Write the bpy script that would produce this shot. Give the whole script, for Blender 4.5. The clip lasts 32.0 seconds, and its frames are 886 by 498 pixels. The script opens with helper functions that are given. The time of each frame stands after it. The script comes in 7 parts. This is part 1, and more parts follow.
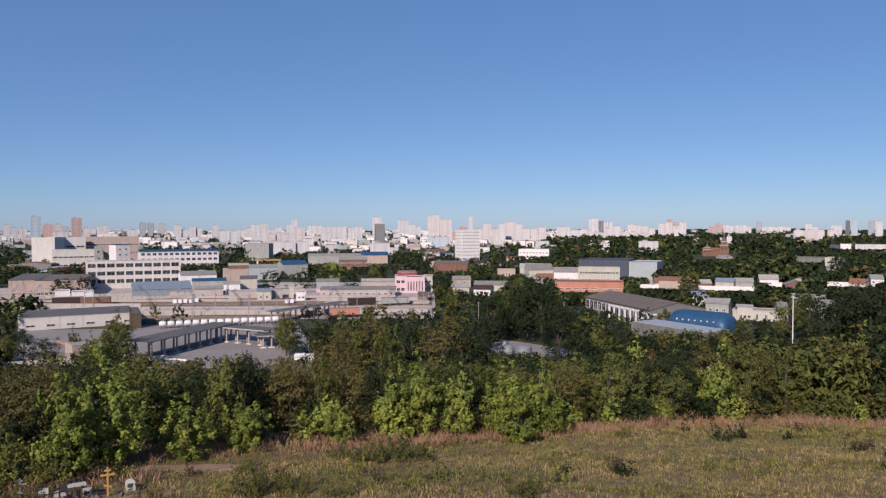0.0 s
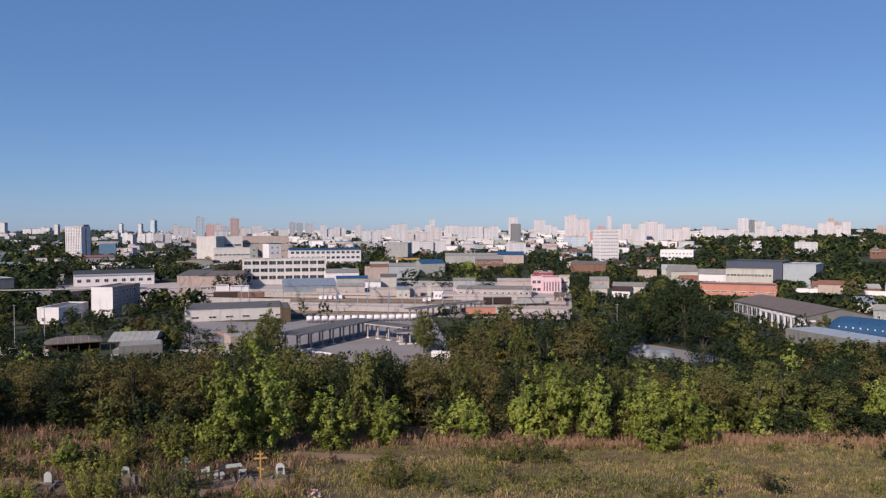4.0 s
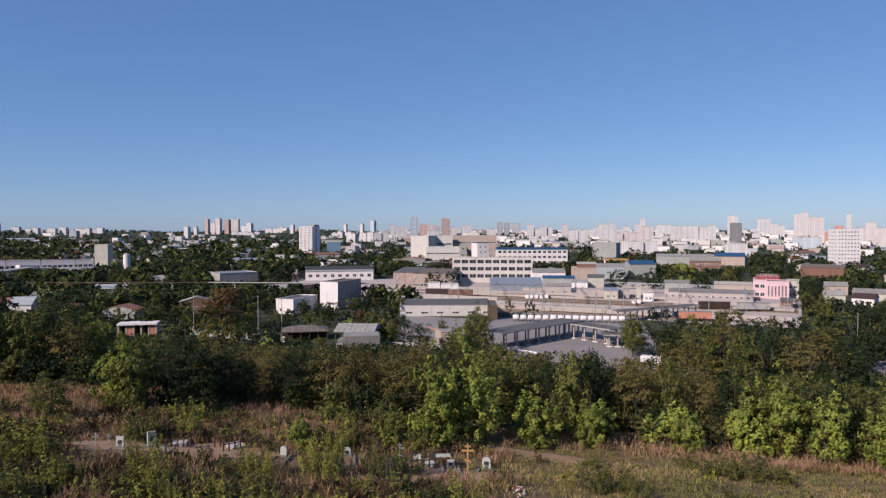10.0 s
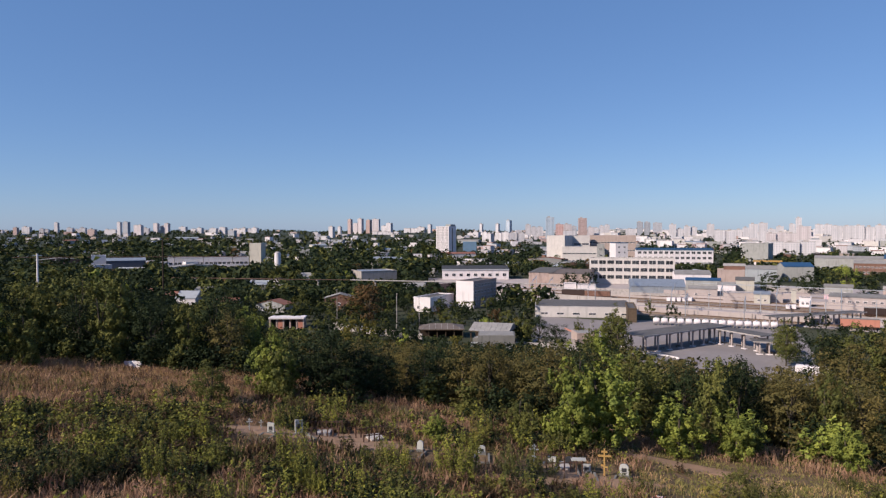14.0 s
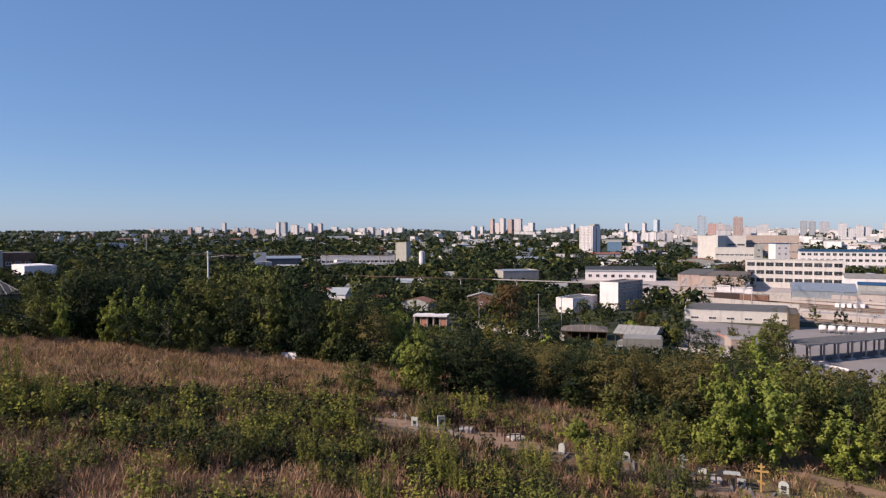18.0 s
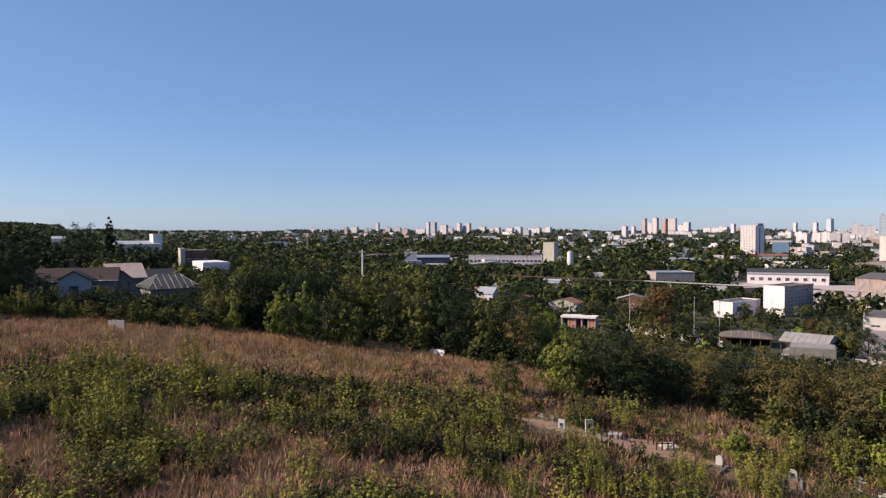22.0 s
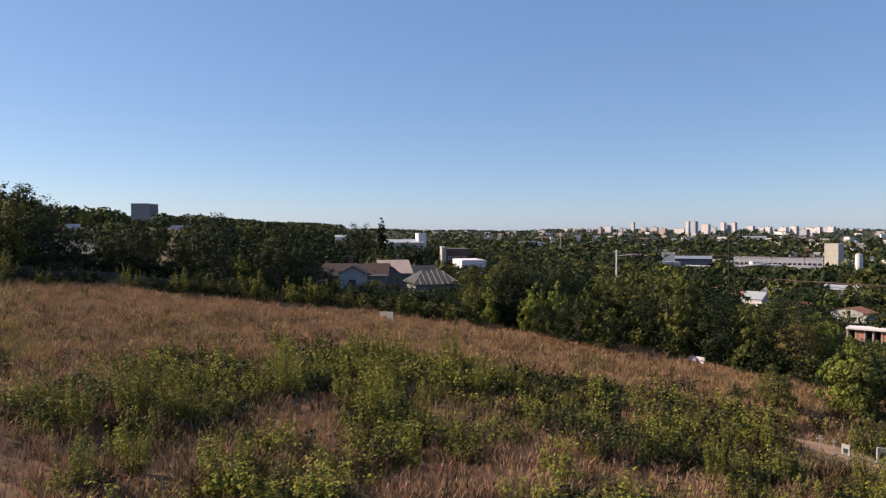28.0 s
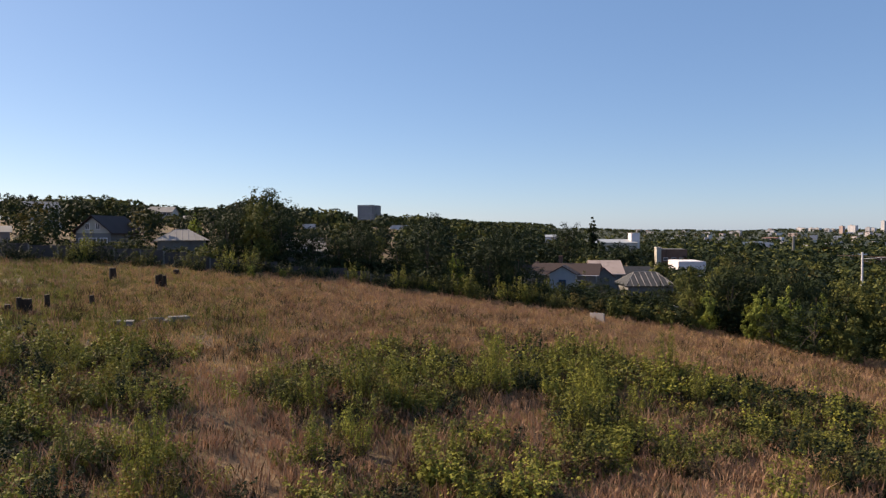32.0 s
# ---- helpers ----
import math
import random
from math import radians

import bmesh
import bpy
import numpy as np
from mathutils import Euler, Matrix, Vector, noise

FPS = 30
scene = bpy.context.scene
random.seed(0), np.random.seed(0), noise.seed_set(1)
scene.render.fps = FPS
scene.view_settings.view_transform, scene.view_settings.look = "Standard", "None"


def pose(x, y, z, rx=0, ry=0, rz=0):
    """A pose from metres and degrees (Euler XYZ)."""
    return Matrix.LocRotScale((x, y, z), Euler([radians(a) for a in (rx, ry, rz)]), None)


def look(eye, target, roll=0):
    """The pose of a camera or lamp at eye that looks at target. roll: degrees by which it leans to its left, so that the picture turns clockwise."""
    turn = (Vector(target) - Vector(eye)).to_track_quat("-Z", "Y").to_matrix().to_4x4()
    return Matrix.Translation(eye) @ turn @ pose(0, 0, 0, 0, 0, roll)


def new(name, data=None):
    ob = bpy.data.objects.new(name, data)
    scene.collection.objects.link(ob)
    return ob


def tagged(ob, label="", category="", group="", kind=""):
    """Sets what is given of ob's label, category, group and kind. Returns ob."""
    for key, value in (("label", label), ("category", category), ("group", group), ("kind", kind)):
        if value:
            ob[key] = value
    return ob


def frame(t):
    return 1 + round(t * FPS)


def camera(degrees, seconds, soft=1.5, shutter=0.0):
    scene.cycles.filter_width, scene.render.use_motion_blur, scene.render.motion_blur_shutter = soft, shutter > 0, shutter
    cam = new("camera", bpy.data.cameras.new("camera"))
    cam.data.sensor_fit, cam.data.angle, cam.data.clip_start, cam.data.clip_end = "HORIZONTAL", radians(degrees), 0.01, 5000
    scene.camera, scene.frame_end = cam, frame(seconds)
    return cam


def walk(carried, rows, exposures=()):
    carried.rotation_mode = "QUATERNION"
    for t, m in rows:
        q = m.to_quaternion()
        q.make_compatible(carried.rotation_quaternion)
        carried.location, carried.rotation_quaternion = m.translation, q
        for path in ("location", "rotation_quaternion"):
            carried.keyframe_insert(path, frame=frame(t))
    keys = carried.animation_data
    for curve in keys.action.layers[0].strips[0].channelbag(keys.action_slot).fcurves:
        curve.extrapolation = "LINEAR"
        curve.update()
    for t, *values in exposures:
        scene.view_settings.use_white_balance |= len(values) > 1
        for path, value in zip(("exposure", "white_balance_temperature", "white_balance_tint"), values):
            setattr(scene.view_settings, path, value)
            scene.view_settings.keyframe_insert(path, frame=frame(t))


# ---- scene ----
# A wide view from a hillside over a railway town, the camera turning where it hangs.
EYE = (0.0, 0.0, 36.0)
cam = camera(64.0, 32.0, 1.3)
TURN = [
    (0, 0.0), (1, 2.77), (2, 5.52), (3, 8.21), (3.5, 9.58), (5.5, 15.12), (6.5, 17.89), (7.5, 20.65), (8.5, 23.40), (9.5, 26.16),
    (10.5, 28.91), (11.5, 31.65), (12.5, 34.40), (13.5, 37.10), (14.5, 39.82), (16.5, 45.43), (17, 46.92), (18, 49.90), (19, 52.88),
    (20, 55.82), (21, 58.78), (22, 61.77), (23, 64.74), (24, 67.72), (24.5, 69.22), (26.5, 75.82), (27, 77.83), (27.5, 79.91),
    (28, 82.02), (29, 86.20), (30, 90.38), (31, 94.61), (32, 98.88),
]
walk(cam, [(t, pose(*EYE, 90 - 1.6, 0.1, a)) for t, a in TURN], [(0, 0.08, 6350, 13), (12, 0.2, 6450, 13), (20, 0.46, 6900, 14), (27, 0.63, 7450, 14), (32, 0.7, 7850, 13)])

# ---- light ----
SUN_AZ, SUN_EL = 158.0, 33.0          # degrees left of the first view, degrees up
sun_way = Vector((-math.sin(radians(SUN_AZ)) * math.cos(radians(SUN_EL)), math.cos(radians(SUN_AZ)) * math.cos(radians(SUN_EL)), math.sin(radians(SUN_EL))))
world = bpy.data.worlds.new("sky")
scene.world = world
world.use_nodes = True
wn = world.node_tree
sky = wn.nodes.new("ShaderNodeTexSky")
sky.sky_type, sky.sun_disc = "NISHITA", False
sky.sun_elevation, sky.sun_rotation = radians(SUN_EL), math.atan2(sun_way.x, sun_way.y)
sky.altitude, sky.air_density, sky.dust_density, sky.ozone_density = 150, 0.8, 0.3, 4.0
wn.nodes["Background"].inputs[1].default_value = 0.105
haze = wn.nodes.new("ShaderNodeMix")          # thin even blue haze over the clear sky
haze.data_type = "RGBA"
haze.inputs[0].default_value, haze.inputs[7].default_value = 0.5, (0.8, 1.95, 4.5, 1)
wn.links.new(sky.outputs[0], haze.inputs[6])
wn.links.new(haze.outputs[2], wn.nodes["Background"].inputs[0])
sun = new("sun", bpy.data.lights.new("sun", "SUN"))
sun.data.energy, sun.data.angle, sun.data.color = 5.0, radians(0.53), (1.0, 0.90, 0.76)
sun.matrix_basis = look(sun_way * 300, (0, 0, 0))

# ---- materials ----
MATS = {}


def shader(name, rough=0.8, metal=0.0):
    m = bpy.data.materials.new(name)
    m.use_nodes = True
    n = m.node_tree
    b = n.nodes["Principled BSDF"]
    b.inputs["Roughness"].default_value, b.inputs["Metallic"].default_value = rough, metal
    b.inputs["Specular IOR Level"].default_value = 0.3
    MATS[name] = m
    return m, n, b


def node(n, kind, **inputs):
    k = n.nodes.new(kind)
    for key, v in inputs.items():
        k.inputs[key.replace("_", " ")].default_value = v
    return k


def mixed(n, fac, a, b, mode="MIX"):
    k = n.nodes.new("ShaderNodeMix")
    k.data_type, k.blend_type = "RGBA", mode
    for socket, v in ((k.inputs[0], fac), (k.inputs[6], a), (k.inputs[7], b)):
        if isinstance(v, bpy.types.NodeSocket):
            n.links.new(v, socket)
        else:
            socket.default_value = v if isinstance(v, (int, float)) else (*v, 1)
    return k.outputs[2]


def ramp(n, source, lo, hi):
    k = n.nodes.new("ShaderNodeMapRange")
    k.inputs[1].default_value, k.inputs[2].default_value = lo, hi
    n.links.new(source, k.inputs[0])
    return k.outputs[0]


def noise_of(n, scale, detail=4.0, stretch=None):
    g = n.nodes.new("ShaderNodeNewGeometry")
    k = node(n, "ShaderNodeTexNoise", Scale=scale, Detail=detail)
    src = g.outputs["Position"]
    if stretch:
        mp = n.nodes.new("ShaderNodeMapping")
        mp.inputs["Scale"].default_value = stretch
        n.links.new(src, mp.inputs[0])
        src = mp.outputs[0]
    n.links.new(src, k.inputs["Vector"])
    return k.outputs[0]


def plain(name, colour, rough=0.8, metal=0.0, stain=0.25, scale=0.35, vary=0.0, streak=True):
    """A painted, cast or rendered surface with grain, blotches and runs of dirt."""
    m, n, b = shader(name, rough, metal)
    dark = tuple(c * (1 - stain) for c in colour)
    c = mixed(n, ramp(n, noise_of(n, scale), 0.35, 0.7), colour, dark)
    c = mixed(n, ramp(n, noise_of(n, scale * 9, 3), 0.3, 0.75), c, tuple(k * (1 - stain * 0.7) for k in colour))
    if streak:
        c = mixed(n, ramp(n, noise_of(n, 0.8, 3, (1, 1, 0.12)), 0.55, 0.8), c, tuple(k * (1 - stain * 1.3) for k in dark))
    if vary:
        o = n.nodes.new("ShaderNodeObjectInfo")
        hs = node(n, "ShaderNodeHueSaturation")
        n.links.new(ramp(n, o.outputs["Random"], 0, 1), hs.inputs["Value"])
        hs.inputs["Value"].default_value = 1
        k = n.nodes.new("ShaderNodeMapRange")
        k.inputs[3].default_value, k.inputs[4].default_value = 1 - vary, 1 + vary
        n.links.new(o.outputs["Random"], k.inputs[0])
        n.links.new(k.outputs[0], hs.inputs["Value"])
        n.links.new(c, hs.inputs["Color"])
        c = hs.outputs[0]
    n.links.new(c, b.inputs["Base Color"])
    bump = node(n, "ShaderNodeBump", Strength=0.25, Distance=0.05)
    n.links.new(noise_of(n, scale * 14, 3), bump.inputs["Height"])
    n.links.new(bump.outputs[0], b.inputs["Normal"])
    return m


def leafy(name, colours, through_light=0.16):
    """Leaves: each leaf of its own tint, each tree a little apart."""
    m, n, b = shader(name, 0.75)
    b.inputs["Specular IOR Level"].default_value = 0.12
    g, o = n.nodes.new("ShaderNodeNewGeometry"), n.nodes.new("ShaderNodeObjectInfo")
    c = mixed(n, g.outputs["Random Per Island"], colours[0], colours[1])
    c = mixed(n, ramp(n, noise_of(n, 0.45, 3), 0.42, 0.62), c, colours[2])
    c = mixed(n, ramp(n, noise_of(n, 6.0, 2), 0.45, 0.7), c, tuple(k * 0.62 for k in colours[2]))
    hs = node(n, "ShaderNodeHueSaturation")
    k = n.nodes.new("ShaderNodeMapRange")
    k.inputs[3].default_value, k.inputs[4].default_value = 0.82, 1.2
    n.links.new(o.outputs["Random"], k.inputs[0])
    n.links.new(k.outputs[0], hs.inputs["Value"])
    n.links.new(c, hs.inputs["Color"])
    n.links.new(hs.outputs[0], b.inputs["Base Color"])
    t = n.nodes.new("ShaderNodeBsdfTranslucent")
    n.links.new(hs.outputs[0], t.inputs[0])
    mix = n.nodes.new("ShaderNodeMixShader")
    mix.inputs[0].default_value = through_light
    n.links.new(b.outputs[0], mix.inputs[1])
    n.links.new(t.outputs[0], mix.inputs[2])
    n.links.new(mix.outputs[0], n.nodes["Material Output"].inputs[0])
    return m


WHITE = plain("white_render", (0.75, 0.68, 0.69), 0.8, stain=0.15)
CREAM = plain("cream_render", (0.50, 0.455, 0.40), stain=0.2)
BEIGE = plain("beige_panel", (0.62, 0.56, 0.535), stain=0.18)
PINKISH = plain("pink_render", (0.66, 0.45, 0.49), stain=0.15)
SALMON = plain("salmon_render", (0.50, 0.21, 0.15), stain=0.15)
ROSE = plain("rose_panel", (0.46, 0.35, 0.31), stain=0.2)
ROSEBRICK = plain("dusky_brown_brick", (0.42, 0.31, 0.28), stain=0.3, scale=0.6)
CRIMSON = plain("crimson_sheet", (0.30, 0.075, 0.09), stain=0.2)
BRICK = plain("red_brick", (0.22, 0.115, 0.085), stain=0.35, scale=0.6)
GREYWALL = plain("grey_render", (0.36, 0.35, 0.34), stain=0.25)
CONCRETE = plain("concrete", (0.42, 0.375, 0.36), 0.9, stain=0.3)
# Stained concrete, darkened further so its colour holds the shade of trees.
SHADEDCON = plain("shaded_concrete", (0.10, 0.083, 0.08), 0.95, stain=0.4)
DARKCON = plain("dark_concrete", (0.20, 0.19, 0.18), 0.9, stain=0.3)
STEEL = plain("galvanised_steel", (0.45, 0.47, 0.5), 0.45, 0.6, stain=0.2)
BLUEROOF = plain("blue_sheet_steel", (0.03, 0.085, 0.18), 0.45, 0.1, stain=0.2)
PALEBLUE = plain("pale_blue_sheet", (0.38, 0.395, 0.42), 0.5, 0.1, stain=0.15)
NAVY = plain("slate_blue_cladding", (0.075, 0.085, 0.12), 0.5, 0.1, stain=0.2)
ASBESTOS = plain("weathered_slate_sheet", (0.30, 0.28, 0.27), 0.9, stain=0.35, vary=0.25, streak=False)
BROWNROOF = plain("brown_roofing", (0.052, 0.031, 0.028), 0.8, stain=0.3, vary=0.2, streak=False)
SLATE = plain("dark_slate_roof", (0.055, 0.055, 0.06), 0.8, stain=0.3)
RUSTROOF = plain("rusty_brown_roofing", (0.17, 0.135, 0.12), 0.85, stain=0.35, streak=False)
TARROOF = plain("tar_paper_roof", (0.13, 0.12, 0.12), 0.9, stain=0.3)
REDROOF = plain("red_tile_roof", (0.27, 0.12, 0.085), 0.8, stain=0.3, streak=False)
# Grey render darkened: the shade on the hill houses is in this colour.
SHADEDWALL = plain("shaded_grey_render", (0.22, 0.21, 0.21), stain=0.25)
TIMBER = plain("old_timber", (0.13, 0.09, 0.06), 0.9, stain=0.4, scale=1.5)
BARK = plain("bark", (0.10, 0.08, 0.06), 0.95, stain=0.4, scale=2.0)
TARRED = plain("tarred_old_timber", (0.05, 0.033, 0.024), 0.9, stain=0.4, scale=1.5)
IRON = plain("rusty_iron", (0.14, 0.08, 0.06), 0.7, 0.3, stain=0.4)
ASPHALT = plain("worn_asphalt", (0.265, 0.23, 0.228), 0.95, stain=0.25, scale=0.08, streak=False)
BALLAST = plain("track_ballast", (0.24, 0.18, 0.14), 0.95, stain=0.35, scale=0.5, streak=False)
PLATFORM = plain("platform_slabs", (0.44, 0.37, 0.355), 0.95, stain=0.22, scale=0.2, streak=False)
DIRT = plain("bare_soil", (0.33, 0.205, 0.135), 0.95, stain=0.35, scale=0.6, streak=False)
MARBLE = plain("pale_grave_marble", (0.45, 0.44, 0.42), 0.5, stain=0.12, scale=1.2)
GRANITE = plain("dark_grave_granite", (0.05, 0.05, 0.055), 0.3, stain=0.2, scale=1.5)
GOLDPAINT = plain("ochre_painted_wood", (0.45, 0.27, 0.09), 0.6, stain=0.2)
GLASS = plain("dark_window_glass", (0.05, 0.055, 0.065), 0.12, stain=0.3, vary=0.4, streak=False)
BLUEGLASS = plain("blue_curtain_glass", (0.16, 0.25, 0.36), 0.15, stain=0.2, streak=False)
LEAF_LIGHT = leafy("maple_leaves", [(0.225, 0.255, 0.05), (0.285, 0.295, 0.057), (0.15, 0.18, 0.04)])
LEAF_MID = leafy("elm_leaves", [(0.118, 0.125, 0.034), (0.165, 0.152, 0.04), (0.082, 0.092, 0.027)])
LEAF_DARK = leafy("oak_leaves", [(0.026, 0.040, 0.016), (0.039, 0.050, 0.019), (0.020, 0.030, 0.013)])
LEAF_BROWN = leafy("locust_leaves", [(0.130, 0.102, 0.035), (0.156, 0.118, 0.039), (0.097, 0.086, 0.03)])
LEAF_RUST = leafy("drying_leaves", [(0.143, 0.073, 0.033), (0.165, 0.090, 0.037), (0.099, 0.066, 0.028)])
LEAF_YELLOW = leafy("turning_leaves", [(0.20, 0.165, 0.035), (0.25, 0.19, 0.04), (0.14, 0.125, 0.03)])
WEED_LIGHT = leafy("nettle_leaves", [(0.24, 0.24, 0.045), (0.29, 0.272, 0.05), (0.15, 0.148, 0.032)])
WEED_MID = leafy("dark_weed_leaves", [(0.118, 0.116, 0.032), (0.162, 0.147, 0.038), (0.08, 0.083, 0.025)])
STRAW = leafy("dry_grass_blades", [(0.335, 0.187, 0.122), (0.225, 0.123, 0.081), (0.42, 0.255, 0.165)], 0.18)
GOLDSTRAW = leafy("bleached_grass_blades", [(0.44, 0.28, 0.135), (0.32, 0.195, 0.098), (0.52, 0.345, 0.178)], 0.18)
WEEDBROWN = leafy("withered_weeds", [(0.10, 0.06, 0.035), (0.15, 0.085, 0.05), (0.06, 0.05, 0.025)], 0.2)
YELLOWGRASS = leafy("yellow_green_grass", [(0.19, 0.185, 0.05), (0.25, 0.22, 0.07), (0.14, 0.15, 0.04)], 0.25)
GREENGRASS = leafy("green_grass_blades", [(0.262, 0.244, 0.073), (0.202, 0.207, 0.062), (0.343, 0.277, 0.112)], 0.25)


def facade(name, wall, gap, storey=3.0, bay=3.4):
    """Panel walls of far blocks with rows of windows and loggias."""
    m, n, b = shader(name, 0.8)
    g = n.nodes.new("ShaderNodeTexCoord")
    sep = n.nodes.new("ShaderNodeSeparateXYZ")
    n.links.new(g.outputs["Object"], sep.inputs[0])
    along = n.nodes.new("ShaderNodeMath")
    n.links.new(sep.outputs[0], along.inputs[0])
    n.links.new(sep.outputs[1], along.inputs[1])
    hits = []
    for src, size, part_open in ((along.outputs[0], bay, 0.5), (sep.outputs[2], storey, 0.48)):
        d = n.nodes.new("ShaderNodeMath")
        d.operation = "DIVIDE"
        d.inputs[1].default_value = size
        n.links.new(src, d.inputs[0])
        fr = n.nodes.new("ShaderNodeMath")
        fr.operation = "FRACT"
        n.links.new(d.outputs[0], fr.inputs[0])
        gt = n.nodes.new("ShaderNodeMath")
        gt.operation = "GREATER_THAN"
        gt.inputs[1].default_value = 1 - part_open
        n.links.new(fr.outputs[0], gt.inputs[0])
        hits.append(gt.outputs[0])
    both = n.nodes.new("ShaderNodeMath")
    both.operation = "MULTIPLY"
    n.links.new(hits[0], both.inputs[0])
    n.links.new(hits[1], both.inputs[1])
    base = mixed(n, ramp(n, noise_of(n, 0.05), 0.35, 0.7), wall, tuple(c * 0.82 for c in wall))
    wave = n.nodes.new("ShaderNodeMath")
    wave.operation = "PINGPONG"
    wave.inputs[1].default_value = 6.5
    n.links.new(along.outputs[0], wave.inputs[0])
    base = mixed(n, ramp(n, wave.outputs[0], 4.3, 4.6), base, tuple(c * 0.78 for c in wall))
    o = n.nodes.new("ShaderNodeObjectInfo")
    base = mixed(n, ramp(n, o.outputs["Random"], 0.0, 2.5), base, (0.6, 0.555, 0.575))
    n.links.new(mixed(n, both.outputs[0], base, gap), b.inputs["Base Color"])
    return m


FAR_WHITE = facade("white_panel_blocks", (0.56, 0.52, 0.545), (0.36, 0.35, 0.38))
FAR_PINK = facade("pinkish_panel_blocks", (0.56, 0.49, 0.505), (0.38, 0.32, 0.33))
FAR_BROWN = facade("brown_brick_blocks", (0.40, 0.25, 0.22), (0.22, 0.16, 0.16))
FAR_GREY = facade("grey_blocks", (0.34, 0.35, 0.39), (0.2, 0.21, 0.25))
FAR_DARK = facade("dark_unfinished_blocks", (0.14, 0.14, 0.15), (0.04, 0.04, 0.05))
FAR_BLUE = facade("bluish_blocks", (0.42, 0.48, 0.56), (0.22, 0.28, 0.36))
FAR_RED = facade("red_blocks", (0.52, 0.24, 0.20), (0.34, 0.19, 0.17))


# ---- the lie of the land ----
def smooth(u):
    u = np.clip(u, 0.0, 1.0)
    return u * u * (3 - 2 * u)


def brow(x):
    """The y at which the field's terrace breaks off downhill."""
    return 46 + 26 * smooth((x + 60) / 100.0) + 0.05 * np.maximum(-x - 60, 0)


def rise_z(x, y):
    """The valley side that climbs under the far blocks on the right of the first view."""
    r, ang = np.hypot(x, y), np.degrees(np.arctan2(x, y))
    return 14 * smooth((r - 560) / 650.0) * smooth((ang - 2) / 9.0) * smooth((y + 500) / 600.0)


def ground_z(x, y):
    """Height of the ground: a hillside that falls to a flat valley, low far ridges beyond."""
    x, y = np.asarray(x, float), np.asarray(y, float)
    r = np.hypot(x, y)
    up = np.where(y > -60, 24.2 - 0.1117 * np.maximum(y, -60), 30.9 + 8.0 * (1 - np.exp(-(np.maximum(-60 - y, 0)) * 0.014)))
    up = up - np.clip(0.0169 * x, -2.0, 1.0)
    fall = 1 - smooth((y - brow(x)) / 90.0)
    west = smooth((-x - 260) / 400.0)
    fall = np.where(y > -20, fall * (1 - 0.75 * west * smooth((y + 20) / 50.0)), fall)
    z = np.maximum(up, 0) * fall
    z = z + 0.25 * (np.sin(x * 0.21 + 1.3) * np.sin(y * 0.17) + 0.6 * np.sin(x * 0.53) * np.cos(y * 0.47 + 2)) * smooth(z / 8)
    z = z - 3.2 * smooth((-x - 95) / 22.0) * (1 - smooth((-x - 230) / 150.0)) * smooth((y + 38) / 26.0) * smooth((70 - y) / 30.0)
    ridge = 25 * smooth((r - 900) / 1900.0) * (1 + 0.12 * np.sin(np.arctan2(y, x) * 23) + 0.08 * np.sin(np.arctan2(y, x) * 51 + 1))
    return z + np.maximum(ridge * smooth((y + 500) / 600.0), rise_z(x, y))


def at(az, d):
    """World x, y from a bearing (degrees left of the first view) and a distance from the lookout."""
    return -d * math.sin(radians(az)), d * math.cos(radians(az))


def gz(x, y):
    return float(ground_z(x, y))


# ---- mesh helpers ----
def mesh_from(name, verts, faces, material, smooth_faces=False):
    me = bpy.data.meshes.new(name)
    me.from_pydata([tuple(v) for v in verts], [], faces)
    for m in (material if isinstance(material, (list, tuple)) else [material]):
        me.materials.append(m)
    if smooth_faces:
        me.polygons.foreach_set("use_smooth", [True] * len(me.polygons))
    me.update()
    return me


def quads_mesh(name, v, material, mats=None):
    """A mesh of loose quads from an array of shape (n, 4, 3)."""
    n = len(v)
    me = bpy.data.meshes.new(name)
    me.vertices.add(4 * n)
    me.loops.add(4 * n)
    me.polygons.add(n)
    me.vertices.foreach_set("co", np.ascontiguousarray(v, np.float32).ravel())
    me.loops.foreach_set("vertex_index", np.arange(4 * n, dtype=np.int32))
    me.polygons.foreach_set("loop_start", np.arange(0, 4 * n, 4, dtype=np.int32))
    for m in (material if isinstance(material, (list, tuple)) else [material]):
        me.materials.append(m)
    if mats is not None:
        me.polygons.foreach_set("material_index", np.asarray(mats, np.int32))
    me.update(calc_edges=True)
    return me


def tris_mesh(name, v, material, extra=None, extra_material=None):
    """A mesh of loose triangles (n, 3, 3), with some loose quads (k, 4, 3) of another material if given."""
    n, k = len(v), 0 if extra is None else len(extra)
    me = bpy.data.meshes.new(name)
    me.vertices.add(3 * n + 4 * k)
    me.loops.add(3 * n + 4 * k)
    me.polygons.add(n + k)
    co = np.asarray(v, np.float32).ravel()
    start = np.arange(0, 3 * n, 3, dtype=np.int32)
    if k:
        co = np.concatenate([co, np.asarray(extra, np.float32).ravel()])
        start = np.concatenate([start, np.arange(3 * n, 3 * n + 4 * k, 4, dtype=np.int32)])
    me.vertices.foreach_set("co", co)
    me.loops.foreach_set("vertex_index", np.arange(3 * n + 4 * k, dtype=np.int32))
    me.polygons.foreach_set("loop_start", start)
    me.materials.append(material)
    if k:
        me.materials.append(extra_material)
        me.polygons.foreach_set("material_index", np.repeat([0, 1], [n, k]).astype(np.int32))
    me.update(calc_edges=True)
    return me


def part(name, me, parent, m=None, label=""):
    ob = new(name, me)
    ob.parent = parent
    if m is not None:
        ob.matrix_basis = m
    return tagged(ob, label) if label else ob


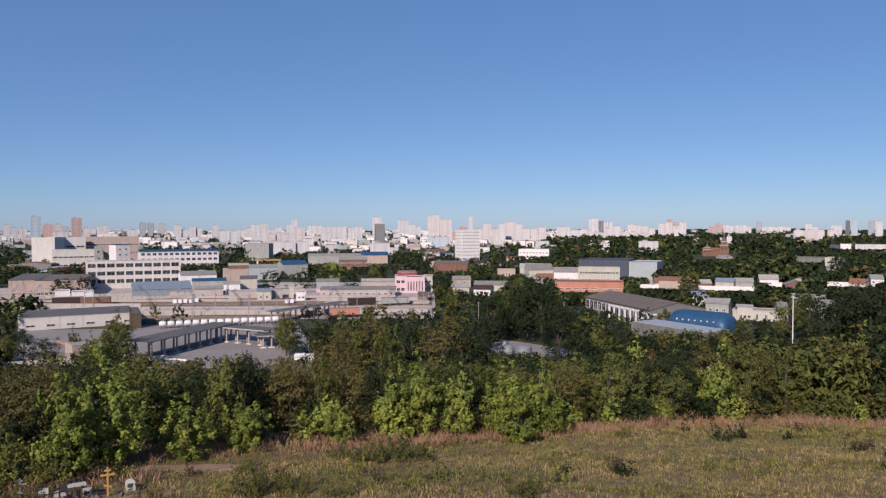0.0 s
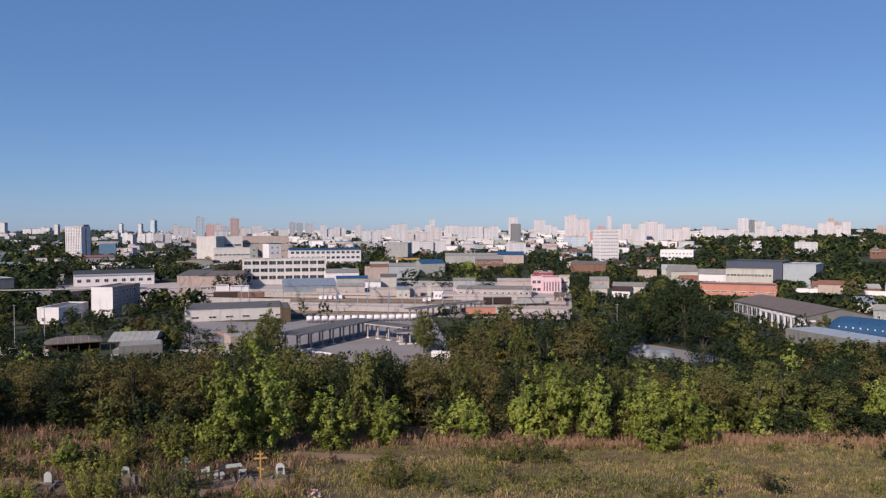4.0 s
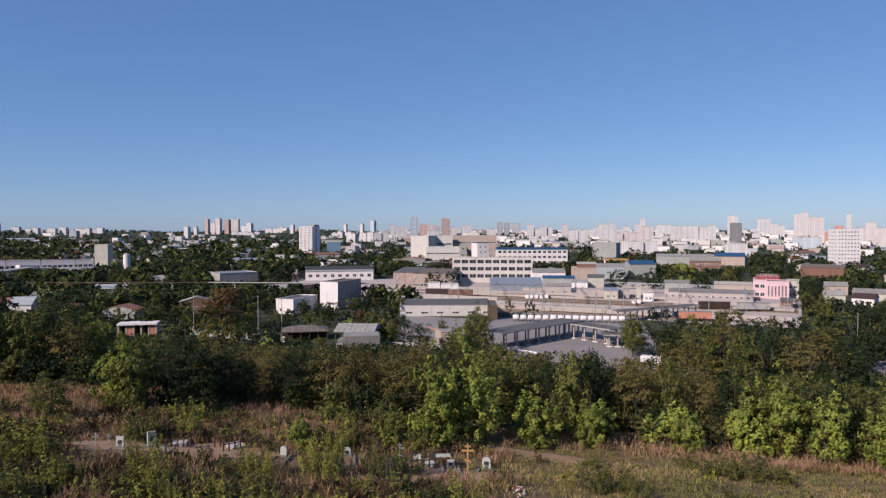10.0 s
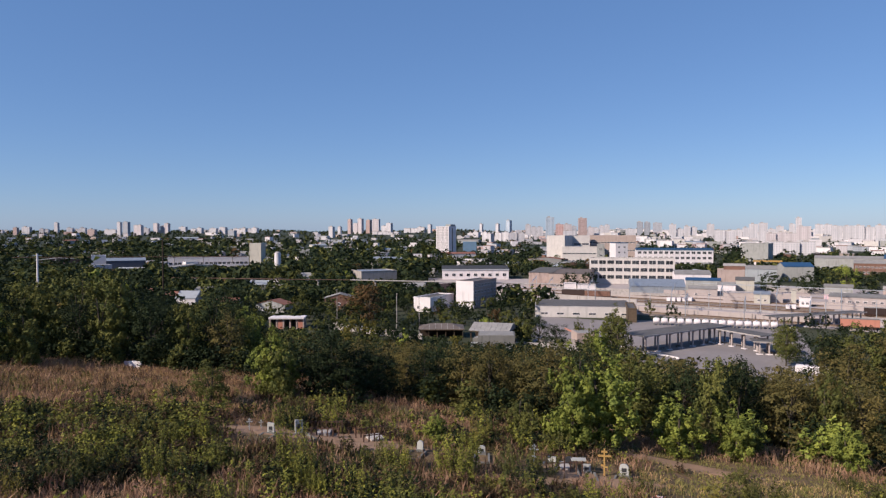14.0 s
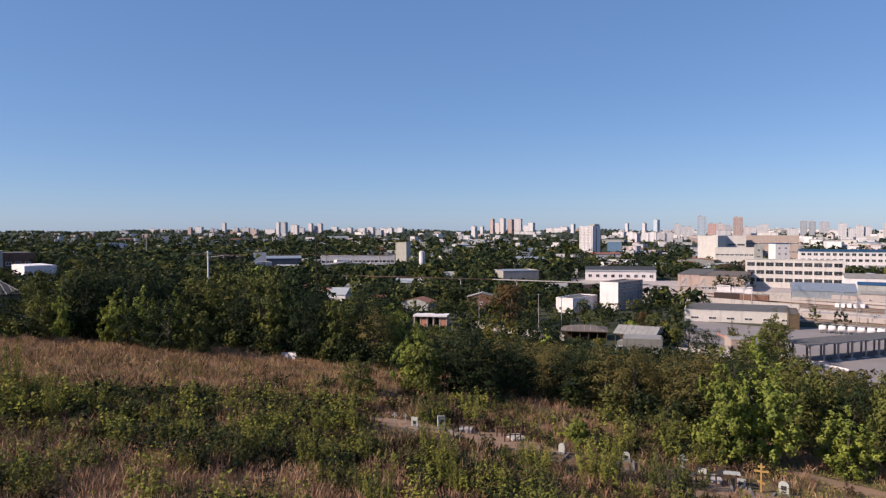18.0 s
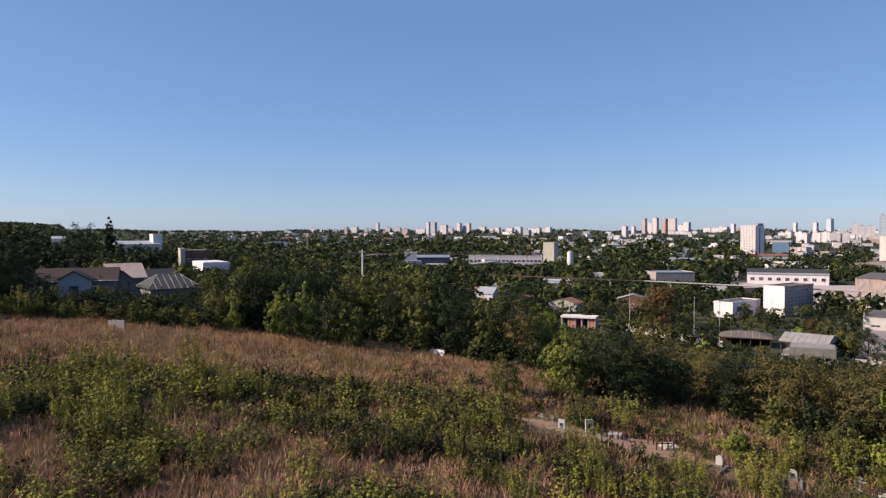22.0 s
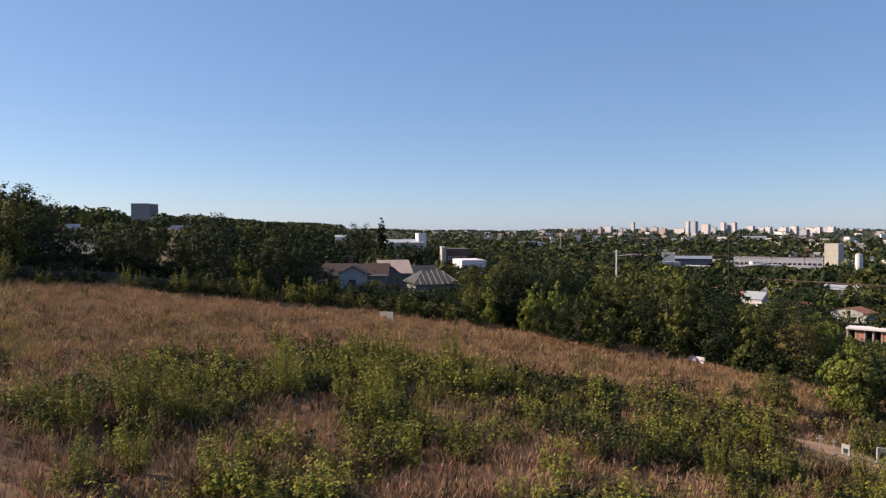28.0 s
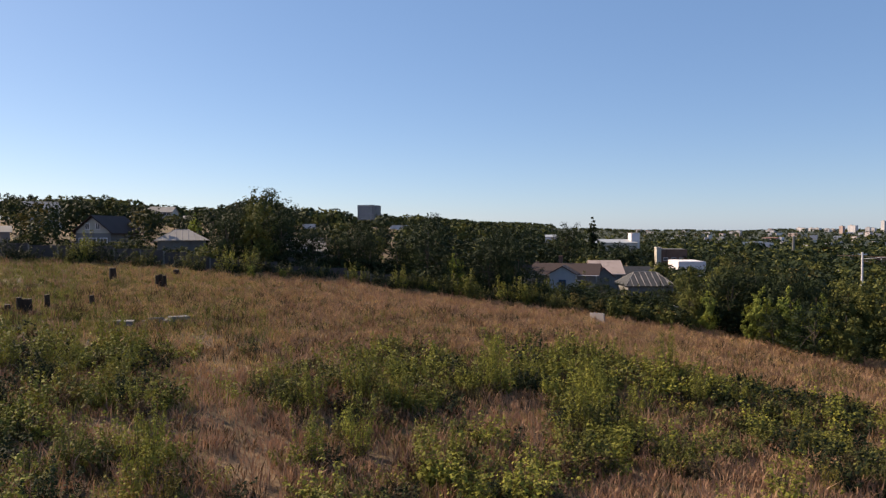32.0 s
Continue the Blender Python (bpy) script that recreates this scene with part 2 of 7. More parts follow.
def thing(name, x, y, z, rz=0, label="", category="", group="", kind=""):
    ob = new(name)
    ob.empty_display_size = 0.3
    ob.matrix_basis = pose(x, y, z, 0, 0, rz)
    return tagged(ob, label, category, group, kind)


CUBE_F = [(0, 3, 2, 1), (4, 5, 6, 7), (0, 1, 5, 4), (1, 2, 6, 5), (2, 3, 7, 6), (3, 0, 4, 7)]


def box_geo(x0, y0, z0, x1, y1, z1, taper=0.0):
    t = taper
    return [(x0, y0, z0), (x1, y0, z0), (x1, y1, z0), (x0, y1, z0), (x0 + t, y0 + t, z1), (x1 - t, y0 + t, z1), (x1 - t, y1 - t, z1), (x0 + t, y1 - t, z1)], CUBE_F


def joined(pieces):
    vs, fs = [], []
    for v, f in pieces:
        o = len(vs)
        vs += v
        fs += [tuple(i + o for i in q) for q in f]
    return vs, fs


def boxes(name, pieces, material):
    return mesh_from(name, *joined([box_geo(*p) for p in pieces]), material)


def tube_geo(p, q, r0, r1, sides=7, caps=True):
    p, q = Vector(p), Vector(q)
    w = (q - p).normalized()
    a = w.orthogonal().normalized()
    b = w.cross(a)
    v = [tuple(c + r * (math.cos(k) * a + math.sin(k) * b)) for c, r in ((p, r0), (q, r1)) for k in [2 * math.pi * i / sides for i in range(sides)]]
    f = [(i, (i + 1) % sides, sides + (i + 1) % sides, sides + i) for i in range(sides)]
    if caps:
        f += [tuple(range(sides))[::-1], tuple(range(sides, 2 * sides))]
    return v, f


def tube(name, p, q, r0, r1, material, sides=7):
    return mesh_from(name, *tube_geo(p, q, r0, r1, sides), material)


# ---- ground ----
def build_ground():
    n_az, rings = 330, np.concatenate([np.linspace(0.4, 130, 96), np.geomspace(132, 4950, 110)])
    a = np.linspace(0, 2 * np.pi, n_az, endpoint=False)
    xs, ys = rings[:, None] * np.cos(a), rings[:, None] * np.sin(a)
    v = np.stack([xs, ys, ground_z(xs, ys)], -1).reshape(-1, 3)
    i, j = np.meshgrid(np.arange(len(rings) - 1), np.arange(n_az), indexing="ij")
    k = (j + 1) % n_az
    f = np.stack([i * n_az + j, (i + 1) * n_az + j, (i + 1) * n_az + k, i * n_az + k], -1).reshape(-1, 4)
    m, n, b = shader("hillside_and_valley_soil", 0.95)
    g = n.nodes.new("ShaderNodeNewGeometry")
    sep = n.nodes.new("ShaderNodeSeparateXYZ")
    n.links.new(g.outputs["Position"], sep.inputs[0])
    field = mixed(n, ramp(n, noise_of(n, 0.12), 0.42, 0.6), (0.175, 0.11, 0.062), (0.125, 0.095, 0.042))
    field = mixed(n, ramp(n, noise_of(n, 1.7, 6), 0.4, 0.75), field, (0.085, 0.055, 0.035))
    low = mixed(n, ramp(n, noise_of(n, 0.02), 0.4, 0.62), (0.03, 0.036, 0.016), (0.055, 0.055, 0.032))
    low = mixed(n, ramp(n, noise_of(n, 0.15, 6), 0.45, 0.7), low, (0.04, 0.045, 0.02))
    c = mixed(n, ramp(n, sep.outputs[2], 6, 12), low, field)
    far = n.nodes.new("ShaderNodeVectorMath")
    far.operation = "LENGTH"
    n.links.new(g.outputs["Position"], far.inputs[0])
    woods = mixed(n, ramp(n, noise_of(n, 0.006, 5), 0.4, 0.6), (0.024, 0.033, 0.02), (0.045, 0.05, 0.03))
    c = mixed(n, ramp(n, far.outputs["Value"], 700, 1500), c, woods)
    n.links.new(c, b.inputs["Base Color"])
    bump = node(n, "ShaderNodeBump", Strength=0.6, Distance=0.15)
    n.links.new(noise_of(n, 2.3, 6), bump.inputs["Height"])
    n.links.new(bump.outputs[0], b.inputs["Normal"])
    ob = new("ground", mesh_from("ground", v, f.tolist() + [tuple(range(n_az))], m, True))
    tagged(ob, "sloping dry grass hillside falling to a wide wooded valley", "ground", kind="structure")


build_ground()
FOOT = []      # places that trees keep clear of: x, y, radius
SIGHT = []     # open sight lines from the lookout: bearing from, to, distance, slope to the foot
YARDS = []     # paved or railway ground, as polygons


def keep_clear(x, y, r):
    FOOT.append((x, y, r))


# ---- buildings ----
WIN_CACHE = {}


def window_mesh(w, h, frame_mat):
    key = (round(w, 2), round(h, 2), frame_mat.name)
    if key not in WIN_CACHE:
        t = min(0.14, 0.1 * w)
        fr = joined([box_geo(-w / 2, -0.1, 0, -w / 2 + t, 0.02, h), box_geo(w / 2 - t, -0.1, 0, w / 2, 0.02, h), box_geo(-w / 2 + t, -0.1, 0, w / 2 - t, 0.02, t),
                     box_geo(-w / 2 + t, -0.1, h - t, w / 2 - t, 0.02, h), box_geo(-0.04, -0.09, t, 0.04, 0.02, h - t)])
        pane = box_geo(-w / 2 + t, -0.05, t, w / 2 - t, 0.0, h - t)
        WIN_CACHE[key] = (mesh_from("window_frame", *fr, frame_mat), mesh_from("pane", *pane, GLASS))
    return WIN_CACHE[key]


def window_row(parent, x0, x1, z, count, w, h, y=0.0, rz=0, ox=0.0, oy=0.0, frame_mat=None):
    fr, pane = window_mesh(w, h, frame_mat or WHITE)
    for i in range(count):
        x = x0 + (i + 0.5) * (x1 - x0) / count
        m = pose(ox, oy, 0, 0, 0, rz) @ pose(x, y, z)
        win = part("window", pane, parent, m)
        part("window_frame", fr, win)


def block(name, label, az, d, w, h, dep=15.0, turn=0.0, wall=None, roof=None, floors=0, bays=0, side_bays=0, category="building", group="", win=(1.7, 1.5),
          z0=None, gable=0.0, parapet=0.5, over=0.3, first=1.0, sides=(1,), clear=True, frame_mat=None, ridge_along=True, sight=True, show=0.7):
    """A building whose front faces the lookout, turned by some degrees. Front at local y = 0."""
    x, y = at(az, d)
    base = gz(x, y) if z0 is None else z0
    h = max(0.4 * h, h - float(rise_z(x, y)))
    ob = thing(name, x, y, base, az + turn, label, category, group)
    wall, roof = wall or WHITE, roof or TARROOF
    hw = w / 2
    if gable:
        if ridge_along:
            v = [(-hw, 0, -1), (hw, 0, -1), (hw, dep, -1), (-hw, dep, -1), (-hw, 0, h), (hw, 0, h), (hw, dep, h), (-hw, dep, h), (-hw, dep / 2, h + gable), (hw, dep / 2, h + gable)]
            f = [(0, 1, 5, 4), (2, 3, 7, 6), (1, 2, 6, 9, 5), (3, 0, 4, 8, 7)]
            e, t = over, 0.12
            k = gable / (dep / 2)
            slopes = [[(-hw - e, -e, h - e * k), (hw + e, -e, h - e * k), (hw + e, dep / 2, h + gable), (-hw - e, dep / 2, h + gable)],
                      [(hw + e, dep + e, h - e * k), (-hw - e, dep + e, h - e * k), (-hw - e, dep / 2, h + gable), (hw + e, dep / 2, h + gable)]]
        else:
            v = [(-hw, 0, -1), (hw, 0, -1), (hw, dep, -1), (-hw, dep, -1), (-hw, 0, h), (hw, 0, h), (hw, dep, h), (-hw, dep, h), (0, 0, h + gable), (0, dep, h + gable)]
            f = [(0, 1, 5, 8, 4), (2, 3, 7, 9, 6), (1, 2, 6, 5), (3, 0, 4, 7)]
            e, t = over, 0.12
            k = gable / hw
            slopes = [[(-hw - e, dep + e, h - e * k), (-hw - e, -e, h - e * k), (0, -e, h + gable), (0, dep + e, h + gable)],
                      [(hw + e, -e, h - e * k), (hw + e, dep + e, h - e * k), (0, dep + e, h + gable), (0, -e, h + gable)]]
        part("wall", mesh_from("wall", v, f, wall), ob)
        for s in slopes:
            top = [(p[0], p[1], p[2] + 0.06 + t) for p in s]
            low = [(p[0], p[1], p[2] + 0.03) for p in s]
            part("roof", mesh_from("roof", low + top, CUBE_F, roof), ob)
    else:
        part("wall", boxes("wall", [(-hw, 0, -1, hw, dep, h)], wall), ob)
        p = 0.35
        part("roof", boxes("roof", [(-hw + p, p, h, hw - p, dep - p, h + 0.12)], roof), ob)
        if parapet:
            part("parapet", boxes("parapet", [(-hw - 0.1, -0.1, h, hw + 0.1, p, h + parapet), (-hw - 0.1, dep - p, h, hw + 0.1, dep + 0.1, h + parapet),
                                              (-hw - 0.1, p, h, -hw + p, dep - p, h + parapet), (hw - p, p, h, hw + 0.1, dep - p, h + parapet)], roof if roof is BLUEROOF else wall), ob)
    if floors and (bays or side_bays):
        step = (h - first * 0.6) / floors
        for k in range(floors):
            if bays:
                window_row(ob, -hw + 0.6, hw - 0.6, first + k * step, bays, min(win[0], w / bays * 0.85), win[1], frame_mat=frame_mat)
            if side_bays:
                for s in sides:
                    window_row(ob, -dep / 2 + 0.5, dep / 2 - 0.5, first + k * step, side_bays, min(win[0], dep / side_bays * 0.85), win[1], rz=90 * s, ox=s * hw, oy=dep / 2, frame_mat=frame_mat)
    if clear:
        half = math.degrees(math.atan2(hw + 1, d))
        if sight:
            SIGHT.append((az - half, az + half, d, (base + (1 - show) * h - EYE[2]) / d))
        c = math.radians(az + turn)
        n_steps = max(1, int(w / 12))
        for i in range(n_steps):
            u = -hw + (i + 0.5) * w / n_steps
            for q in (np.arange(-4, dep + 4, 7.0) if d < 520 else (-4, dep / 2, dep)):
                keep_clear(x + u * math.cos(c) - q * math.sin(c), y + u * math.sin(c) + q * math.cos(c), max(7, w / n_steps * 0.6))
    return ob


def long_block(name, label, a, b, h, **more):
    """A building whose front runs between two points of the ground, given by bearing and distance."""
    (x0, y0), (x1, y1) = at(*a), at(*b)
    mx, my = (x0 + x1) / 2, (y0 + y1) / 2
    az = math.degrees(math.atan2(-mx, my))
    return block(name, label, az, math.hypot(mx, my), math.hypot(x1 - x0, y1 - y0), h, turn=math.degrees(math.atan2(y1 - y0, x1 - x0)) - az, **more)


def hip_house(name, label, az, d, w, h, dep, rise, ridge, turn=0.0, wall=None, roof=None, rib=None, sight=False, show=0.6):
    """A house under a hipped roof with pale sheet caps on its hips. Front at local y = 0."""
    ob = block(name, label, az, d, w, h, dep=dep, turn=turn, wall=wall or CREAM, roof=roof or ASBESTOS, parapet=0, sight=sight, show=show, category="house")
    e, hw, k = 0.5, w / 2, ridge / 2
    low = [(-hw - e, -e, h + 0.14), (hw + e, -e, h + 0.14), (hw + e, dep + e, h + 0.14), (-hw - e, dep + e, h + 0.14)]
    top = [(-k, dep / 2, h + rise), (k, dep / 2, h + rise)]
    part("hipped_roof", mesh_from("hipped_roof", low + top, [(0, 1, 5, 4), (1, 2, 5), (2, 3, 4, 5), (3, 0, 4), (3, 2, 1, 0)], roof or ASBESTOS), ob)
    lines = [(low[0], top[0]), (low[1], top[1]), (low[2], top[1]), (low[3], top[0]), (top[0], top[1])]
    for x in (-hw * 0.78, -hw * 0.52, -hw * 0.26, 0.0, hw * 0.26, hw * 0.52, hw * 0.78):      # battens straight up the front slope
        f = 1.0 if abs(x) <= k else (hw + e - abs(x)) / (hw + e - k)
        lines.append(((x, -e, h + 0.14), (x, -e + (dep / 2 + e) * f, h + 0.14 + (rise - 0.14) * f)))
    for p, q in lines:
        part("ridge_cap", tube("ridge_cap", p, q, 0.045, 0.045, rib or STEEL, 5), ob)
    return ob


def open_shed(name, label, az, d, w, h, dep, rise, roof, turn=0.0, hips=True):
    """A roof on posts over dark bays, with raised seams on its slopes."""
    x, y = at(az, d)
    ob = thing(name, x, y, gz(x, y), az + turn, label, "shed")
    hw, e, k = w / 2, 0.6, (w * 0.22 if hips else w / 2 + 0.6)
    low = [(-hw - e, -e, h), (hw + e, -e, h), (hw + e, dep + e, h), (-hw - e, dep + e, h)]
    top = [(-k, dep / 2, h + rise), (k, dep / 2, h + rise)]
    part("roof", mesh_from("roof", low + top, [(0, 1, 5, 4), (1, 2, 5), (2, 3, 4, 5), (3, 0, 4), (3, 2, 1, 0)], roof), ob)
    for i in range(7):
        u = -hw + (i + 0.5) * w / 7
        f = 1.0 if abs(u) <= k else (hw + e - abs(u)) / (hw + e - k)
        part("seam", tube("seam", (u, -e, h + 0.03), (u, -e + (dep / 2 + e) * f, h + rise * f + 0.03), 0.07, 0.07, CONCRETE, 4), ob)
    for i in range(6):
        u = -hw + i * w / 5
        part("post", boxes("post", [(u - 0.12, -0.12, -0.5, u + 0.12, 0.12, h)], TIMBER), ob)
    part("wall", boxes("wall", [(-hw, dep * 0.45, -0.5, hw, dep, h - 0.05)], TARRED), ob)
    part("fascia", boxes("fascia", [(-hw - e, -e - 0.06, h - 0.22, hw + e, -e, h + 0.02)], TIMBER), ob)
    half = math.degrees(math.atan2(hw + 1, d))
    SIGHT.append((az - half, az + half, d, (gz(x, y) + 1.0 - EYE[2]) / d))
    keep_clear(x, y + dep / 2, w * 0.65)
    return ob


def garage_line(az, d, w, h, turn=0.0):
    """Open garages: a pale roof slab on brick piers, dark bays, some with red doors."""
    x, y = at(az, d)
    ob = thing("garage_row", x, y, gz(x, y), az + turn, "row of open garages with a pale roof slab and red doors", "garages")
    n = 5
    part("roof", boxes("roof", [(-w / 2 - 0.4, -0.7, h, w / 2 + 0.4, 6.3, h + 0.55)], WHITE), ob)
    part("back_wall", boxes("back_wall", [(-w / 2, 5.6, -1, w / 2, 5.9, h)], DARKCON), ob)
    for i in range(n + 1):
        u = -w / 2 + i * w / n
        part("pier", boxes("pier", [(u - 0.25, 0, -1, u + 0.25, 5.6, h)], ROSE), ob)
        if i in (1, 4):
            part("door", boxes("door", [(u + 0.3, 0.1, 0, u + w / n - 0.3, 0.2, h - 0.5)], SALMON), ob, label="faded red sheet door")
    half = math.degrees(math.atan2(w / 2 + 1, d))
    SIGHT.append((az - half, az + half, d, (gz(x, y) + 0.4 - EYE[2]) / d))
    keep_clear(x, y, w * 0.6)


def far_block(az, d, w, h, mat, label, dep=14.0, turn=0.0, name="apartment_block"):
    if az > 33:          # these rows stand with their long fronts to the south
        turn = -38.0 if int(d + w) % 3 else -25.0
        dep = min(12.0, w * 0.6)
        w = max(w * 0.5, (w - dep * math.sin(radians(-turn))) / math.cos(radians(turn)))
    x, y = at(az, d)
    base = gz(x, y)
    ob = thing(name, x, y, base, az + turn, label, "apartment block", "far apartment blocks")
    top = max(0.4 * h, h - max(0.0, float(rise_z(x, y)) - 25 * float(smooth((d - 900) / 1900.0))))
    n = max(1, round(w / 17)) if w > 26 else 1          # long rows stand in stepped sections
    rng = random.Random(int(az * 100 + d))
    walls, roofs = [], []
    for i in range(n):
        x0, x1 = -w / 2 + i * w / n, -w / 2 + (i + 1) * w / n
        hi = top * (1 - (0.0 if n == 1 else rng.choice((0.0, 0.06, 0.14, 0.3))))
        off = 0.0 if n == 1 else rng.uniform(0, 6)
        walls.append((x0 + 0.01 * i, off, -3, x1 - (0.6 if n > 1 else 0), dep + off, hi))
        roofs += [(x0 + 0.3, off + 0.3, hi, x1 - 0.9, dep + off - 0.3, hi + 0.4), (x0 + 0.2 * w / n, off + dep * 0.3, hi + 0.4, x0 + 0.2 * w / n + min(6, w / n * 0.4), off + dep * 0.7, hi + rng.uniform(1.8, 3.4))]
    part("wall", boxes("wall", walls, mat), ob)
    part("roof", boxes("roof", roofs, CONCRETE), ob)
    keep_clear(x, y, max(w, dep) * 0.6)
    return ob


# ---- the works and the town in the valley ----
block("factory_building", "long beige three-storey factory with ribbon windows", 23.56, 478, 53.8, 16.4, dep=16, wall=BEIGE, floors=3, bays=10, win=(4.6, 2.6), first=3.2, side_bays=3, frame_mat=BEIGE)
wf = block("white_factory", "white four-storey factory with a blue roof edge", 20.37, 676, 66.9, 16.6, dep=22, turn=6, wall=WHITE, floors=3, bays=14, win=(3.2, 2.4), first=3.5, side_bays=4, roof=BLUEROOF, parapet=1.6)
part("window_band", boxes("window_band", [(-33.3, -0.06, 2.0, 33.3, -0.004, 2.8), (-33.3, -0.06, 16.0, 33.3, -0.004, 16.55)], PALEBLUE), wf)
block("stair_tower", "white block with a blue top band", 24.30, 640, 11.0, 23.4, dep=16, turn=20, wall=WHITE, roof=BLUEROOF, floors=5, bays=2, side_bays=3)
block("exhibition_hall", "large plain beige hall with a dark stair slot", 29.43, 790, 20.6, 28.4, dep=45, turn=-18, wall=BEIGE)
block("exhibition_hall", "large plain beige hall behind low workshops", 27.72, 815, 27.5, 28.0, dep=30, wall=BEIGE, floors=1, bays=3, win=(8, 2), first=18)
block("rose_works", "long rose-coloured factory block", 25.02, 850, 53.4, 28.0, dep=22, wall=ROSE, floors=3, bays=16, win=(3, 1.6))
block("low_office", "low beige office with a ribbon window", 27.54, 770, 36.7, 16.5, dep=16, wall=BEIGE, floors=2, bays=8, win=(6, 1.6))
block("stair_block", "brownish stair block on a low office", 25.91, 768, 7.9, 19.5, dep=14, wall=GREYWALL, floors=3, bays=1, win=(3, 2))
block("sorting_shed", "brick-walled shed with a low brown roof", 30.64, 440, 14.6, 9.2, dep=60, wall=ROSEBRICK, roof=TARROOF, gable=1.6, turn=-14)
block("sorting_shed", "grey-walled shed with a faded red roof", 28.38, 436, 24.3, 8.8, dep=48, wall=ROSE, roof=RUSTROOF, gable=1.6, floors=1, bays=12, win=(2.2, 1.6), turn=-6)
block("depot_hangar", "grey sheet-steel hangar with a shallow roof", 21.59, 404, 29.0, 4.5, dep=24, wall=STEEL, roof=STEEL, gable=3.2, turn=4)
block("white_kiosk", "small white flat-roofed building by the rails", 28.29, 404, 6.8, 4.8, dep=10, wall=WHITE, floors=1, bays=4, win=(1.2, 1.2))
block("white_kiosk", "low white building with small windows", 26.99, 399, 9.9, 4.5, dep=10, wall=WHITE, floors=1, bays=7, win=(1.2, 1.2))
block("warehouse", "long pale warehouse with a flat dark roof", 27.16, 293, 39.7, 4.4, dep=28, wall=BEIGE, roof=TARROOF, parapet=0.1, turn=3, floors=1, bays=6, win=(3, 1.0), first=1.0)
block("loading_bay", "dark open-sided end bay of a warehouse", 23.48, 281, 3.4, 5.1, dep=22, wall=TIMBER, roof=TARROOF, turn=3)
block("brick_house", "brown brick building with a hipped roof", -0.61, 578, 28.1, 7.8, dep=20, wall=BRICK, roof=RUSTROOF, gable=2, turn=-8)
block("pink_hall", "pink works hall with dark vertical slots", 2.25, 400, 10.8, 8.6, dep=14, wall=PINKISH, roof=TARROOF, floors=1, bays=6, win=(0.8, 5.5), first=1.2, frame_mat=PINKISH)
block("pink_hall", "pink works wing with red upper storey", 3.43, 402, 6.4, 9.1, dep=16, wall=PINKISH, roof=REDROOF, floors=2, bays=2, win=(2.2, 2))
block("red_attic", "red-clad attic storey over a pink hall", 2.91, 414, 11.5, 10.3, dep=12, wall=CRIMSON, roof=CRIMSON, floors=1, bays=8, win=(0.8, 1.4), first=10.6)
block("white_annexe", "white annexe beside a pink hall", 1.24, 408, 5.9, 8.7, dep=12, wall=CREAM, floors=2, bays=2)
block("office_tower", "white ten-storey office tower with window bands", -2.25, 728, 20.0, 34.8, dep=18, turn=25, wall=WHITE, floors=10, bays=7, side_bays=5, sides=(-1,), win=(1.5, 1.3), first=2, frame_mat=WHITE)
block("panel_school", "low white flat-roofed school", -7.29, 800, 34.5, 13.0, dep=16, turn=-12, wall=WHITE, floors=2, bays=9)
block("villa", "white house with a pale roof", -7.20, 560, 19.8, 5.7, dep=12, wall=CREAM, roof=PALEBLUE, gable=3)
block("rose_cottage", "rose-painted low house with small windows", -5.10, 540, 13.7, 5.0, dep=11, wall=ROSE, roof=ASBESTOS, floors=1, bays=5, win=(1.3, 1.5))
block("grey_gable_house", "grey-roofed house with a front gable", -7.88, 500, 17.6, 7.4, dep=14, wall=CREAM, roof=ASBESTOS, gable=4, turn=14)
block("terrace", "low white terrace with grey roofs", -9.89, 490, 17.1, 6.6, dep=12, wall=WHITE, roof=ASBESTOS, gable=3, floors=1, bays=6, win=(1.2, 1.3))
block("slate_blue_hall", "long slate-blue sheet-clad hall", -12.73, 490, 33.1, 14.8, dep=30, turn=-10, wall=NAVY, roof=SLATE)
block("pale_clad_box", "pale grey sheet-clad hall without windows", -15.75, 485, 18.3, 13.8, dep=26, turn=-10, wall=PALEBLUE, roof=STEEL)
block("beige_offices", "beige two-storey offices with rows of windows", -12.41, 462, 26.0, 11.0, dep=10, wall=CREAM, floors=2, bays=13, win=(1.6, 1.7), first=2.5)
block("orange_depot", "salmon-orange depot with a dark window strip", -11.66, 389, 36.3, 7.0, dep=18, wall=SALMON, roof=TARROOF, floors=1, bays=8, win=(3.4, 0.8), first=3.4)
block("garage_row", "row of low garages with pinkish fronts", -18.07, 430, 16.8, 6.1, dep=12, wall=ROSE, roof=REDROOF, gable=1.8)
for t0, az0, d0, ww, hh in (("long white yard wall", -19.60, 433, 62.8, 3.2), ("long white yard wall", -25.85, 464, 15.0, 4.0), ("long white yard wall", -29.80, 489, 25.3, 3.7)):
    block("yard_wall", "long whitewashed concrete yard wall", az0, d0, ww, hh, dep=0.4, wall=WHITE, parapet=0, roof=WHITE, category="wall")
long_block("hall_with_frames", "brown-roofed hall on a row of concrete frames", (-11.38, 327.2), (-16.30, 278.2), 5.2, dep=24, show=0.3, wall=DARKCON, roof=RUSTROOF, gable=2.6, floors=1, bays=14, win=(3.2, 3.6), first=0.8, frame_mat=WHITE)
long_block("flat_store", "store with a flat pale sheet roof", (-14.9, 250.0), (-20.3, 229.0), 4.3, dep=12, wall=DARKCON, roof=PALEBLUE, parapet=0, show=0.22)
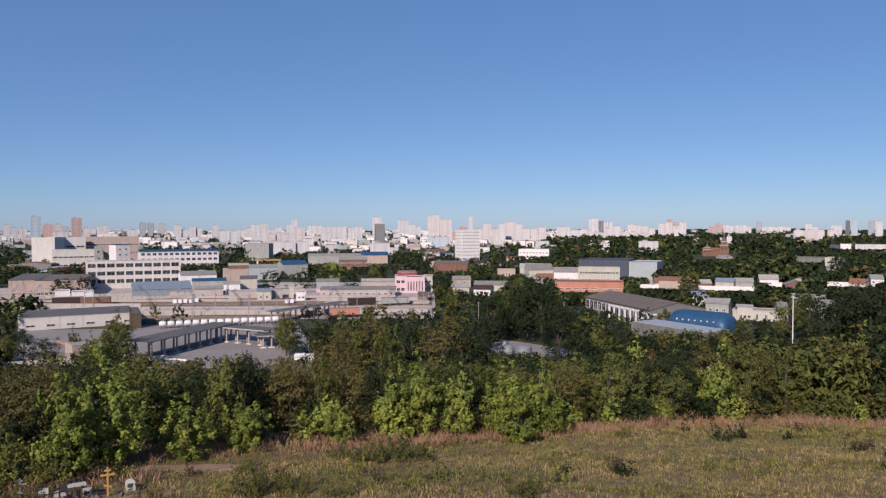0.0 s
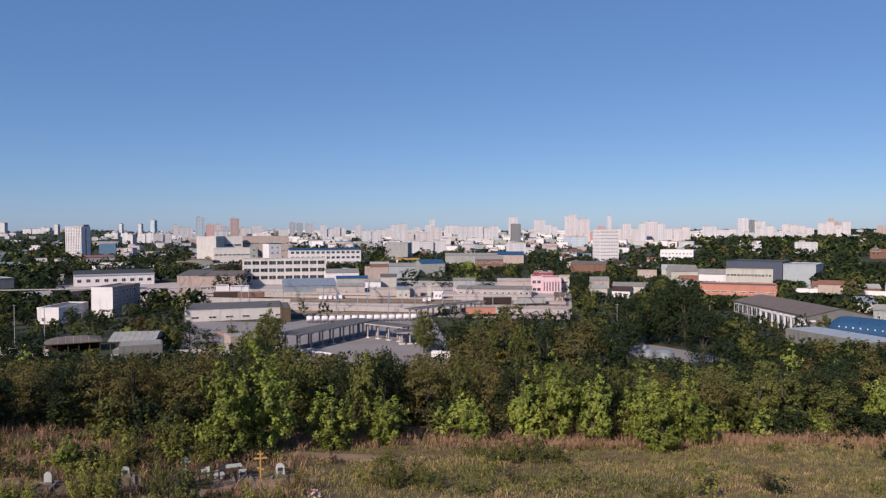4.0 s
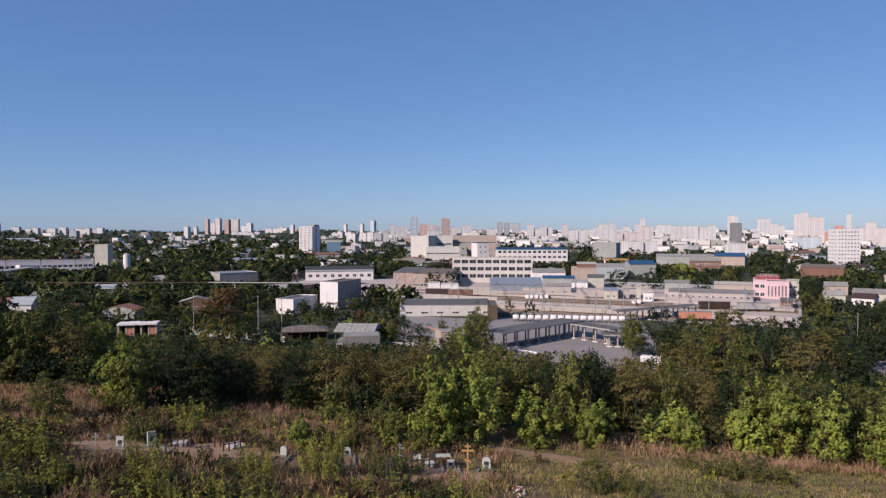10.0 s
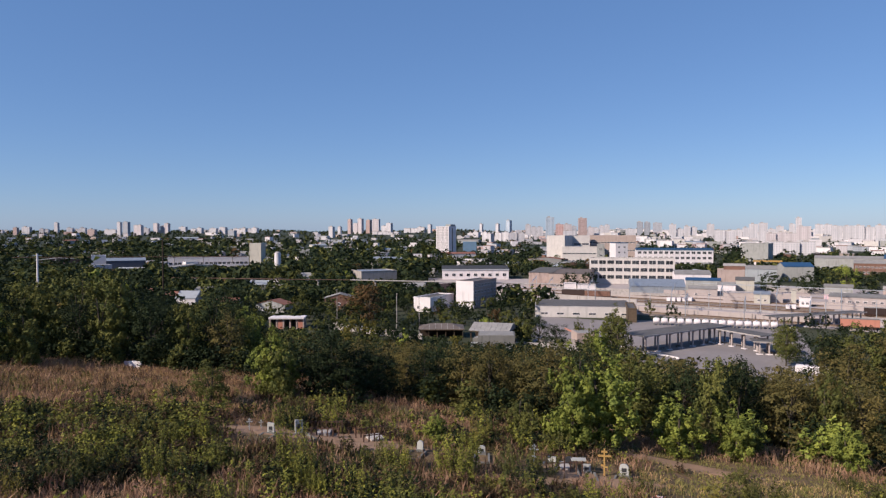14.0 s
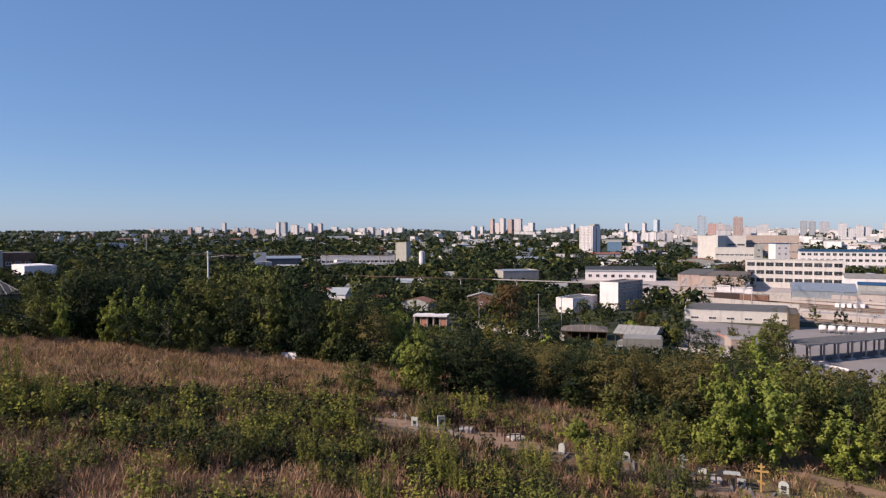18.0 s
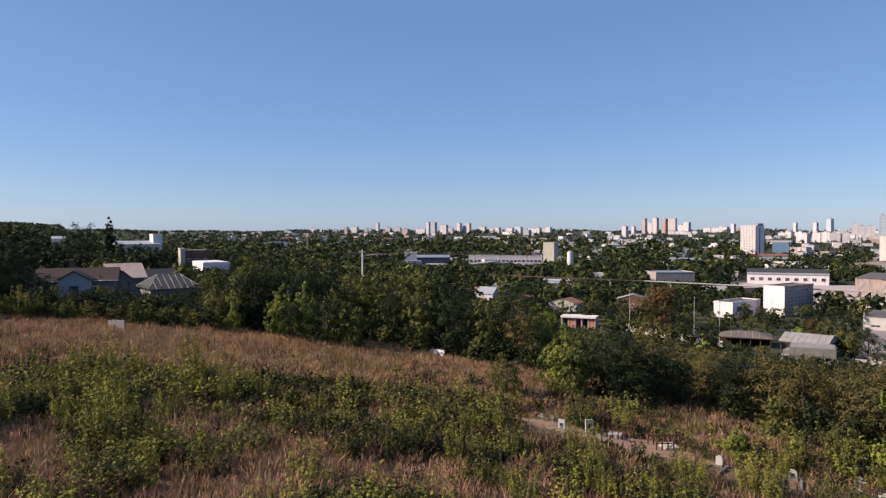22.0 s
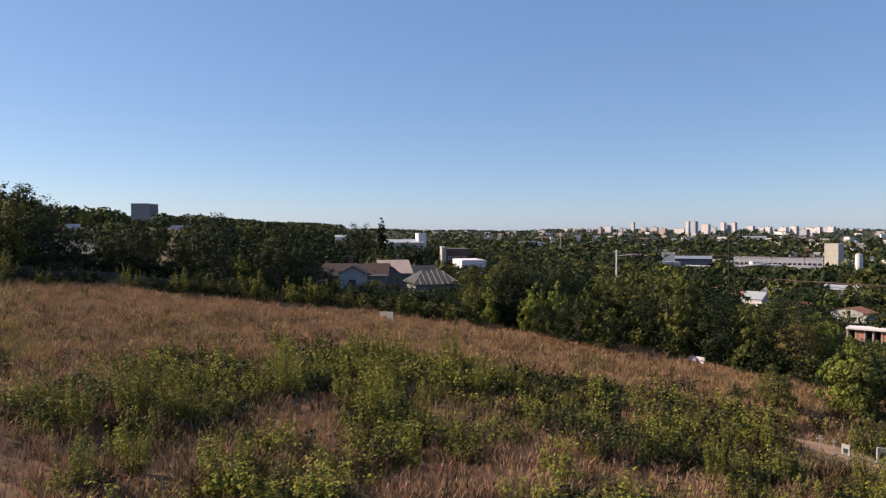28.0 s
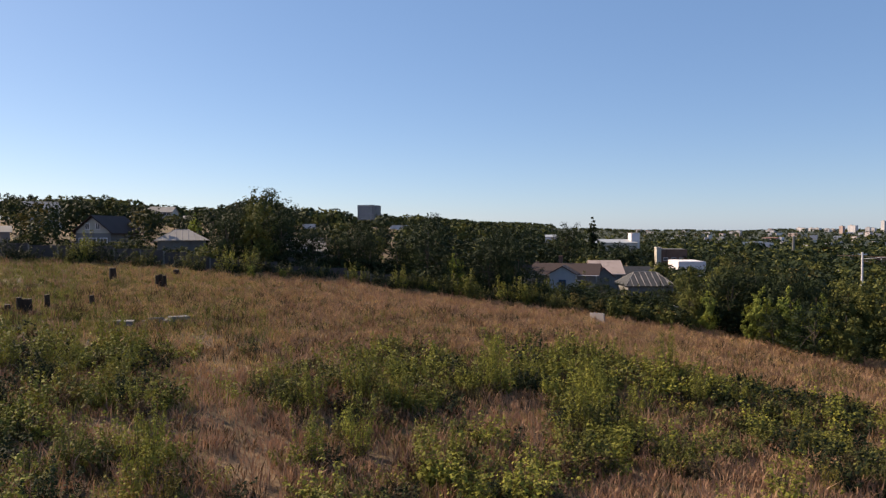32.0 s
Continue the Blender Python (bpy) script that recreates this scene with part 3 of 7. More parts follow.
block("cream_store", "cream store with a row of small windows", -23.94, 301, 17.7, 3.9, dep=11, turn=-4, wall=CREAM, roof=ASBESTOS, floors=1, bays=5, win=(1.1, 1.8), parapet=0.3)
block("beige_tenement", "beige three-storey block with stair windows", -28.86, 604, 11.5, 13.9, dep=12, turn=-10, wall=CREAM, floors=3, bays=3, side_bays=2)
block("modern_works", "white modern works with a blue wing", -29.61, 960, 11.0, 17.1, dep=20, wall=WHITE)
block("modern_works", "pale works hall with long window bands", -31.62, 960, 48.3, 16.8, dep=30, wall=FAR_WHITE)
block("blue_wing", "dark blue wing beside white works", -28.93, 980, 13.2, 14.5, dep=20, wall=NAVY)
block("long_shed", "long low shed with a dark flat roof", -27.43, 740, 25.1, 8.7, dep=26, wall=DARKCON, roof=TARROOF)
ds = block("depot_shed", "blue-striped goods depot with loading doors", 35.83, 507, 47.6, 7.4, dep=30, wall=WHITE, roof=SLATE, gable=1.8, floors=1, bays=9, win=(2.6, 2.2), first=2.2, turn=3)
part("fascia", boxes("fascia", [(-24.0, -0.45, 6.5, 24.0, -0.32, 7.5)], PALEBLUE), ds, label="pale blue painted fascia")
bt = block("high_rise", "white twelve-storey high-rise with dark slits", 38.50, 869, 18.3, 39.0, dep=17, turn=-33, wall=WHITE, floors=12, bays=9, win=(0.95, 2.75), first=2, frame_mat=WHITE)
part("stair_core", boxes("stair_core", [(1.5, 5, 39.1, 8.6, 16, 41.8)], GREYWALL), bt)
part("stair_slot", boxes("stair_slot", [(9.152, 7.5, 3, 9.25, 9.3, 37)], GLASS), bt)
block("blue_hall", "blue sheet-clad hall behind a high-rise", 36.30, 1000, 19.1, 17.5, dep=20, wall=BLUEGLASS)
# The sides are a darker brown than the white end wall.
ah = block("apartment_house", "four-storey house with a white blank end wall and darker brown sides", 36.69, 321, 8.6, 12.1, dep=24, turn=-28, wall=ROSEBRICK, floors=4, side_bays=7, win=(1.6, 1.5), roof=TARROOF)
part("end_wall", boxes("end_wall", [(-4.45, -0.25, -1, 4.45, -0.003, 12.5)], WHITE), ah, label="whitewashed blank end wall")
block("low_annexe", "low white annexe with a slanting dark stain", 40.17, 309, 8.3, 5.9, dep=22, turn=-30, wall=WHITE, floors=1, bays=2, side_bays=5, win=(1.5, 1.5), roof=TARROOF)
open_shed("open_workshop", "open workshop under a broad brown hipped roof", 38.6, 233, 14.0, 3.0, 11.0, 1.3, RUSTROOF, 0)
open_shed("ribbed_shed", "workshop under a pale ribbed slate roof in two steps", 34.75, 218, 11.5, 4.6, 12.0, 1.9, ASBESTOS, -14, hips=False)
block("lean_to", "dark lean-to below a ribbed roof", 34.9, 213, 9.0, 3.0, dep=4, turn=-14, wall=DARKCON, roof=ASBESTOS, parapet=0, sight=False)
block("sheet_fence", "grey-blue sheet steel fence of a workshop yard", 34.6, 209, 12.5, 2.4, dep=0.3, turn=-6, wall=PALEBLUE, roof=PALEBLUE, parapet=0, category="fence", sight=False)
block("yard_shed", "low grey flat-roofed yard shed", 34.14, 206, 10.8, 5.0, dep=9, wall=DARKCON, roof=ASBESTOS, parapet=0, sight=False)
block("switch_house", "small brick switch house with a flat roof", 27.00, 222, 5.7, 3.7, dep=8, turn=14, wall=ROSE, roof=ASBESTOS, parapet=0.2, sight=False)
garage_line(50.95, 262, 12.0, 3.6, -10)
block("concrete_shed", "long low concrete shed with a flat roof", 43.60, 480, 25.4, 7.6, dep=22, wall=CONCRETE, roof=STEEL, turn=20)
block("concrete_tower", "blank beige grain elevator tower", 53.3, 640, 10.6, 23.6, dep=10, turn=-24, wall=CREAM)
sx, sy = at(51.6, 560)
silo = thing("storage_silo", sx, sy, gz(sx, sy), 0, "white upright cylindrical storage silo", "silo")
part("shell", tube("shell", (0, 0, -1), (0, 0, 18.0), 2.4, 2.4, WHITE, 20), silo)
part("cap", tube("cap", (0, 0, 18.0), (0, 0, 19.0), 2.5, 1.4, CONCRETE, 20), silo)
SIGHT.append((51.3, 51.9, 560, (9.0 - EYE[2]) / 560))
block("glazed_hall", "long pale hall with a band of windows", 56.75, 676, 69.8, 10.2, dep=24, wall=WHITE, floors=1, bays=18, win=(3, 2.2), first=4.5, roof=TARROOF)
block("white_house", "white house with a grey hipped roof", 58.47, 336, 8.8, 5.4, dep=11, turn=-22, wall=WHITE, roof=PALEBLUE, gable=2.8, show=0.45)
block("pale_shed", "pale shed half hidden by trees", 58.87, 232, 4.0, 7.8, dep=8, turn=-30, wall=DARKCON, roof=ASBESTOS, gable=1.5, sight=False)
block("dark_shed", "dark long shed with a vaulted roof", 62.56, 660, 30.7, 9.7, dep=18, wall=NAVY, roof=STEEL, gable=2)
block("white_depot", "white-ended depot beside a dark shed", 64.38, 670, 11.3, 13.7, dep=18, wall=WHITE)
block("brick_works", "dark brick building with a pale corner", 80.85, 270, 9.4, 9.5, dep=12, turn=8, wall=BRICK, roof=TARROOF, parapet=0, floors=2, bays=3, win=(1.6, 1.2), show=0.5)
block("corner_stair", "pale rendered corner of a brick building", 81.93, 269, 1.6, 9.6, dep=6, turn=8, wall=CREAM, roof=TARROOF, show=0.5)
block("white_roof_shed", "low white shed with a bright sheet roof", 79.50, 225, 8.0, 7.9, dep=14, turn=14, wall=WHITE, roof=WHITE, parapet=0, show=0.22)
block("farmhouse", "house under a wide steep grey roof", 83.12, 150, 7.2, 3.3, dep=12, turn=14, over=0.7, show=0.3, wall=SHADEDWALL, roof=SLATE, gable=3.6)

for words, wl, rf, (za, zd, zw, zh), g, tn in (("red-roofed garden house by the yard wall", CREAM, REDROOF, (-17.19, 445, 8.8, 5.2), 2.5, 10), ("garden house with a faded red roof", ROSE, REDROOF, (-18.62, 440, 10.1, 5.8), 2.5, -12),
                                              ("white house under a grey hipped roof", WHITE, ASBESTOS, (-24.73, 460, 11.5, 8.3), 2.6, 8), ("low house with a pale roof", CREAM, STEEL, (-21.68, 450, 11.2, 6.3), 2.0, -8),
                                              ("low brick garden house", BRICK, ASBESTOS, (-20.20, 440, 10.5, 5.7), 2.0, 14), ("low grey house behind the wall", GREYWALL, ASBESTOS, (-23.07, 455, 10.8, 6.3), 2.0, 5),
                                              ("red-roofed house among trees", CREAM, REDROOF, (-30.35, 450, 9.4, 8.3), 2.2, -10), ("pale house among dark trees", WHITE, ASBESTOS, (-31.54, 480, 7.2, 9.4), 2.2, 12),
                                              ("shed with a pale slate roof", GREYWALL, ASBESTOS, (-21.17, 320, 10.2, 6.2), 1.8, -8), ("white flat hut behind a store", CREAM, CONCRETE, (-23.12, 300, 6.3, 7.6), 0.4, 4),
                                              ("small pale house in gardens", CREAM, ASBESTOS, (-25.69, 305, 4.0, 7.4), 1.6, 10), ("small hut with a slate roof", GREYWALL, ASBESTOS, (-28.30, 320, 4.8, 7.8), 1.6, -14),
                                              ("low house with a long grey roof", CREAM, ASBESTOS, (-1.46, 390, 10.0, 5.5), 2.0, 10), ("white-walled house with a brown roof", WHITE, BROWNROOF, (-3.15, 380, 10.3, 5.1), 2.0, -12),
                                              ("long low shed with a slate roof", CREAM, ASBESTOS, (-3.83, 410, 20.9, 5.2), 2.0, -4), ("brick cottage by the orange depot", ROSE, ASBESTOS, (-1.53, 440, 12.3, 6.5), 2.0, 6)):
    block("house", words, za, zd, zw * 0.9, zh * 0.72, dep=9, turn=tn, wall=wl, roof=rf, gable=g, floors=1, bays=3, win=(1.3, 1.4), category="house", group="valley houses", show=0.3)

def slab_piece(label, az, d, w, h, mat=None, turn=0.0):
    """An upright broken slab of plastered concrete, its top edge ragged, leaning a little."""
    x, y = at(az, d)
    rng = random.Random(int(d * 7 + az))
    n = 7
    prof = [(-w / 2 + i * w / n, h * rng.uniform(0.86, 1.0)) for i in range(n + 1)]
    v = [(u, q, z) for q in (0, 0.22) for u, z in [(-w / 2, -0.6)] + prof + [(w / 2, -0.6)]]
    m = n + 3
    f = [tuple(range(m))[::-1], tuple(range(m, 2 * m))] + [(i, (i + 1) % m, m + (i + 1) % m, m + i) for i in range(m)]
    ob = new("wall_slab", mesh_from("wall_slab", v, [q[::-1] for q in f], mat or CREAM))
    ob.matrix_basis = pose(x, y, gz(x, y), rng.uniform(-9, 3), rng.uniform(-4, 4), az + turn + rng.uniform(-15, 15))
    tagged(ob, label, "slab")


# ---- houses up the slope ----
# Most walls here take the darkened render, which carries their shade.
vh = block("villa", "grey-blue house under a broad dark brown roof", 89.18, 132, 11.4, 4.9, dep=10, turn=-6, over=0.7, show=0.05, wall=SHADEDWALL, roof=BROWNROOF, gable=1.6, floors=1, bays=2, win=(1.4, 1.4), first=2.4)
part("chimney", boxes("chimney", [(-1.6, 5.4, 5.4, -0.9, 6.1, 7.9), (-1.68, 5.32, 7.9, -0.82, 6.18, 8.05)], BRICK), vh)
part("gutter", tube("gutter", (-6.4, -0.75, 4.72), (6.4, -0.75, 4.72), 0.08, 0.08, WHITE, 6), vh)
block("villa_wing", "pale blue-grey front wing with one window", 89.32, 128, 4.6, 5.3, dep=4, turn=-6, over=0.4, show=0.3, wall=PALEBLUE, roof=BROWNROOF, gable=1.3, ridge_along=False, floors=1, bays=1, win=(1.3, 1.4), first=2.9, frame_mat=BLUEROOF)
block("villa", "house with a pinkish sheet roof and gable", 85.76, 140, 5.5, 5.5, dep=9, turn=10, show=0.15, over=0.5, wall=SHADEDWALL, roof=ROSE, gable=2.2)
block("villa_wing", "small front gable under a brown roof", 86.06, 136, 3.5, 5.4, dep=4, turn=6, over=0.4, show=0.4, wall=SHADEDWALL, roof=REDROOF, gable=1.5, ridge_along=False)
hip_house("slate_house", "house under a dark hipped slate roof with pale ridge caps", 82.51, 124, 7.6, 4.9, 9.0, 2.3, 3.6, turn=14, wall=SHADEDWALL, roof=SLATE, rib=CONCRETE, sight=True, show=0.05)
block("cottage", "low cottage with an old slate roof", 91.52, 152, 3.8, 3.3, dep=9, turn=16, wall=SHADEDWALL, roof=BROWNROOF, gable=2)
slab_piece("broken pale plastered wall piece among bushes", 82.71, 99, 1.6, 2.1, turn=-48)
slab_piece("broken pale wall piece beside bushes", 80.74, 97, 1.6, 1.9, turn=-48)


def gable_house(az, d, w, h, dep=10.0, rise=2.8):
    """A two-storey house: dark ground floor, pale boarded gable with two small windows."""
    ob = block("gable_house", "two-storey house with a pale upper gable", az, d, w, h, dep=dep, turn=-30, show=0.55, over=0.6, wall=SHADEDWALL, roof=BROWNROOF, gable=rise, ridge_along=False, category="house")
    hw = w / 2 - 0.25
    v = [(x, y, z) for y in (-0.09, -0.02) for x, z in ((-hw, h - 0.3), (hw, h - 0.3), (hw, h), (0, h + rise - 0.3), (-hw, h))]
    part("gable_boarding", mesh_from("gable_boarding", v, [(0, 1, 2, 3, 4), (9, 8, 7, 6, 5)] + [(i, 5 + i, 5 + (i + 1) % 5, (i + 1) % 5) for i in range(5)], CREAM), ob, label="pale cream gable boarding")
    window_row(ob, -1.7, 1.7, h + 0.25, 2, 0.7, 1.0, y=-0.1)
    window_row(ob, -hw, hw, h - 2.4, 3, 1.2, 1.4)


gable_house(125.14, 122, 5.6, 2.3, 9.0, 2.3)
hip_house("cottage", "small house under a pale grey hipped roof", 119.1, 116, 7.0, 2.0, 8.0, 1.8, 2.0, wall=DARKCON, roof=ASBESTOS, rib=CONCRETE, sight=True, show=0.4)
block("cottage", "dark cottage under trees", 109.78, 118, 6.8, 1.8, dep=9, turn=10, wall=DARKCON, roof=ASBESTOS, gable=2.0, sight=False)
block("cottage", "grey-roofed cottage among trees", 128.16, 160, 5.8, 2.7, dep=9, turn=10, wall=GREYWALL, roof=ASBESTOS, gable=2.5, sight=False)
block("cottage", "pale shed at the field wall", 130.59, 118, 1.2, 1.7, dep=6, wall=SHADEDWALL, roof=ASBESTOS, gable=0.8)
block("long_house", "long pale house on the hill top", 120.68, 330, 10.6, 4.5, dep=12, turn=-14, wall=CREAM, roof=ASBESTOS, gable=2.4, floors=2, bays=6, sight=False)
block("long_house", "white low building on the hill top", 117.59, 360, 17.2, 1.9, dep=12, wall=WHITE, roof=ASBESTOS, gable=1.5, sight=False)
block("hill_high_rise", "grey nine-storey block in shade on the hill", 105.08, 620, 16.0, 17.6, dep=14, turn=-25, wall=SHADEDWALL, floors=9, bays=6, win=(1.5, 1.5), first=3)
block("white_store", "low white store on the slope", 102.37, 420, 11.7, 2.5, dep=12, wall=WHITE, parapet=0.3)
block("white_store", "white shed between trees on the slope", 109.59, 300, 5.3, 1.8, dep=9, wall=WHITE, parapet=0.3)
block("dairy_works", "long works hall with a broad white roof", 85.33, 540, 33.8, 16.6, dep=30, wall=CREAM, roof=PALEBLUE, gable=2.2, show=0.9)
block("works_tower", "tall white block of a works", 83.69, 545, 6.1, 24.5, dep=12, turn=12, wall=WHITE, show=0.8)
block("pale_store", "pale store with a shallow roof", 90.22, 420, 6.5, 7.1, dep=12, wall=WHITE, roof=PALEBLUE, gable=1.2)


def field_wall(az0, d0, az1, d1, h=1.7):
    """Concrete slab wall at the top of the field, slab by slab between posts."""
    (x0, y0), (x1, y1) = at(az0, d0), at(az1, d1)
    length = math.hypot(x1 - x0, y1 - y0)
    n = max(1, round(length / 3.0))
    rz = math.degrees(math.atan2(y1 - y0, x1 - x0))
    wall = thing("wall_field", x0, y0, 0, 0, "weathered grey concrete slab wall in tree shade along the field", "wall", kind="structure")
    step = length / n
    # Slabs are coloured dark for the tree shade that falls on this wall.
    slab = boxes("slab", [(0.1, -0.05, -0.6, step - 0.1, 0.05, h)], SHADEDCON)
    post = boxes("post", [(-0.1, -0.1, -0.6, 0.1, 0.1, h + 0.12)], DARKCON)
    for i in range(n):
        px, py = x0 + (x1 - x0) * i / n, y0 + (y1 - y0) * i / n
        z = gz(px, py)
        m = pose(px - x0, py - y0, z, 0, 0, rz)
        part("slab", slab, wall, m)
        part("post", post, wall, m)


field_wall(131, 101, 122, 101)
field_wall(122, 101, 112, 98)
field_wall(112, 98, 101, 97, 1.3)
slab_piece("pale upright concrete slab at the field edge", 86.60, 84, 1.9, 1.1, CONCRETE, turn=-48)
slab_piece("white concrete slab block in the grass", 62.26, 83, 1.9, 0.9, WHITE, turn=-40)

# ---- far blocks on the skyline ----
SKY = (
    ("w", 31.13, 1900, 46.6, 40.3), ("B", 29.88, 1700, 20.4, 54.1), ("r", 29.12, 1600, 17.5, 39.0), ("p", 28.49, 1650, 18.3, 38.6), ("g", 27.98, 1700, 11.6, 33.4),
    ("n", 27.33, 1750, 20.9, 52.4), ("w", 25.83, 2000, 42.6, 32.9), ("p", 26.69, 1900, 16.9, 27.2), ("w", 28.36, 1500, 25.0, 26.5),
    ("g", 22.94, 2000, 16.2, 36.6), ("g", 22.39, 2050, 16.8, 35.1), ("g", 21.63, 2200, 25.8, 33.1), ("w", 23.63, 1900, 25.4, 19.7),
)
KIND = {"w": (FAR_WHITE, "white panel apartment block on the skyline"), "p": (FAR_PINK, "pinkish panel apartment block on the skyline"), "n": (FAR_BROWN, "brown brick apartment tower on the skyline"),
        "g": (FAR_GREY, "grey apartment tower on the skyline"), "d": (FAR_DARK, "dark unfinished tower on the skyline"), "B": (FAR_BLUE, "blue glazed tower on the skyline"), "r": (FAR_RED, "red-fronted block on the skyline")}


def skyline(rows):
    for k, a, d, w, h in rows:
        far_block(a, d, w, h, *KIND[k])


skyline(SKY)
skyline((
    ("w", 20.23, 1800, 34.1, 35.5), ("w", 19.20, 1850, 31.6, 32.4), ("w", 17.79, 1900, 17.8, 34.1), ("w", 16.74, 1500, 40.6, 27.5), ("w", 15.56, 1900, 29.5, 30.1),
    ("w", 14.48, 1700, 38.1, 40.1), ("w", 13.30, 1750, 33.0, 37.1), ("p", 12.92, 1400, 50.9, 27.4), ("w", 12.03, 1900, 27.5, 49.2), ("p", 11.49, 1500, 25.3, 34.1),
    ("w", 10.23, 1900, 36.7, 30.2), ("w", 9.05, 1700, 42.3, 30.5), ("w", 7.40, 1600, 52.7, 35.5), ("w", 14.59, 1100, 28.7, 19.7), ("w", 12.23, 1050, 57.6, 18.0),
    ("w", 5.33, 1900, 24.0, 54.4), ("d", 5.10, 1300, 18.5, 42.6), ("w", 5.08, 900, 24.9, 18.2), ("w", 3.19, 2100, 33.4, 43.4), ("w", 2.26, 2000, 33.4, 31.7),
    ("p", 0.75, 1900, 31.8, 61.7), ("p", -0.23, 1850, 32.4, 59.5), ("w", -2.24, 2000, 12.7, 57.2), ("r", -1.33, 1500, 31.1, 35.8), ("B", 0.34, 1300, 44.6, 27.3),
))
skyline((
    ("p", -3.56, 1500, 52.4, 42.8), ("w", -4.76, 1400, 14.4, 40.9), ("p", -5.40, 1450, 21.8, 43.8), ("w", -6.07, 1400, 16.6, 40.9), ("p", -7.36, 1300, 42.8, 37.8),
    ("w", -9.61, 1350, 24.1, 36.0), ("w", -10.50, 1200, 25.0, 31.9), ("w", -11.88, 1250, 38.2, 34.1), ("w", -13.45, 1350, 32.6, 36.3), ("w", -15.09, 1300, 53.1, 27.1),
    ("w", -11.97, 2000, 24.4, 46.8), ("d", -12.56, 2000, 13.7, 42.7), ("w", -13.12, 2050, 26.3, 41.6), ("p", -15.62, 1900, 70.2, 32.9), ("n", -17.93, 2100, 30.3, 52.7),
    ("p", -17.92, 2050, 73.9, 38.9), ("w", -18.24, 1400, 9.1, 31.9), ("w", -19.98, 1100, 18.6, 18.8), ("n", -21.01, 2200, 39.7, 32.8), ("w", -21.99, 1000, 6.2, 25.5),
    ("g", -24.01, 2300, 15.3, 33.0), ("w", -25.17, 2300, 78.1, 18.5), ("w", -27.47, 2200, 31.7, 28.9), ("p", -26.67, 1200, 15.3, 31.5), ("p", -27.43, 1220, 16.9, 31.3),
))
skyline((
    ("p", -28.05, 1220, 9.8, 31.5), ("p", -28.83, 1250, 16.1, 31.2), ("d", -29.71, 1700, 8.2, 43.0), ("B", -30.12, 1700, 12.2, 41.7), ("g", -31.14, 1700, 11.9, 42.2),
    ("w", -31.60, 1650, 13.4, 41.1), ("w", -29.01, 2100, 25.6, 28.2), ("w", -22.54, 2300, 78.2, 24.8), ("w", -16.16, 900, 23.2, 20.4), ("w", -12.41, 900, 27.4, 17.4),
    ("w", 39.58, 2300, 15.4, 28.1), ("w", 35.41, 2300, 12.4, 32.7), ("w", 34.11, 2200, 13.7, 35.5), ("B", 33.24, 1900, 16.3, 47.3), ("w", 36.12, 1900, 36.4, 16.4),
    ("w", 35.02, 1600, 30.9, 21.8), ("w", 33.80, 1650, 38.5, 22.5), ("w", 32.50, 1600, 35.1, 20.7), ("n", 45.99, 2400, 16.6, 49.0), ("p", 45.38, 2350, 34.5, 49.8),
    ("n", 44.51, 2400, 20.3, 45.5), ("p", 43.90, 2350, 26.7, 47.3), ("w", 43.06, 2300, 38.0, 37.2), ("w", 47.47, 2000, 17.6, 30.5), ("w", 46.80, 2200, 13.6, 27.4),
))
skyline((
    ("w", 56.45, 2300, 26.6, 17.9), ("w", 55.75, 2300, 24.3, 21.2), ("g", 55.11, 1900, 22.6, 19.7), ("w", 54.35, 2300, 33.3, 19.0), ("w", 53.38, 2400, 23.6, 16.6),
    ("w", 40.85, 2500, 82.8, 21.0), ("w", 43.14, 2200, 86.9, 9.6), ("w", 63.04, 2300, 14.2, 41.4), ("g", 62.60, 2250, 20.9, 41.8), ("p", 61.84, 2400, 29.9, 33.6),
    ("p", 60.54, 2500, 19.6, 34.6), ("p", 59.94, 2500, 33.4, 35.1), ("w", 58.65, 2500, 27.6, 19.1), ("w", 57.70, 2400, 38.0, 19.8), ("w", 55.91, 2500, 49.7, 11.9),
    ("w", 54.65, 2450, 39.0, 15.9), ("w", 53.63, 2500, 29.9, 12.2), ("n", 64.87, 2200, 25.2, 18.2), ("w", 65.84, 2500, 56.8, 18.3), ("w", 67.09, 2400, 14.4, 33.7),
    ("w", 68.94, 2500, 27.6, 20.8), ("n", 69.58, 2300, 15.1, 20.9), ("w", 67.86, 2500, 29.7, 14.5), ("w", 71.33, 2700, 38.7, 13.7), ("w", 78.58, 2200, 28.5, 7.8),
))
skyline((("w", 72.15, 2800, 39.8, 10.8), ("w", 76.56, 2500, 38.4, 9.3), ("w", 77.78, 1500, 12.8, 10.4), ("w", 63.63, 2500, 40.4, 18.8), ("w", 61.21, 2500, 23.4, 20.4),
         ("w", 56.84, 2600, 28.9, 8.4), ("w", 74.33, 1700, 21.1, 5.7), ("w", 70.30, 2600, 37.7, 9.6)))

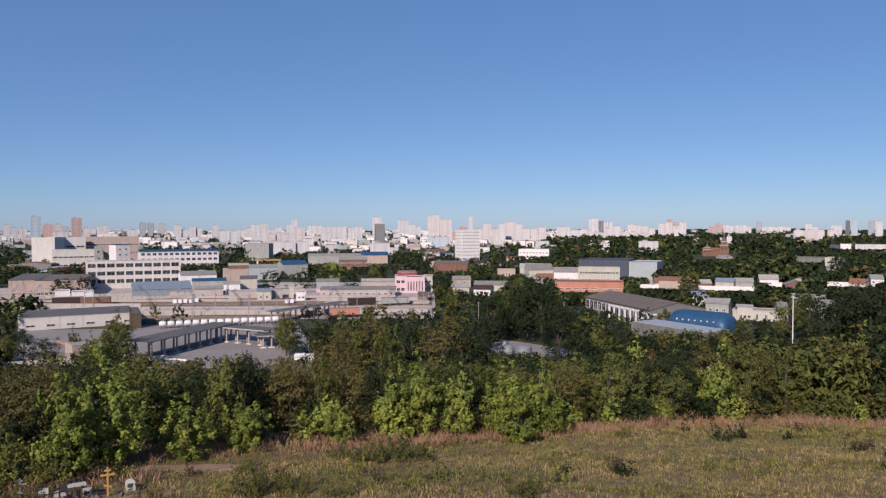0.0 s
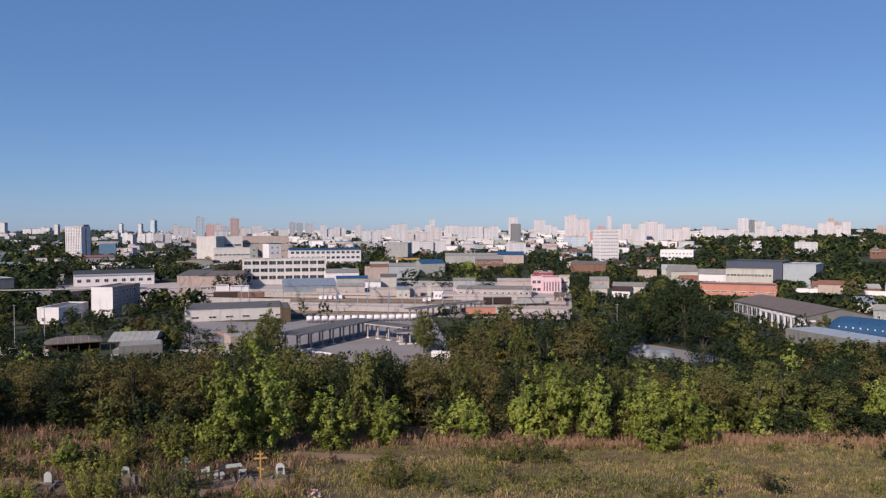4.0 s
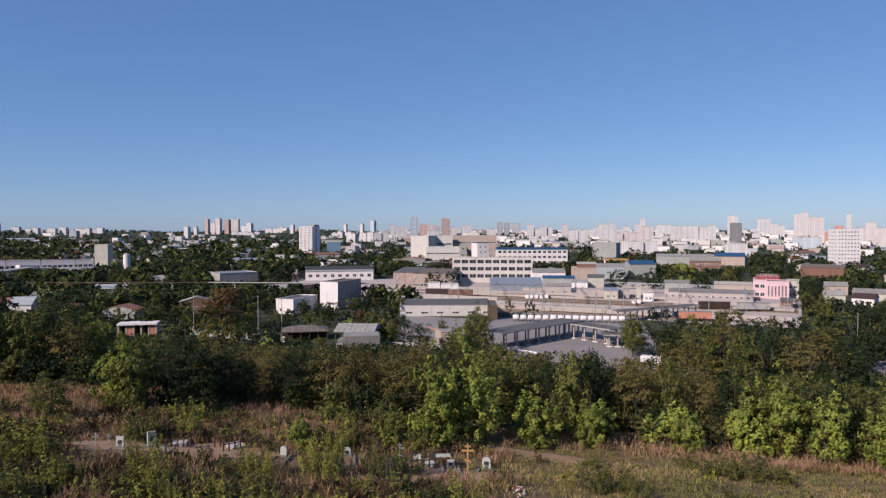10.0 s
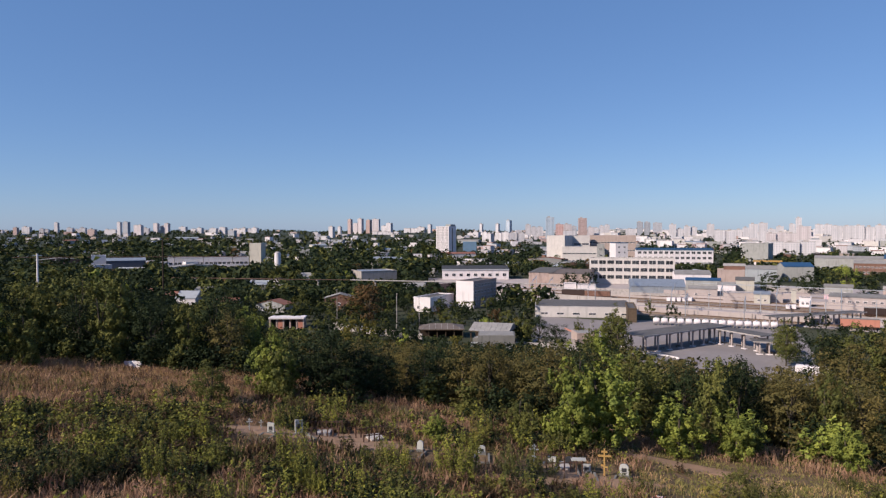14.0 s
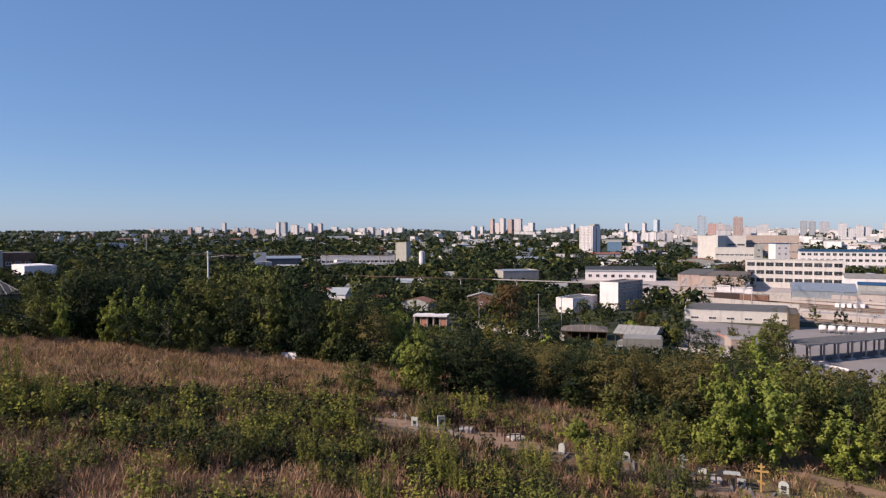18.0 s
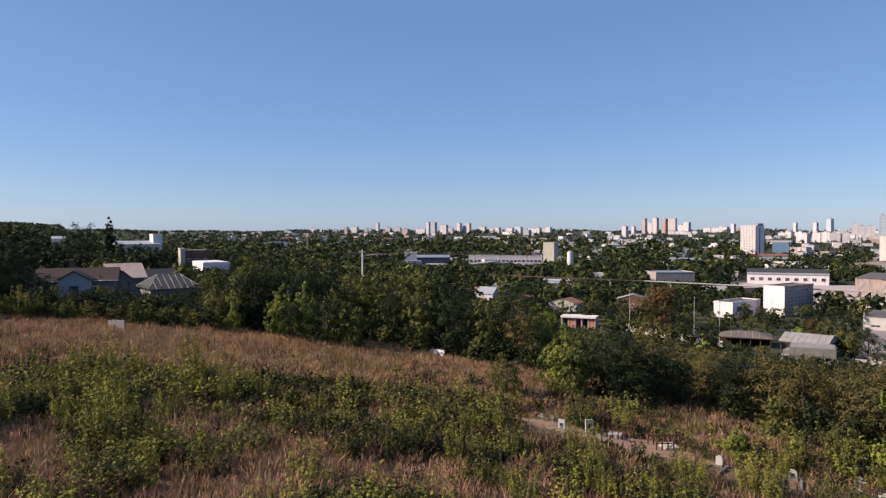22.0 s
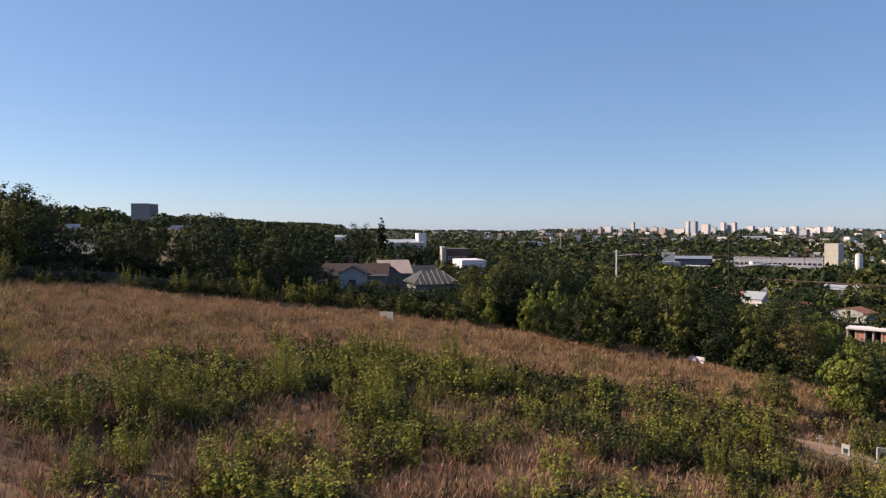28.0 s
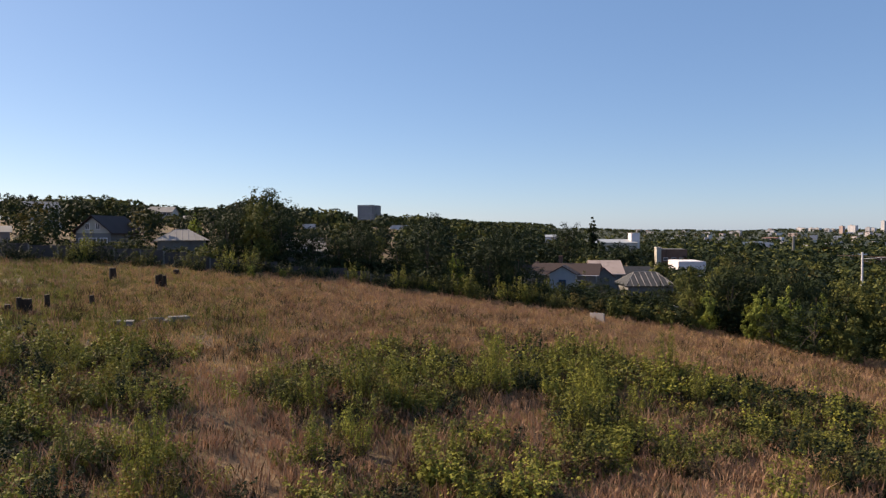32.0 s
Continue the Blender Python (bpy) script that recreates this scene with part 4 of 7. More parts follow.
# ---- railway land and yards ----
def sheet(name, label, corners, mat, z=0.05, category="yard"):
    """Flat paved ground laid on the valley floor, with real thickness."""
    p = [at(a, d) for a, d in corners]
    YARDS.append(p)
    v = [(x, y, -0.3) for x, y in p] + [(x, y, z) for x, y in p]
    n = len(p)
    f = [tuple(range(n, 2 * n)), tuple(range(n))[::-1]] + [(i, (i + 1) % n, n + (i + 1) % n, n + i) for i in range(n)]
    me = mesh_from(name, v, f, mat)
    bm = bmesh.new()
    bm.from_mesh(me)
    bmesh.ops.recalc_face_normals(bm, faces=bm.faces)
    bm.to_mesh(me)
    bm.free()
    tagged(new(name, me), label, category, kind="structure")


sheet("yard", "grey worn asphalt bus yard", [(24.77, 228.1), (23.18, 153.8), (9.81, 162.6), (10.45, 217.5), (12.10, 300.5), (23.86, 288.2)], ASPHALT, 0.06)
sheet("yard", "grey asphalt yard before a warehouse", [(33.19, 194.5), (24.07, 192.1), (23.61, 281.4), (30.46, 294.3)], ASPHALT, 0.05)
sheet("rail_land", "pale trampled railway land", [(39.85, 393.3), (23.52, 308.8), (0.65, 285.1), (0.65, 464.9), (19.52, 524.4), (39.83, 523.2)], PLATFORM, 0.05, "railway")
sheet("road", "worn grey asphalt lane among trees", [(-3.8, 208.0), (-6.5, 199.0), (-10.4, 205.0), (-10.5, 213.0), (-6.4, 226.0), (-4.0, 233.0)], ASPHALT, 0.05, "lane")


def strip(name, label, a, b, width, z0, z1, mat, category, kind=""):
    """A long straight slab between two points on the ground, width to the far side."""
    (x0, y0), (x1, y1) = at(*a), at(*b)
    length, rz = math.hypot(x1 - x0, y1 - y0), math.degrees(math.atan2(y1 - y0, x1 - x0))
    ob = new(name, boxes(name, [(0, 0, z0, length, width, z1)], mat))
    ob.matrix_basis = pose(x0, y0, 0, 0, 0, rz)
    return tagged(ob, label, category, kind=kind), length


def track(a, b):
    bed, length = strip("track_bed", "brown railway ballast bed", a, b, 3.4, 0.06, 0.42, BALLAST, "railway", "structure")
    for y in (0.95, 2.45):
        part("rail", boxes("rail", [(0, y - 0.04, 0.42, length, y + 0.04, 0.6)], IRON), bed)


track((23.13, 315.8), (1.11, 292.6))
track((35.85, 404.4), (0.88, 333.8))
track((37.03, 429.7), (0.88, 346.7))
track((37.03, 450.3), (0.88, 363.5))
strip("platform", "pale concrete station platform", (23.20, 328.7), (1.25, 306.6), 7, 0, 1.5, PLATFORM, "platform", "structure")
strip("platform", "pale concrete island platform", (19.94, 395.5), (3.85, 376.9), 6, 0, 1.1, PLATFORM, "platform", "structure")
strip("yard_wall", "long low concrete slab wall by the rails", (30.67, 377.6), (23.12, 352.2), 0.3, 0, 2.2, CONCRETE, "wall")
strip("yard_wall", "long pale concrete wall behind the tracks", (21.14, 402.1), (11.03, 404.3), 0.3, 0, 3.0, PLATFORM, "wall")
strip("yard_wall", "pale concrete wall by the sidings", (30.90, 384.9), (41.01, 406.9), 0.3, 0, 2.4, CONCRETE, "wall")
strip("yard_wall", "pale concrete wall along the slope lane", (47.35, 257.7), (40.19, 227.2), 0.3, 0, 2.4, CONCRETE, "wall")
strip("yard_wall", "low concrete wall before the workshops", (33.18, 214.8), (27.05, 210.4), 0.3, 0, 2.0, CONCRETE, "wall")
block("station_shed", "long low station shed with a grey roof", 6.87, 382, 40.3, 3.7, dep=16, turn=-4, wall=PLATFORM, roof=ASBESTOS, gable=1.2, floors=1, bays=12, win=(1.5, 1.2))
block("station_shed", "low pale goods shed by the tracks", 14.82, 378, 26.8, 4.1, dep=10, wall=PLATFORM, roof=CONCRETE, parapet=0.3)
block("goods_shed", "low cream goods shed", 5.30, 338, 49.5, 1.4, dep=5, wall=PLATFORM, roof=CONCRETE, parapet=0.2)
block("track_hut", "white square hut on the platform", 11.35, 365, 5.0, 4.1, dep=6, wall=WHITE, parapet=0.2, floors=1, bays=2, win=(1.2, 1.2))
block("track_hut", "white pedestal-shaped water house", 12.09, 380, 2.3, 5.9, dep=4, wall=CREAM, parapet=0.2)
block("yard_store", "brick-fronted store with a flat pale roof", 16.21, 470, 13.8, 10.3, dep=16, wall=ROSE, roof=CONCRETE, turn=8)
block("yard_store", "low grey store with a blue sheet roof", 14.28, 520, 19.5, 8.9, dep=16, wall=PALEBLUE, roof=ASBESTOS, gable=2)
block("yard_store", "store with a deep blue sheet roof", 11.77, 540, 19.0, 10.0, dep=18, wall=GREYWALL, roof=BLUEROOF, gable=2.5, turn=16)
block("yard_store", "long store with grey roof lights", 19.02, 450, 20.5, 8.7, dep=18, wall=WHITE, roof=ASBESTOS, gable=2, turn=6)
block("yard_store", "pale yellow store with a dark roof", 15.36, 430, 9.6, 7.1, dep=12, wall=CREAM, roof=TARROOF, gable=1.5)
block("long_grey_hall", "long grey hall with plain walls", 14.74, 800, 26.3, 20.3, dep=30, wall=GREYWALL, turn=-10)
block("long_grey_hall", "long pale hall with a blue roof", 7.54, 700, 79.6, 10.1, dep=20, wall=GREYWALL, roof=ASBESTOS, gable=2)
block("blue_roof_hall", "hall with a bright blue sheet roof", 5.51, 690, 25.1, 10.9, dep=18, wall=ROSE, roof=BLUEROOF, gable=3)
block("red_brick_row", "red brick row with window rhythm", 7.23, 640, 25.1, 8.8, dep=14, wall=BRICK, roof=ASBESTOS, gable=2.4, floors=2, bays=9)
cx, cy = at(13.84, 640)
crane = thing("gantry_crane", cx, cy, 0, 14, "yellow gantry crane over a yard", "crane")
part("bridge", boxes("bridge", [(-11, -0.7, 8.6, 11, 0.7, 10.0)], GOLDPAINT), crane)
for u in (-8.5, 8.5):
    for q in (-3.0, 3.0):
        part("leg", tube("leg", (u, q, 0), (u, q * 0.2, 8.6), 0.35, 0.3, GOLDPAINT, 6), crane)
part("cabin", boxes("cabin", [(-6.5, -1.9, 6.6, -4.4, -0.7, 8.6)], GOLDPAINT), crane)


# tanks lying side by side, ends to the hill
def tank_row():
    a0, d0 = 21.66, 277.1
    a1, d1 = 13.35, 279.0
    (x0, y0), (x1, y1) = at(a0, d0), at(a1, d1)
    n = 15
    rz = math.degrees(math.atan2(y1 - y0, x1 - x0))
    L, R = 2.3, 1.0
    rings = [(0.0, 0.72), (0.1, 0.9), (0.3, 1.0), (L - 0.3, 1.0), (L - 0.1, 0.9), (L, 0.72)]
    sides = 16
    v = [(u - L / 2, R * r * math.cos(2 * math.pi * i / sides), 1.6 + R * r * math.sin(2 * math.pi * i / sides)) for u, r in rings for i in range(sides)]
    f = [(k * sides + i, k * sides + (i + 1) % sides, (k + 1) * sides + (i + 1) % sides, (k + 1) * sides + i) for k in range(len(rings) - 1) for i in range(sides)]
    f += [tuple(range(sides))[::-1], tuple(range((len(rings) - 1) * sides, len(rings) * sides))]
    body = mesh_from("tank_shell", v, f, WHITE, True)
    saddle = boxes("saddle", [(-0.2, -0.9, 0.0, 0.2, 0.9, 0.75)], DARKCON)
    hatch = tube("hatch", (0, 0, 2.6), (0, 0, 2.95), 0.4, 0.4, STEEL, 10)
    for i in range(n):
        t = i / (n - 1)
        ob = thing("storage_tank", x0 + (x1 - x0) * t, y0 + (y1 - y0) * t, 0.06, rz, "white lying steel tank in a row", "tank", "row of tanks")
        part("tank_shell", body, ob)
        for q in (-0.8, 0.8):
            part("saddle", saddle, ob, pose(q, 0, 0))
        part("hatch", hatch, ob)


tank_row()


def canopy(a, b, width, h, cols, label="bus yard canopy on concrete columns with a flat roof"):
    (x0, y0), (x1, y1) = at(*a), at(*b)
    length, rz = math.hypot(x1 - x0, y1 - y0), math.degrees(math.atan2(y1 - y0, x1 - x0))
    ob = thing("canopy", x0, y0, 0.06, rz, label, "canopy", "yard canopies")
    part("roof", boxes("roof", [(-2, -0.9, h, length + 2, width - 0.9, h + 0.18)], TARROOF), ob)
    part("edge_beam", boxes("edge_beam", [(-2, -1.02, h - 0.1, length + 2, -0.9, h + 0.26)], CONCRETE), ob)
    col = boxes("column", [(-0.2, -0.2, 0, 0.2, 0.2, h)], PLATFORM)
    beam = boxes("cross_beam", [(-0.15, -0.9, h - 0.35, 0.15, width - 0.9, h)], CONCRETE)
    plinth = boxes("plinth", [(-0.9, -0.5, 0, 0.9, 0.5, 0.22)], WHITE)
    for i in range(cols):
        x = length * i / (cols - 1)
        part("column", col, ob, pose(x, 0, 0))
        part("column", col, ob, pose(x, width * 0.6, 0))
        part("cross_beam", beam, ob, pose(x, 0, 0))
        part("plinth", plinth, ob, pose(x, 0, 0))
    bench = boxes("bench", [(-0.8, 0.5, 0.35, 0.8, 0.9, 0.45), (-0.7, 0.6, 0, -0.6, 0.8, 0.35), (0.6, 0.6, 0, 0.7, 0.8, 0.35)], TIMBER)
    for i in range(int(length / 7)):
        part("bench", bench, ob, pose(3 + i * 7, 1.4, 0))


canopy((22.46, 211.9), (16.71, 241.7), 9, 5.0, 8)
canopy((17.84, 239.4), (14.48, 226.3), 7, 4.6, 5)
canopy((14.31, 221.1), (12.38, 222.2), 7, 3.6, 4, "low open canopy with dark bays")
canopy((13.14, 281.0), (7.88, 310.5), 6, 4.2, 7, "long rail-side canopy with orange posts")
block("trailer", "long white box trailer parked at the thicket", 10.85, 198, 7.6, 1.5, dep=2.5, wall=WHITE, roof=WHITE, parapet=0, category="trailer", turn=-6)


# rail yard clutter
for n, (a, b, w, z0, z1, mat, label) in enumerate((
        ((37.03, 423.2), (0.88, 341.4), 9, 0.05, 0.12, BALLAST, "dark brown ballast between the tracks"),
        ((23.13, 307.8), (10.16, 294.0), 6, 0.05, 0.13, BALLAST, "dark brown ballast of a siding"),
        ((19.33, 425.6), (4.30, 407.8), 5, 0.05, 0.14, BALLAST, "brown ballast of the back siding"))):
    strip("ballast", label, a, b, w, z0, z1, mat, "railway", "structure")
strip("yard_wall", "low grey concrete kerb wall by the tracks", (23.12, 344.8), (1.34, 319.7), 0.4, 0, 1.2, CONCRETE, "wall")
strip("yard_wall", "grey slab fence behind the platforms", (26.14, 398.6), (19.94, 389.1), 0.3, 0, 2.0, CONCRETE, "wall")
strip("pipe_run", "long thin steel pipe over the yard", (19.12, 425.0), (1.10, 410.0), 0.3, 5.2, 5.5, STEEL, "pipe")


def rail_wagon(a, length, mat, label, h=3.2):
    x, y = at(*a)
    ob = thing("rail_wagon", x, y, 0.6, 17, label, "wagon", "rail wagons")
    part("body", boxes("body", [(-length / 2, -1.4, 0.6, length / 2, 1.4, h)], mat), ob)
    part("roof", boxes("roof", [(-length / 2 - 0.1, -1.45, h, length / 2 + 0.1, 1.45, h + 0.15)], ASBESTOS), ob)
    part("frame", boxes("frame", [(-length / 2, -1.2, 0.3, length / 2, 1.2, 0.6)], IRON), ob)
    wheel = mesh_from("wheel", *tube_geo((0, -1.0, 0.15), (0, -0.85, 0.15), 0.48, 0.48, 10), IRON)
    for k in (-0.38, -0.28, 0.28, 0.38):
        part("wheel", wheel, ob, pose(k * length, 0, 0))


for a, ln, m, lb in (((27.96, 384.0), 13, BROWNROOF, "rusty brown closed goods wagon"), ((26.14, 377.6), 13, BRICK, "dull red closed goods wagon"), ((6.57, 336.6), 13, BROWNROOF, "brown closed goods wagon"),
                     ((3.85, 334.8), 13, GREYWALL, "grey closed goods wagon"), ((7.93, 292.0), 12, SALMON, "orange flat-sided goods wagon")):
    rail_wagon(a, ln, m, lb)


def van(a, turn, label="small white parked van"):
    x, y = at(*a)
    ob = thing("van", x, y, 0.08, turn, label, "van", "parked vans")
    prof = [(-2.3, 0.35), (-2.3, 2.1), (1.0, 2.1), (1.7, 1.2), (2.4, 1.05), (2.4, 0.35)]
    v = [(px, s, pz) for s in (-0.9, 0.9) for px, pz in prof]
    f = [tuple(range(6)), tuple(range(6, 12))[::-1]] + [(i, 6 + i, 6 + (i + 1) % 6, (i + 1) % 6) for i in range(6)]
    part("body", mesh_from("body", v, f, WHITE), ob)
    part("windscreen", mesh_from("windscreen", [(1.06, -0.75, 2.02), (1.06, 0.75, 2.02), (1.68, 0.75, 1.26), (1.68, -0.75, 1.26)], [(0, 3, 2, 1)], GLASS), ob, pose(0.03, 0, 0.02))
    wheel = mesh_from("wheel", *tube_geo((0, -0.92, 0.33), (0, -0.72, 0.33), 0.33, 0.33, 10), GRANITE)
    for k in (-1.4, 1.5):
        for q in (0, 1.64):
            part("wheel", wheel, ob, pose(k, q, 0))


for a in ((20.72, 367.4), (20.37, 367.8), (19.97, 368.2), (19.57, 368.6), (19.17, 369.1), (12.44, 351.4), (12.07, 352.1)):
    van(a, 100)


def pole(az, d, h, r, mat, label, arms=0, name="pole", category="pole", group=""):
    x, y = at(az, d)
    ob = thing(name, x, y, gz(x, y), az, label, category, group)
    part("mast", tube("mast", (0, 0, -0.5), (0, 0, h), r, r * 0.7, mat, 8), ob)
    for k in range(arms):
        part("cross_arm", boxes("cross_arm", [(-0.6, -0.05, h - 0.3 - k * 0.7, 0.6, 0.05, h - 0.2 - k * 0.7)], mat), ob)
    return ob


for a in ((29.48, 357.5, 8.2), (26.33, 347.0, 9.2), (22.15, 335.2, 8.7), (19.55, 329.2, 9.9), (17.86, 326.0, 9.7), (14.27, 319.8, 9.9), (10.03, 314.3, 10.4), (6.94, 311.6, 9.1), (5.40, 310.4, 9.9), (1.57, 308.9, 9.1)):
    pole(*a, 0.18, STEEL, "grey steel catenary mast beside the tracks", 1, "catenary_mast", "mast", "catenary masts")
for a in ((40.40, 241.7, 13.0), (42.21, 254.6, 13.0), (32.73, 232.2, 5.5), (26.68, 230.0, 5.9), (46.99, 265.6, 13.8), (10.80, 202.9, 4.3), (-2.87, 256.1, 9.6), (9.20, 211.3, 5.0), (-12.43, 298.7, 5.1), (-9.70, 312.2, 4.4)):
    pole(*a, 0.13, CONCRETE, "slim concrete lamp post in the valley", 1, "lamp_post", "lamp post", "lamp posts")
pole(-26.33, 204.7, 18.5, 0.17, WHITE, "tall white painted pole with a bracket top", 1)
pole(68.26, 112.0, 12.9, 0.17, WHITE, "pale concrete power pole with a platform top", 1)

pole(60.04, 150.0, 20.0, 0.19, TARRED, "thin dark mast above the trees", 0)
pole(116.83, 112.0, 5.5, 0.12, TIMBER, "dark timber power pole by a garden", 1)


def pipeline(points, z, r=0.25, label="long elevated pipe on concrete trestles", mat=None):
    pts = [at(*p) for p in points]
    ob = thing("pipeline", *pts[0], 0, 0, label, "pipeline")
    x0, y0 = pts[0]
    for (ax, ay), (bx, by) in zip(pts, pts[1:]):
        for off in (0.0, 0.9):
            part("pipe", tube("pipe", (ax - x0, ay - y0 + off, z), (bx - x0, by - y0 + off, z), r, r, mat or CONCRETE, 8), ob)
        length = math.hypot(bx - ax, by - ay)
        n = max(1, int(length / 24))
        leg = boxes("trestle", [(-0.3, 0.3, 0, 0.3, 0.9, z - r - 0.3), (-0.3, -0.8, z - r - 0.3, 0.3, 1.9, z - r)], CONCRETE)
        for i in range(n):
            t = (i + 0.5) / n
            part("trestle", leg, ob, pose(ax + (bx - ax) * t - x0, ay + (by - ay) * t - y0, 0.0))
    return ob


pipeline([(29.09, 337.2), (45.92, 366.9)], 10)
pipeline([(45.92, 366.9), (55.84, 393.1)], 10, 0.14, "thin dark elevated pipe on slim trestles", IRON)
pipeline([(52.15, 412.5), (59.44, 442.7)], 8, 0.2, mat=IRON)
pipeline([(53.97, 654.5), (69.90, 725.9)], 12, 0.2, mat=IRON)


# arched blue hangar
def hangar():
    """A long barrel vault whose broad side faces the lookout, its ends rounded in."""
    (x0, y0), (x1, y1) = at(-17.40, 274.8), at(-21.79, 265.1)
    x, y = (x0 + x1) / 2, (y0 + y1) / 2
    w, h, dep = math.hypot(x1 - x0, y1 - y0), 6.0, 13.0
    ob = thing("arched_hangar", x, y, 0, math.degrees(math.atan2(y1 - y0, x1 - x0)), "blue arched sheet-steel hangar with small skylights", "hangar")
    n, v, ends = 14, [], ((-0.5, 0.0), (-0.485, 0.62), (-0.45, 0.85), (-0.39, 0.97), (-0.3, 1.0), (-0.2, 1.0), (-0.1, 1.0), (0.0, 1.0), (0.1, 1.0), (0.2, 1.0), (0.3, 1.0), (0.39, 0.97), (0.45, 0.85), (0.485, 0.62), (0.5, 0.0))
    for s, k in ends:
        v += [(s * w, dep / 2 - math.cos(math.pi * i / n) * dep / 2 * (0.6 + 0.4 * k), math.sin(math.pi * i / n) ** 0.8 * h * k) for i in range(n + 1)]
    f = [(j * (n + 1) + i + 1, j * (n + 1) + i, (j + 1) * (n + 1) + i, (j + 1) * (n + 1) + i + 1) for j in range(len(ends) - 1) for i in range(n)]
    part("vault", mesh_from("vault", v, [q[::-1] for q in f], BLUEROOF, True), ob)
    for s in (-0.3, -0.2, -0.1, 0.0, 0.1, 0.2, 0.3):
        p, z = dep / 2 - math.cos(math.pi * 2 / n) * dep / 2, math.sin(math.pi * 2 / n) ** 0.8 * h
        part("skylight", boxes("skylight", [(s * w - 0.2, p - 0.15, z - 0.3, s * w + 0.2, p + 0.2, z + 0.12)], WHITE), ob)
        part("seam", mesh_from("seam", *joined([tube_geo((s * w + 1, dep / 2 - math.cos(math.pi * i / n) * dep / 2, math.sin(math.pi * i / n) ** 0.8 * h), (s * w + 1, dep / 2 - math.cos(math.pi * (i + 1) / n) * dep / 2, math.sin(math.pi * (i + 1) / n) ** 0.8 * h), 0.07, 0.07, 4, False) for i in range(n)]), BLUEROOF), ob)
    keep_clear(x, y, 14)
    az, d = math.degrees(math.atan2(-x, y)), math.hypot(x, y)
    SIGHT.append((az - 2.5, az + 2.5, d, (0.5 - 36) / d))


def portal_frames():
    """White concrete frames standing out from the front of the brown-roofed hall."""
    (x0, y0), (x1, y1) = at(-13.22, 293.7), at(-16.14, 266.8)
    ob = thing("frame_row", x0, y0, 0, math.degrees(math.atan2(y1 - y0, x1 - x0)), "row of white concrete portal frames along a hall", "frames")
    length, n = math.hypot(x1 - x0, y1 - y0), 8
    post, beam = boxes("post", [(-0.28, -0.28, -0.3, 0.28, 0.28, 4.6)], WHITE), boxes("cross_beam", [(-0.25, -0.3, 4.6, 0.25, 3.6, 5.1)], WHITE)
    for i in range(n):
        part("post", post, ob, pose(length * i / (n - 1), 0, 0))
        part("cross_beam", beam, ob, pose(length * i / (n - 1), 0, 0))
    part("edge_beam", boxes("edge_beam", [(-0.4, -0.2, 5.1, length + 0.4, 0.2, 5.6)], WHITE), ob)


portal_frames()
hangar()


# silver tank and lane in a gap of the trees
def round_tank(a, r, h):
    x, y = at(*a)
    ob = thing("round_tank", x, y, 0.05, 0, "silver upright round tank with a domed lid", "tank")
    part("shell", tube("shell", (0, 0, 0), (0, 0, h), r, r, STEEL, 20), ob)
    part("lid", tube("lid", (0, 0, h), (0, 0, h + 0.5), r, r * 0.4, STEEL, 20), ob)


round_tank((-6.5, 203.5), 2.4, 2.2)
round_tank((-5.3, 207.0), 1.5, 1.6)
round_tank((-5.0, 216.0), 1.1, 1.4)
SIGHT.append((-10.0, -4.2, 228, -35.6 / 206))


# brick church with two towers
def church():
    az, d, w, h = -21.04, 840, 27.4, 11.0
    x, y = at(az, d)
    ob = thing("church", x, y, gz(x, y), az, "red brick church with a belfry and domed tower", "church")
    part("nave", boxes("nave", [(-w / 2, 0, -1, w / 2, 14, h * 0.6)], BRICK), ob)
    part("roof", mesh_from("roof", [(-w / 2 - 0.4, -0.4, h * 0.6), (w / 2 + 0.4, -0.4, h * 0.6), (w / 2 + 0.4, 14.4, h * 0.6), (-w / 2 - 0.4, 14.4, h * 0.6), (-w / 2, 7, h * 0.85), (w / 2, 7, h * 0.85)],
                           [(0, 1, 5, 4), (2, 3, 4, 5), (1, 2, 5), (3, 0, 4), (3, 2, 1, 0)], REDROOF), ob)
    for cx, tw, th in ((w / 2 - 5, 8.5, 20.0), (-w / 2 + 5, 8.0, 12.0)):
        part("tower", boxes("tower", [(cx - tw / 2, -2, -1, cx + tw / 2, tw - 2, th * 0.6), (cx - tw / 2.5, -1.5, th * 0.6, cx + tw / 2.5, tw - 2.6, th * 0.8)], BRICK), ob)
        part("cornice", boxes("cornice", [(cx - tw / 2 - 0.4, -2.4, th * 0.6, cx + tw / 2 + 0.4, tw - 1.6, th * 0.63), (cx - tw / 2.5 - 0.3, -1.9, th * 0.8, cx + tw / 2.5 + 0.3, tw - 2.2, th * 0.83)], CREAM), ob)
        part("spire", mesh_from("spire", *tube_geo((cx, tw / 2 - 2, th * 0.83), (cx, tw / 2 - 2, th * 1.12), tw * 0.36, 0.3, 8), TARROOF), ob)
        part("cross", boxes("cross", [(cx - 0.1, tw / 2 - 2.1, th * 1.1, cx + 0.1, tw / 2 - 1.9, th * 1.25), (cx - 0.7, tw / 2 - 2.08, th * 1.18, cx + 0.7, tw / 2 - 1.92, th * 1.2)], GOLDPAINT), ob)
        for k in (-0.25, 0.25):
            part("belfry_opening", boxes("belfry_opening", [(cx + k * tw - 0.6, -2.06, th * 0.35, cx + k * tw + 0.6, -1.9, th * 0.52)], GLASS), ob)
    keep_clear(x, y, 26)
    SIGHT.append((az - 1.6, az + 1.6, d, -34 / d))


church()


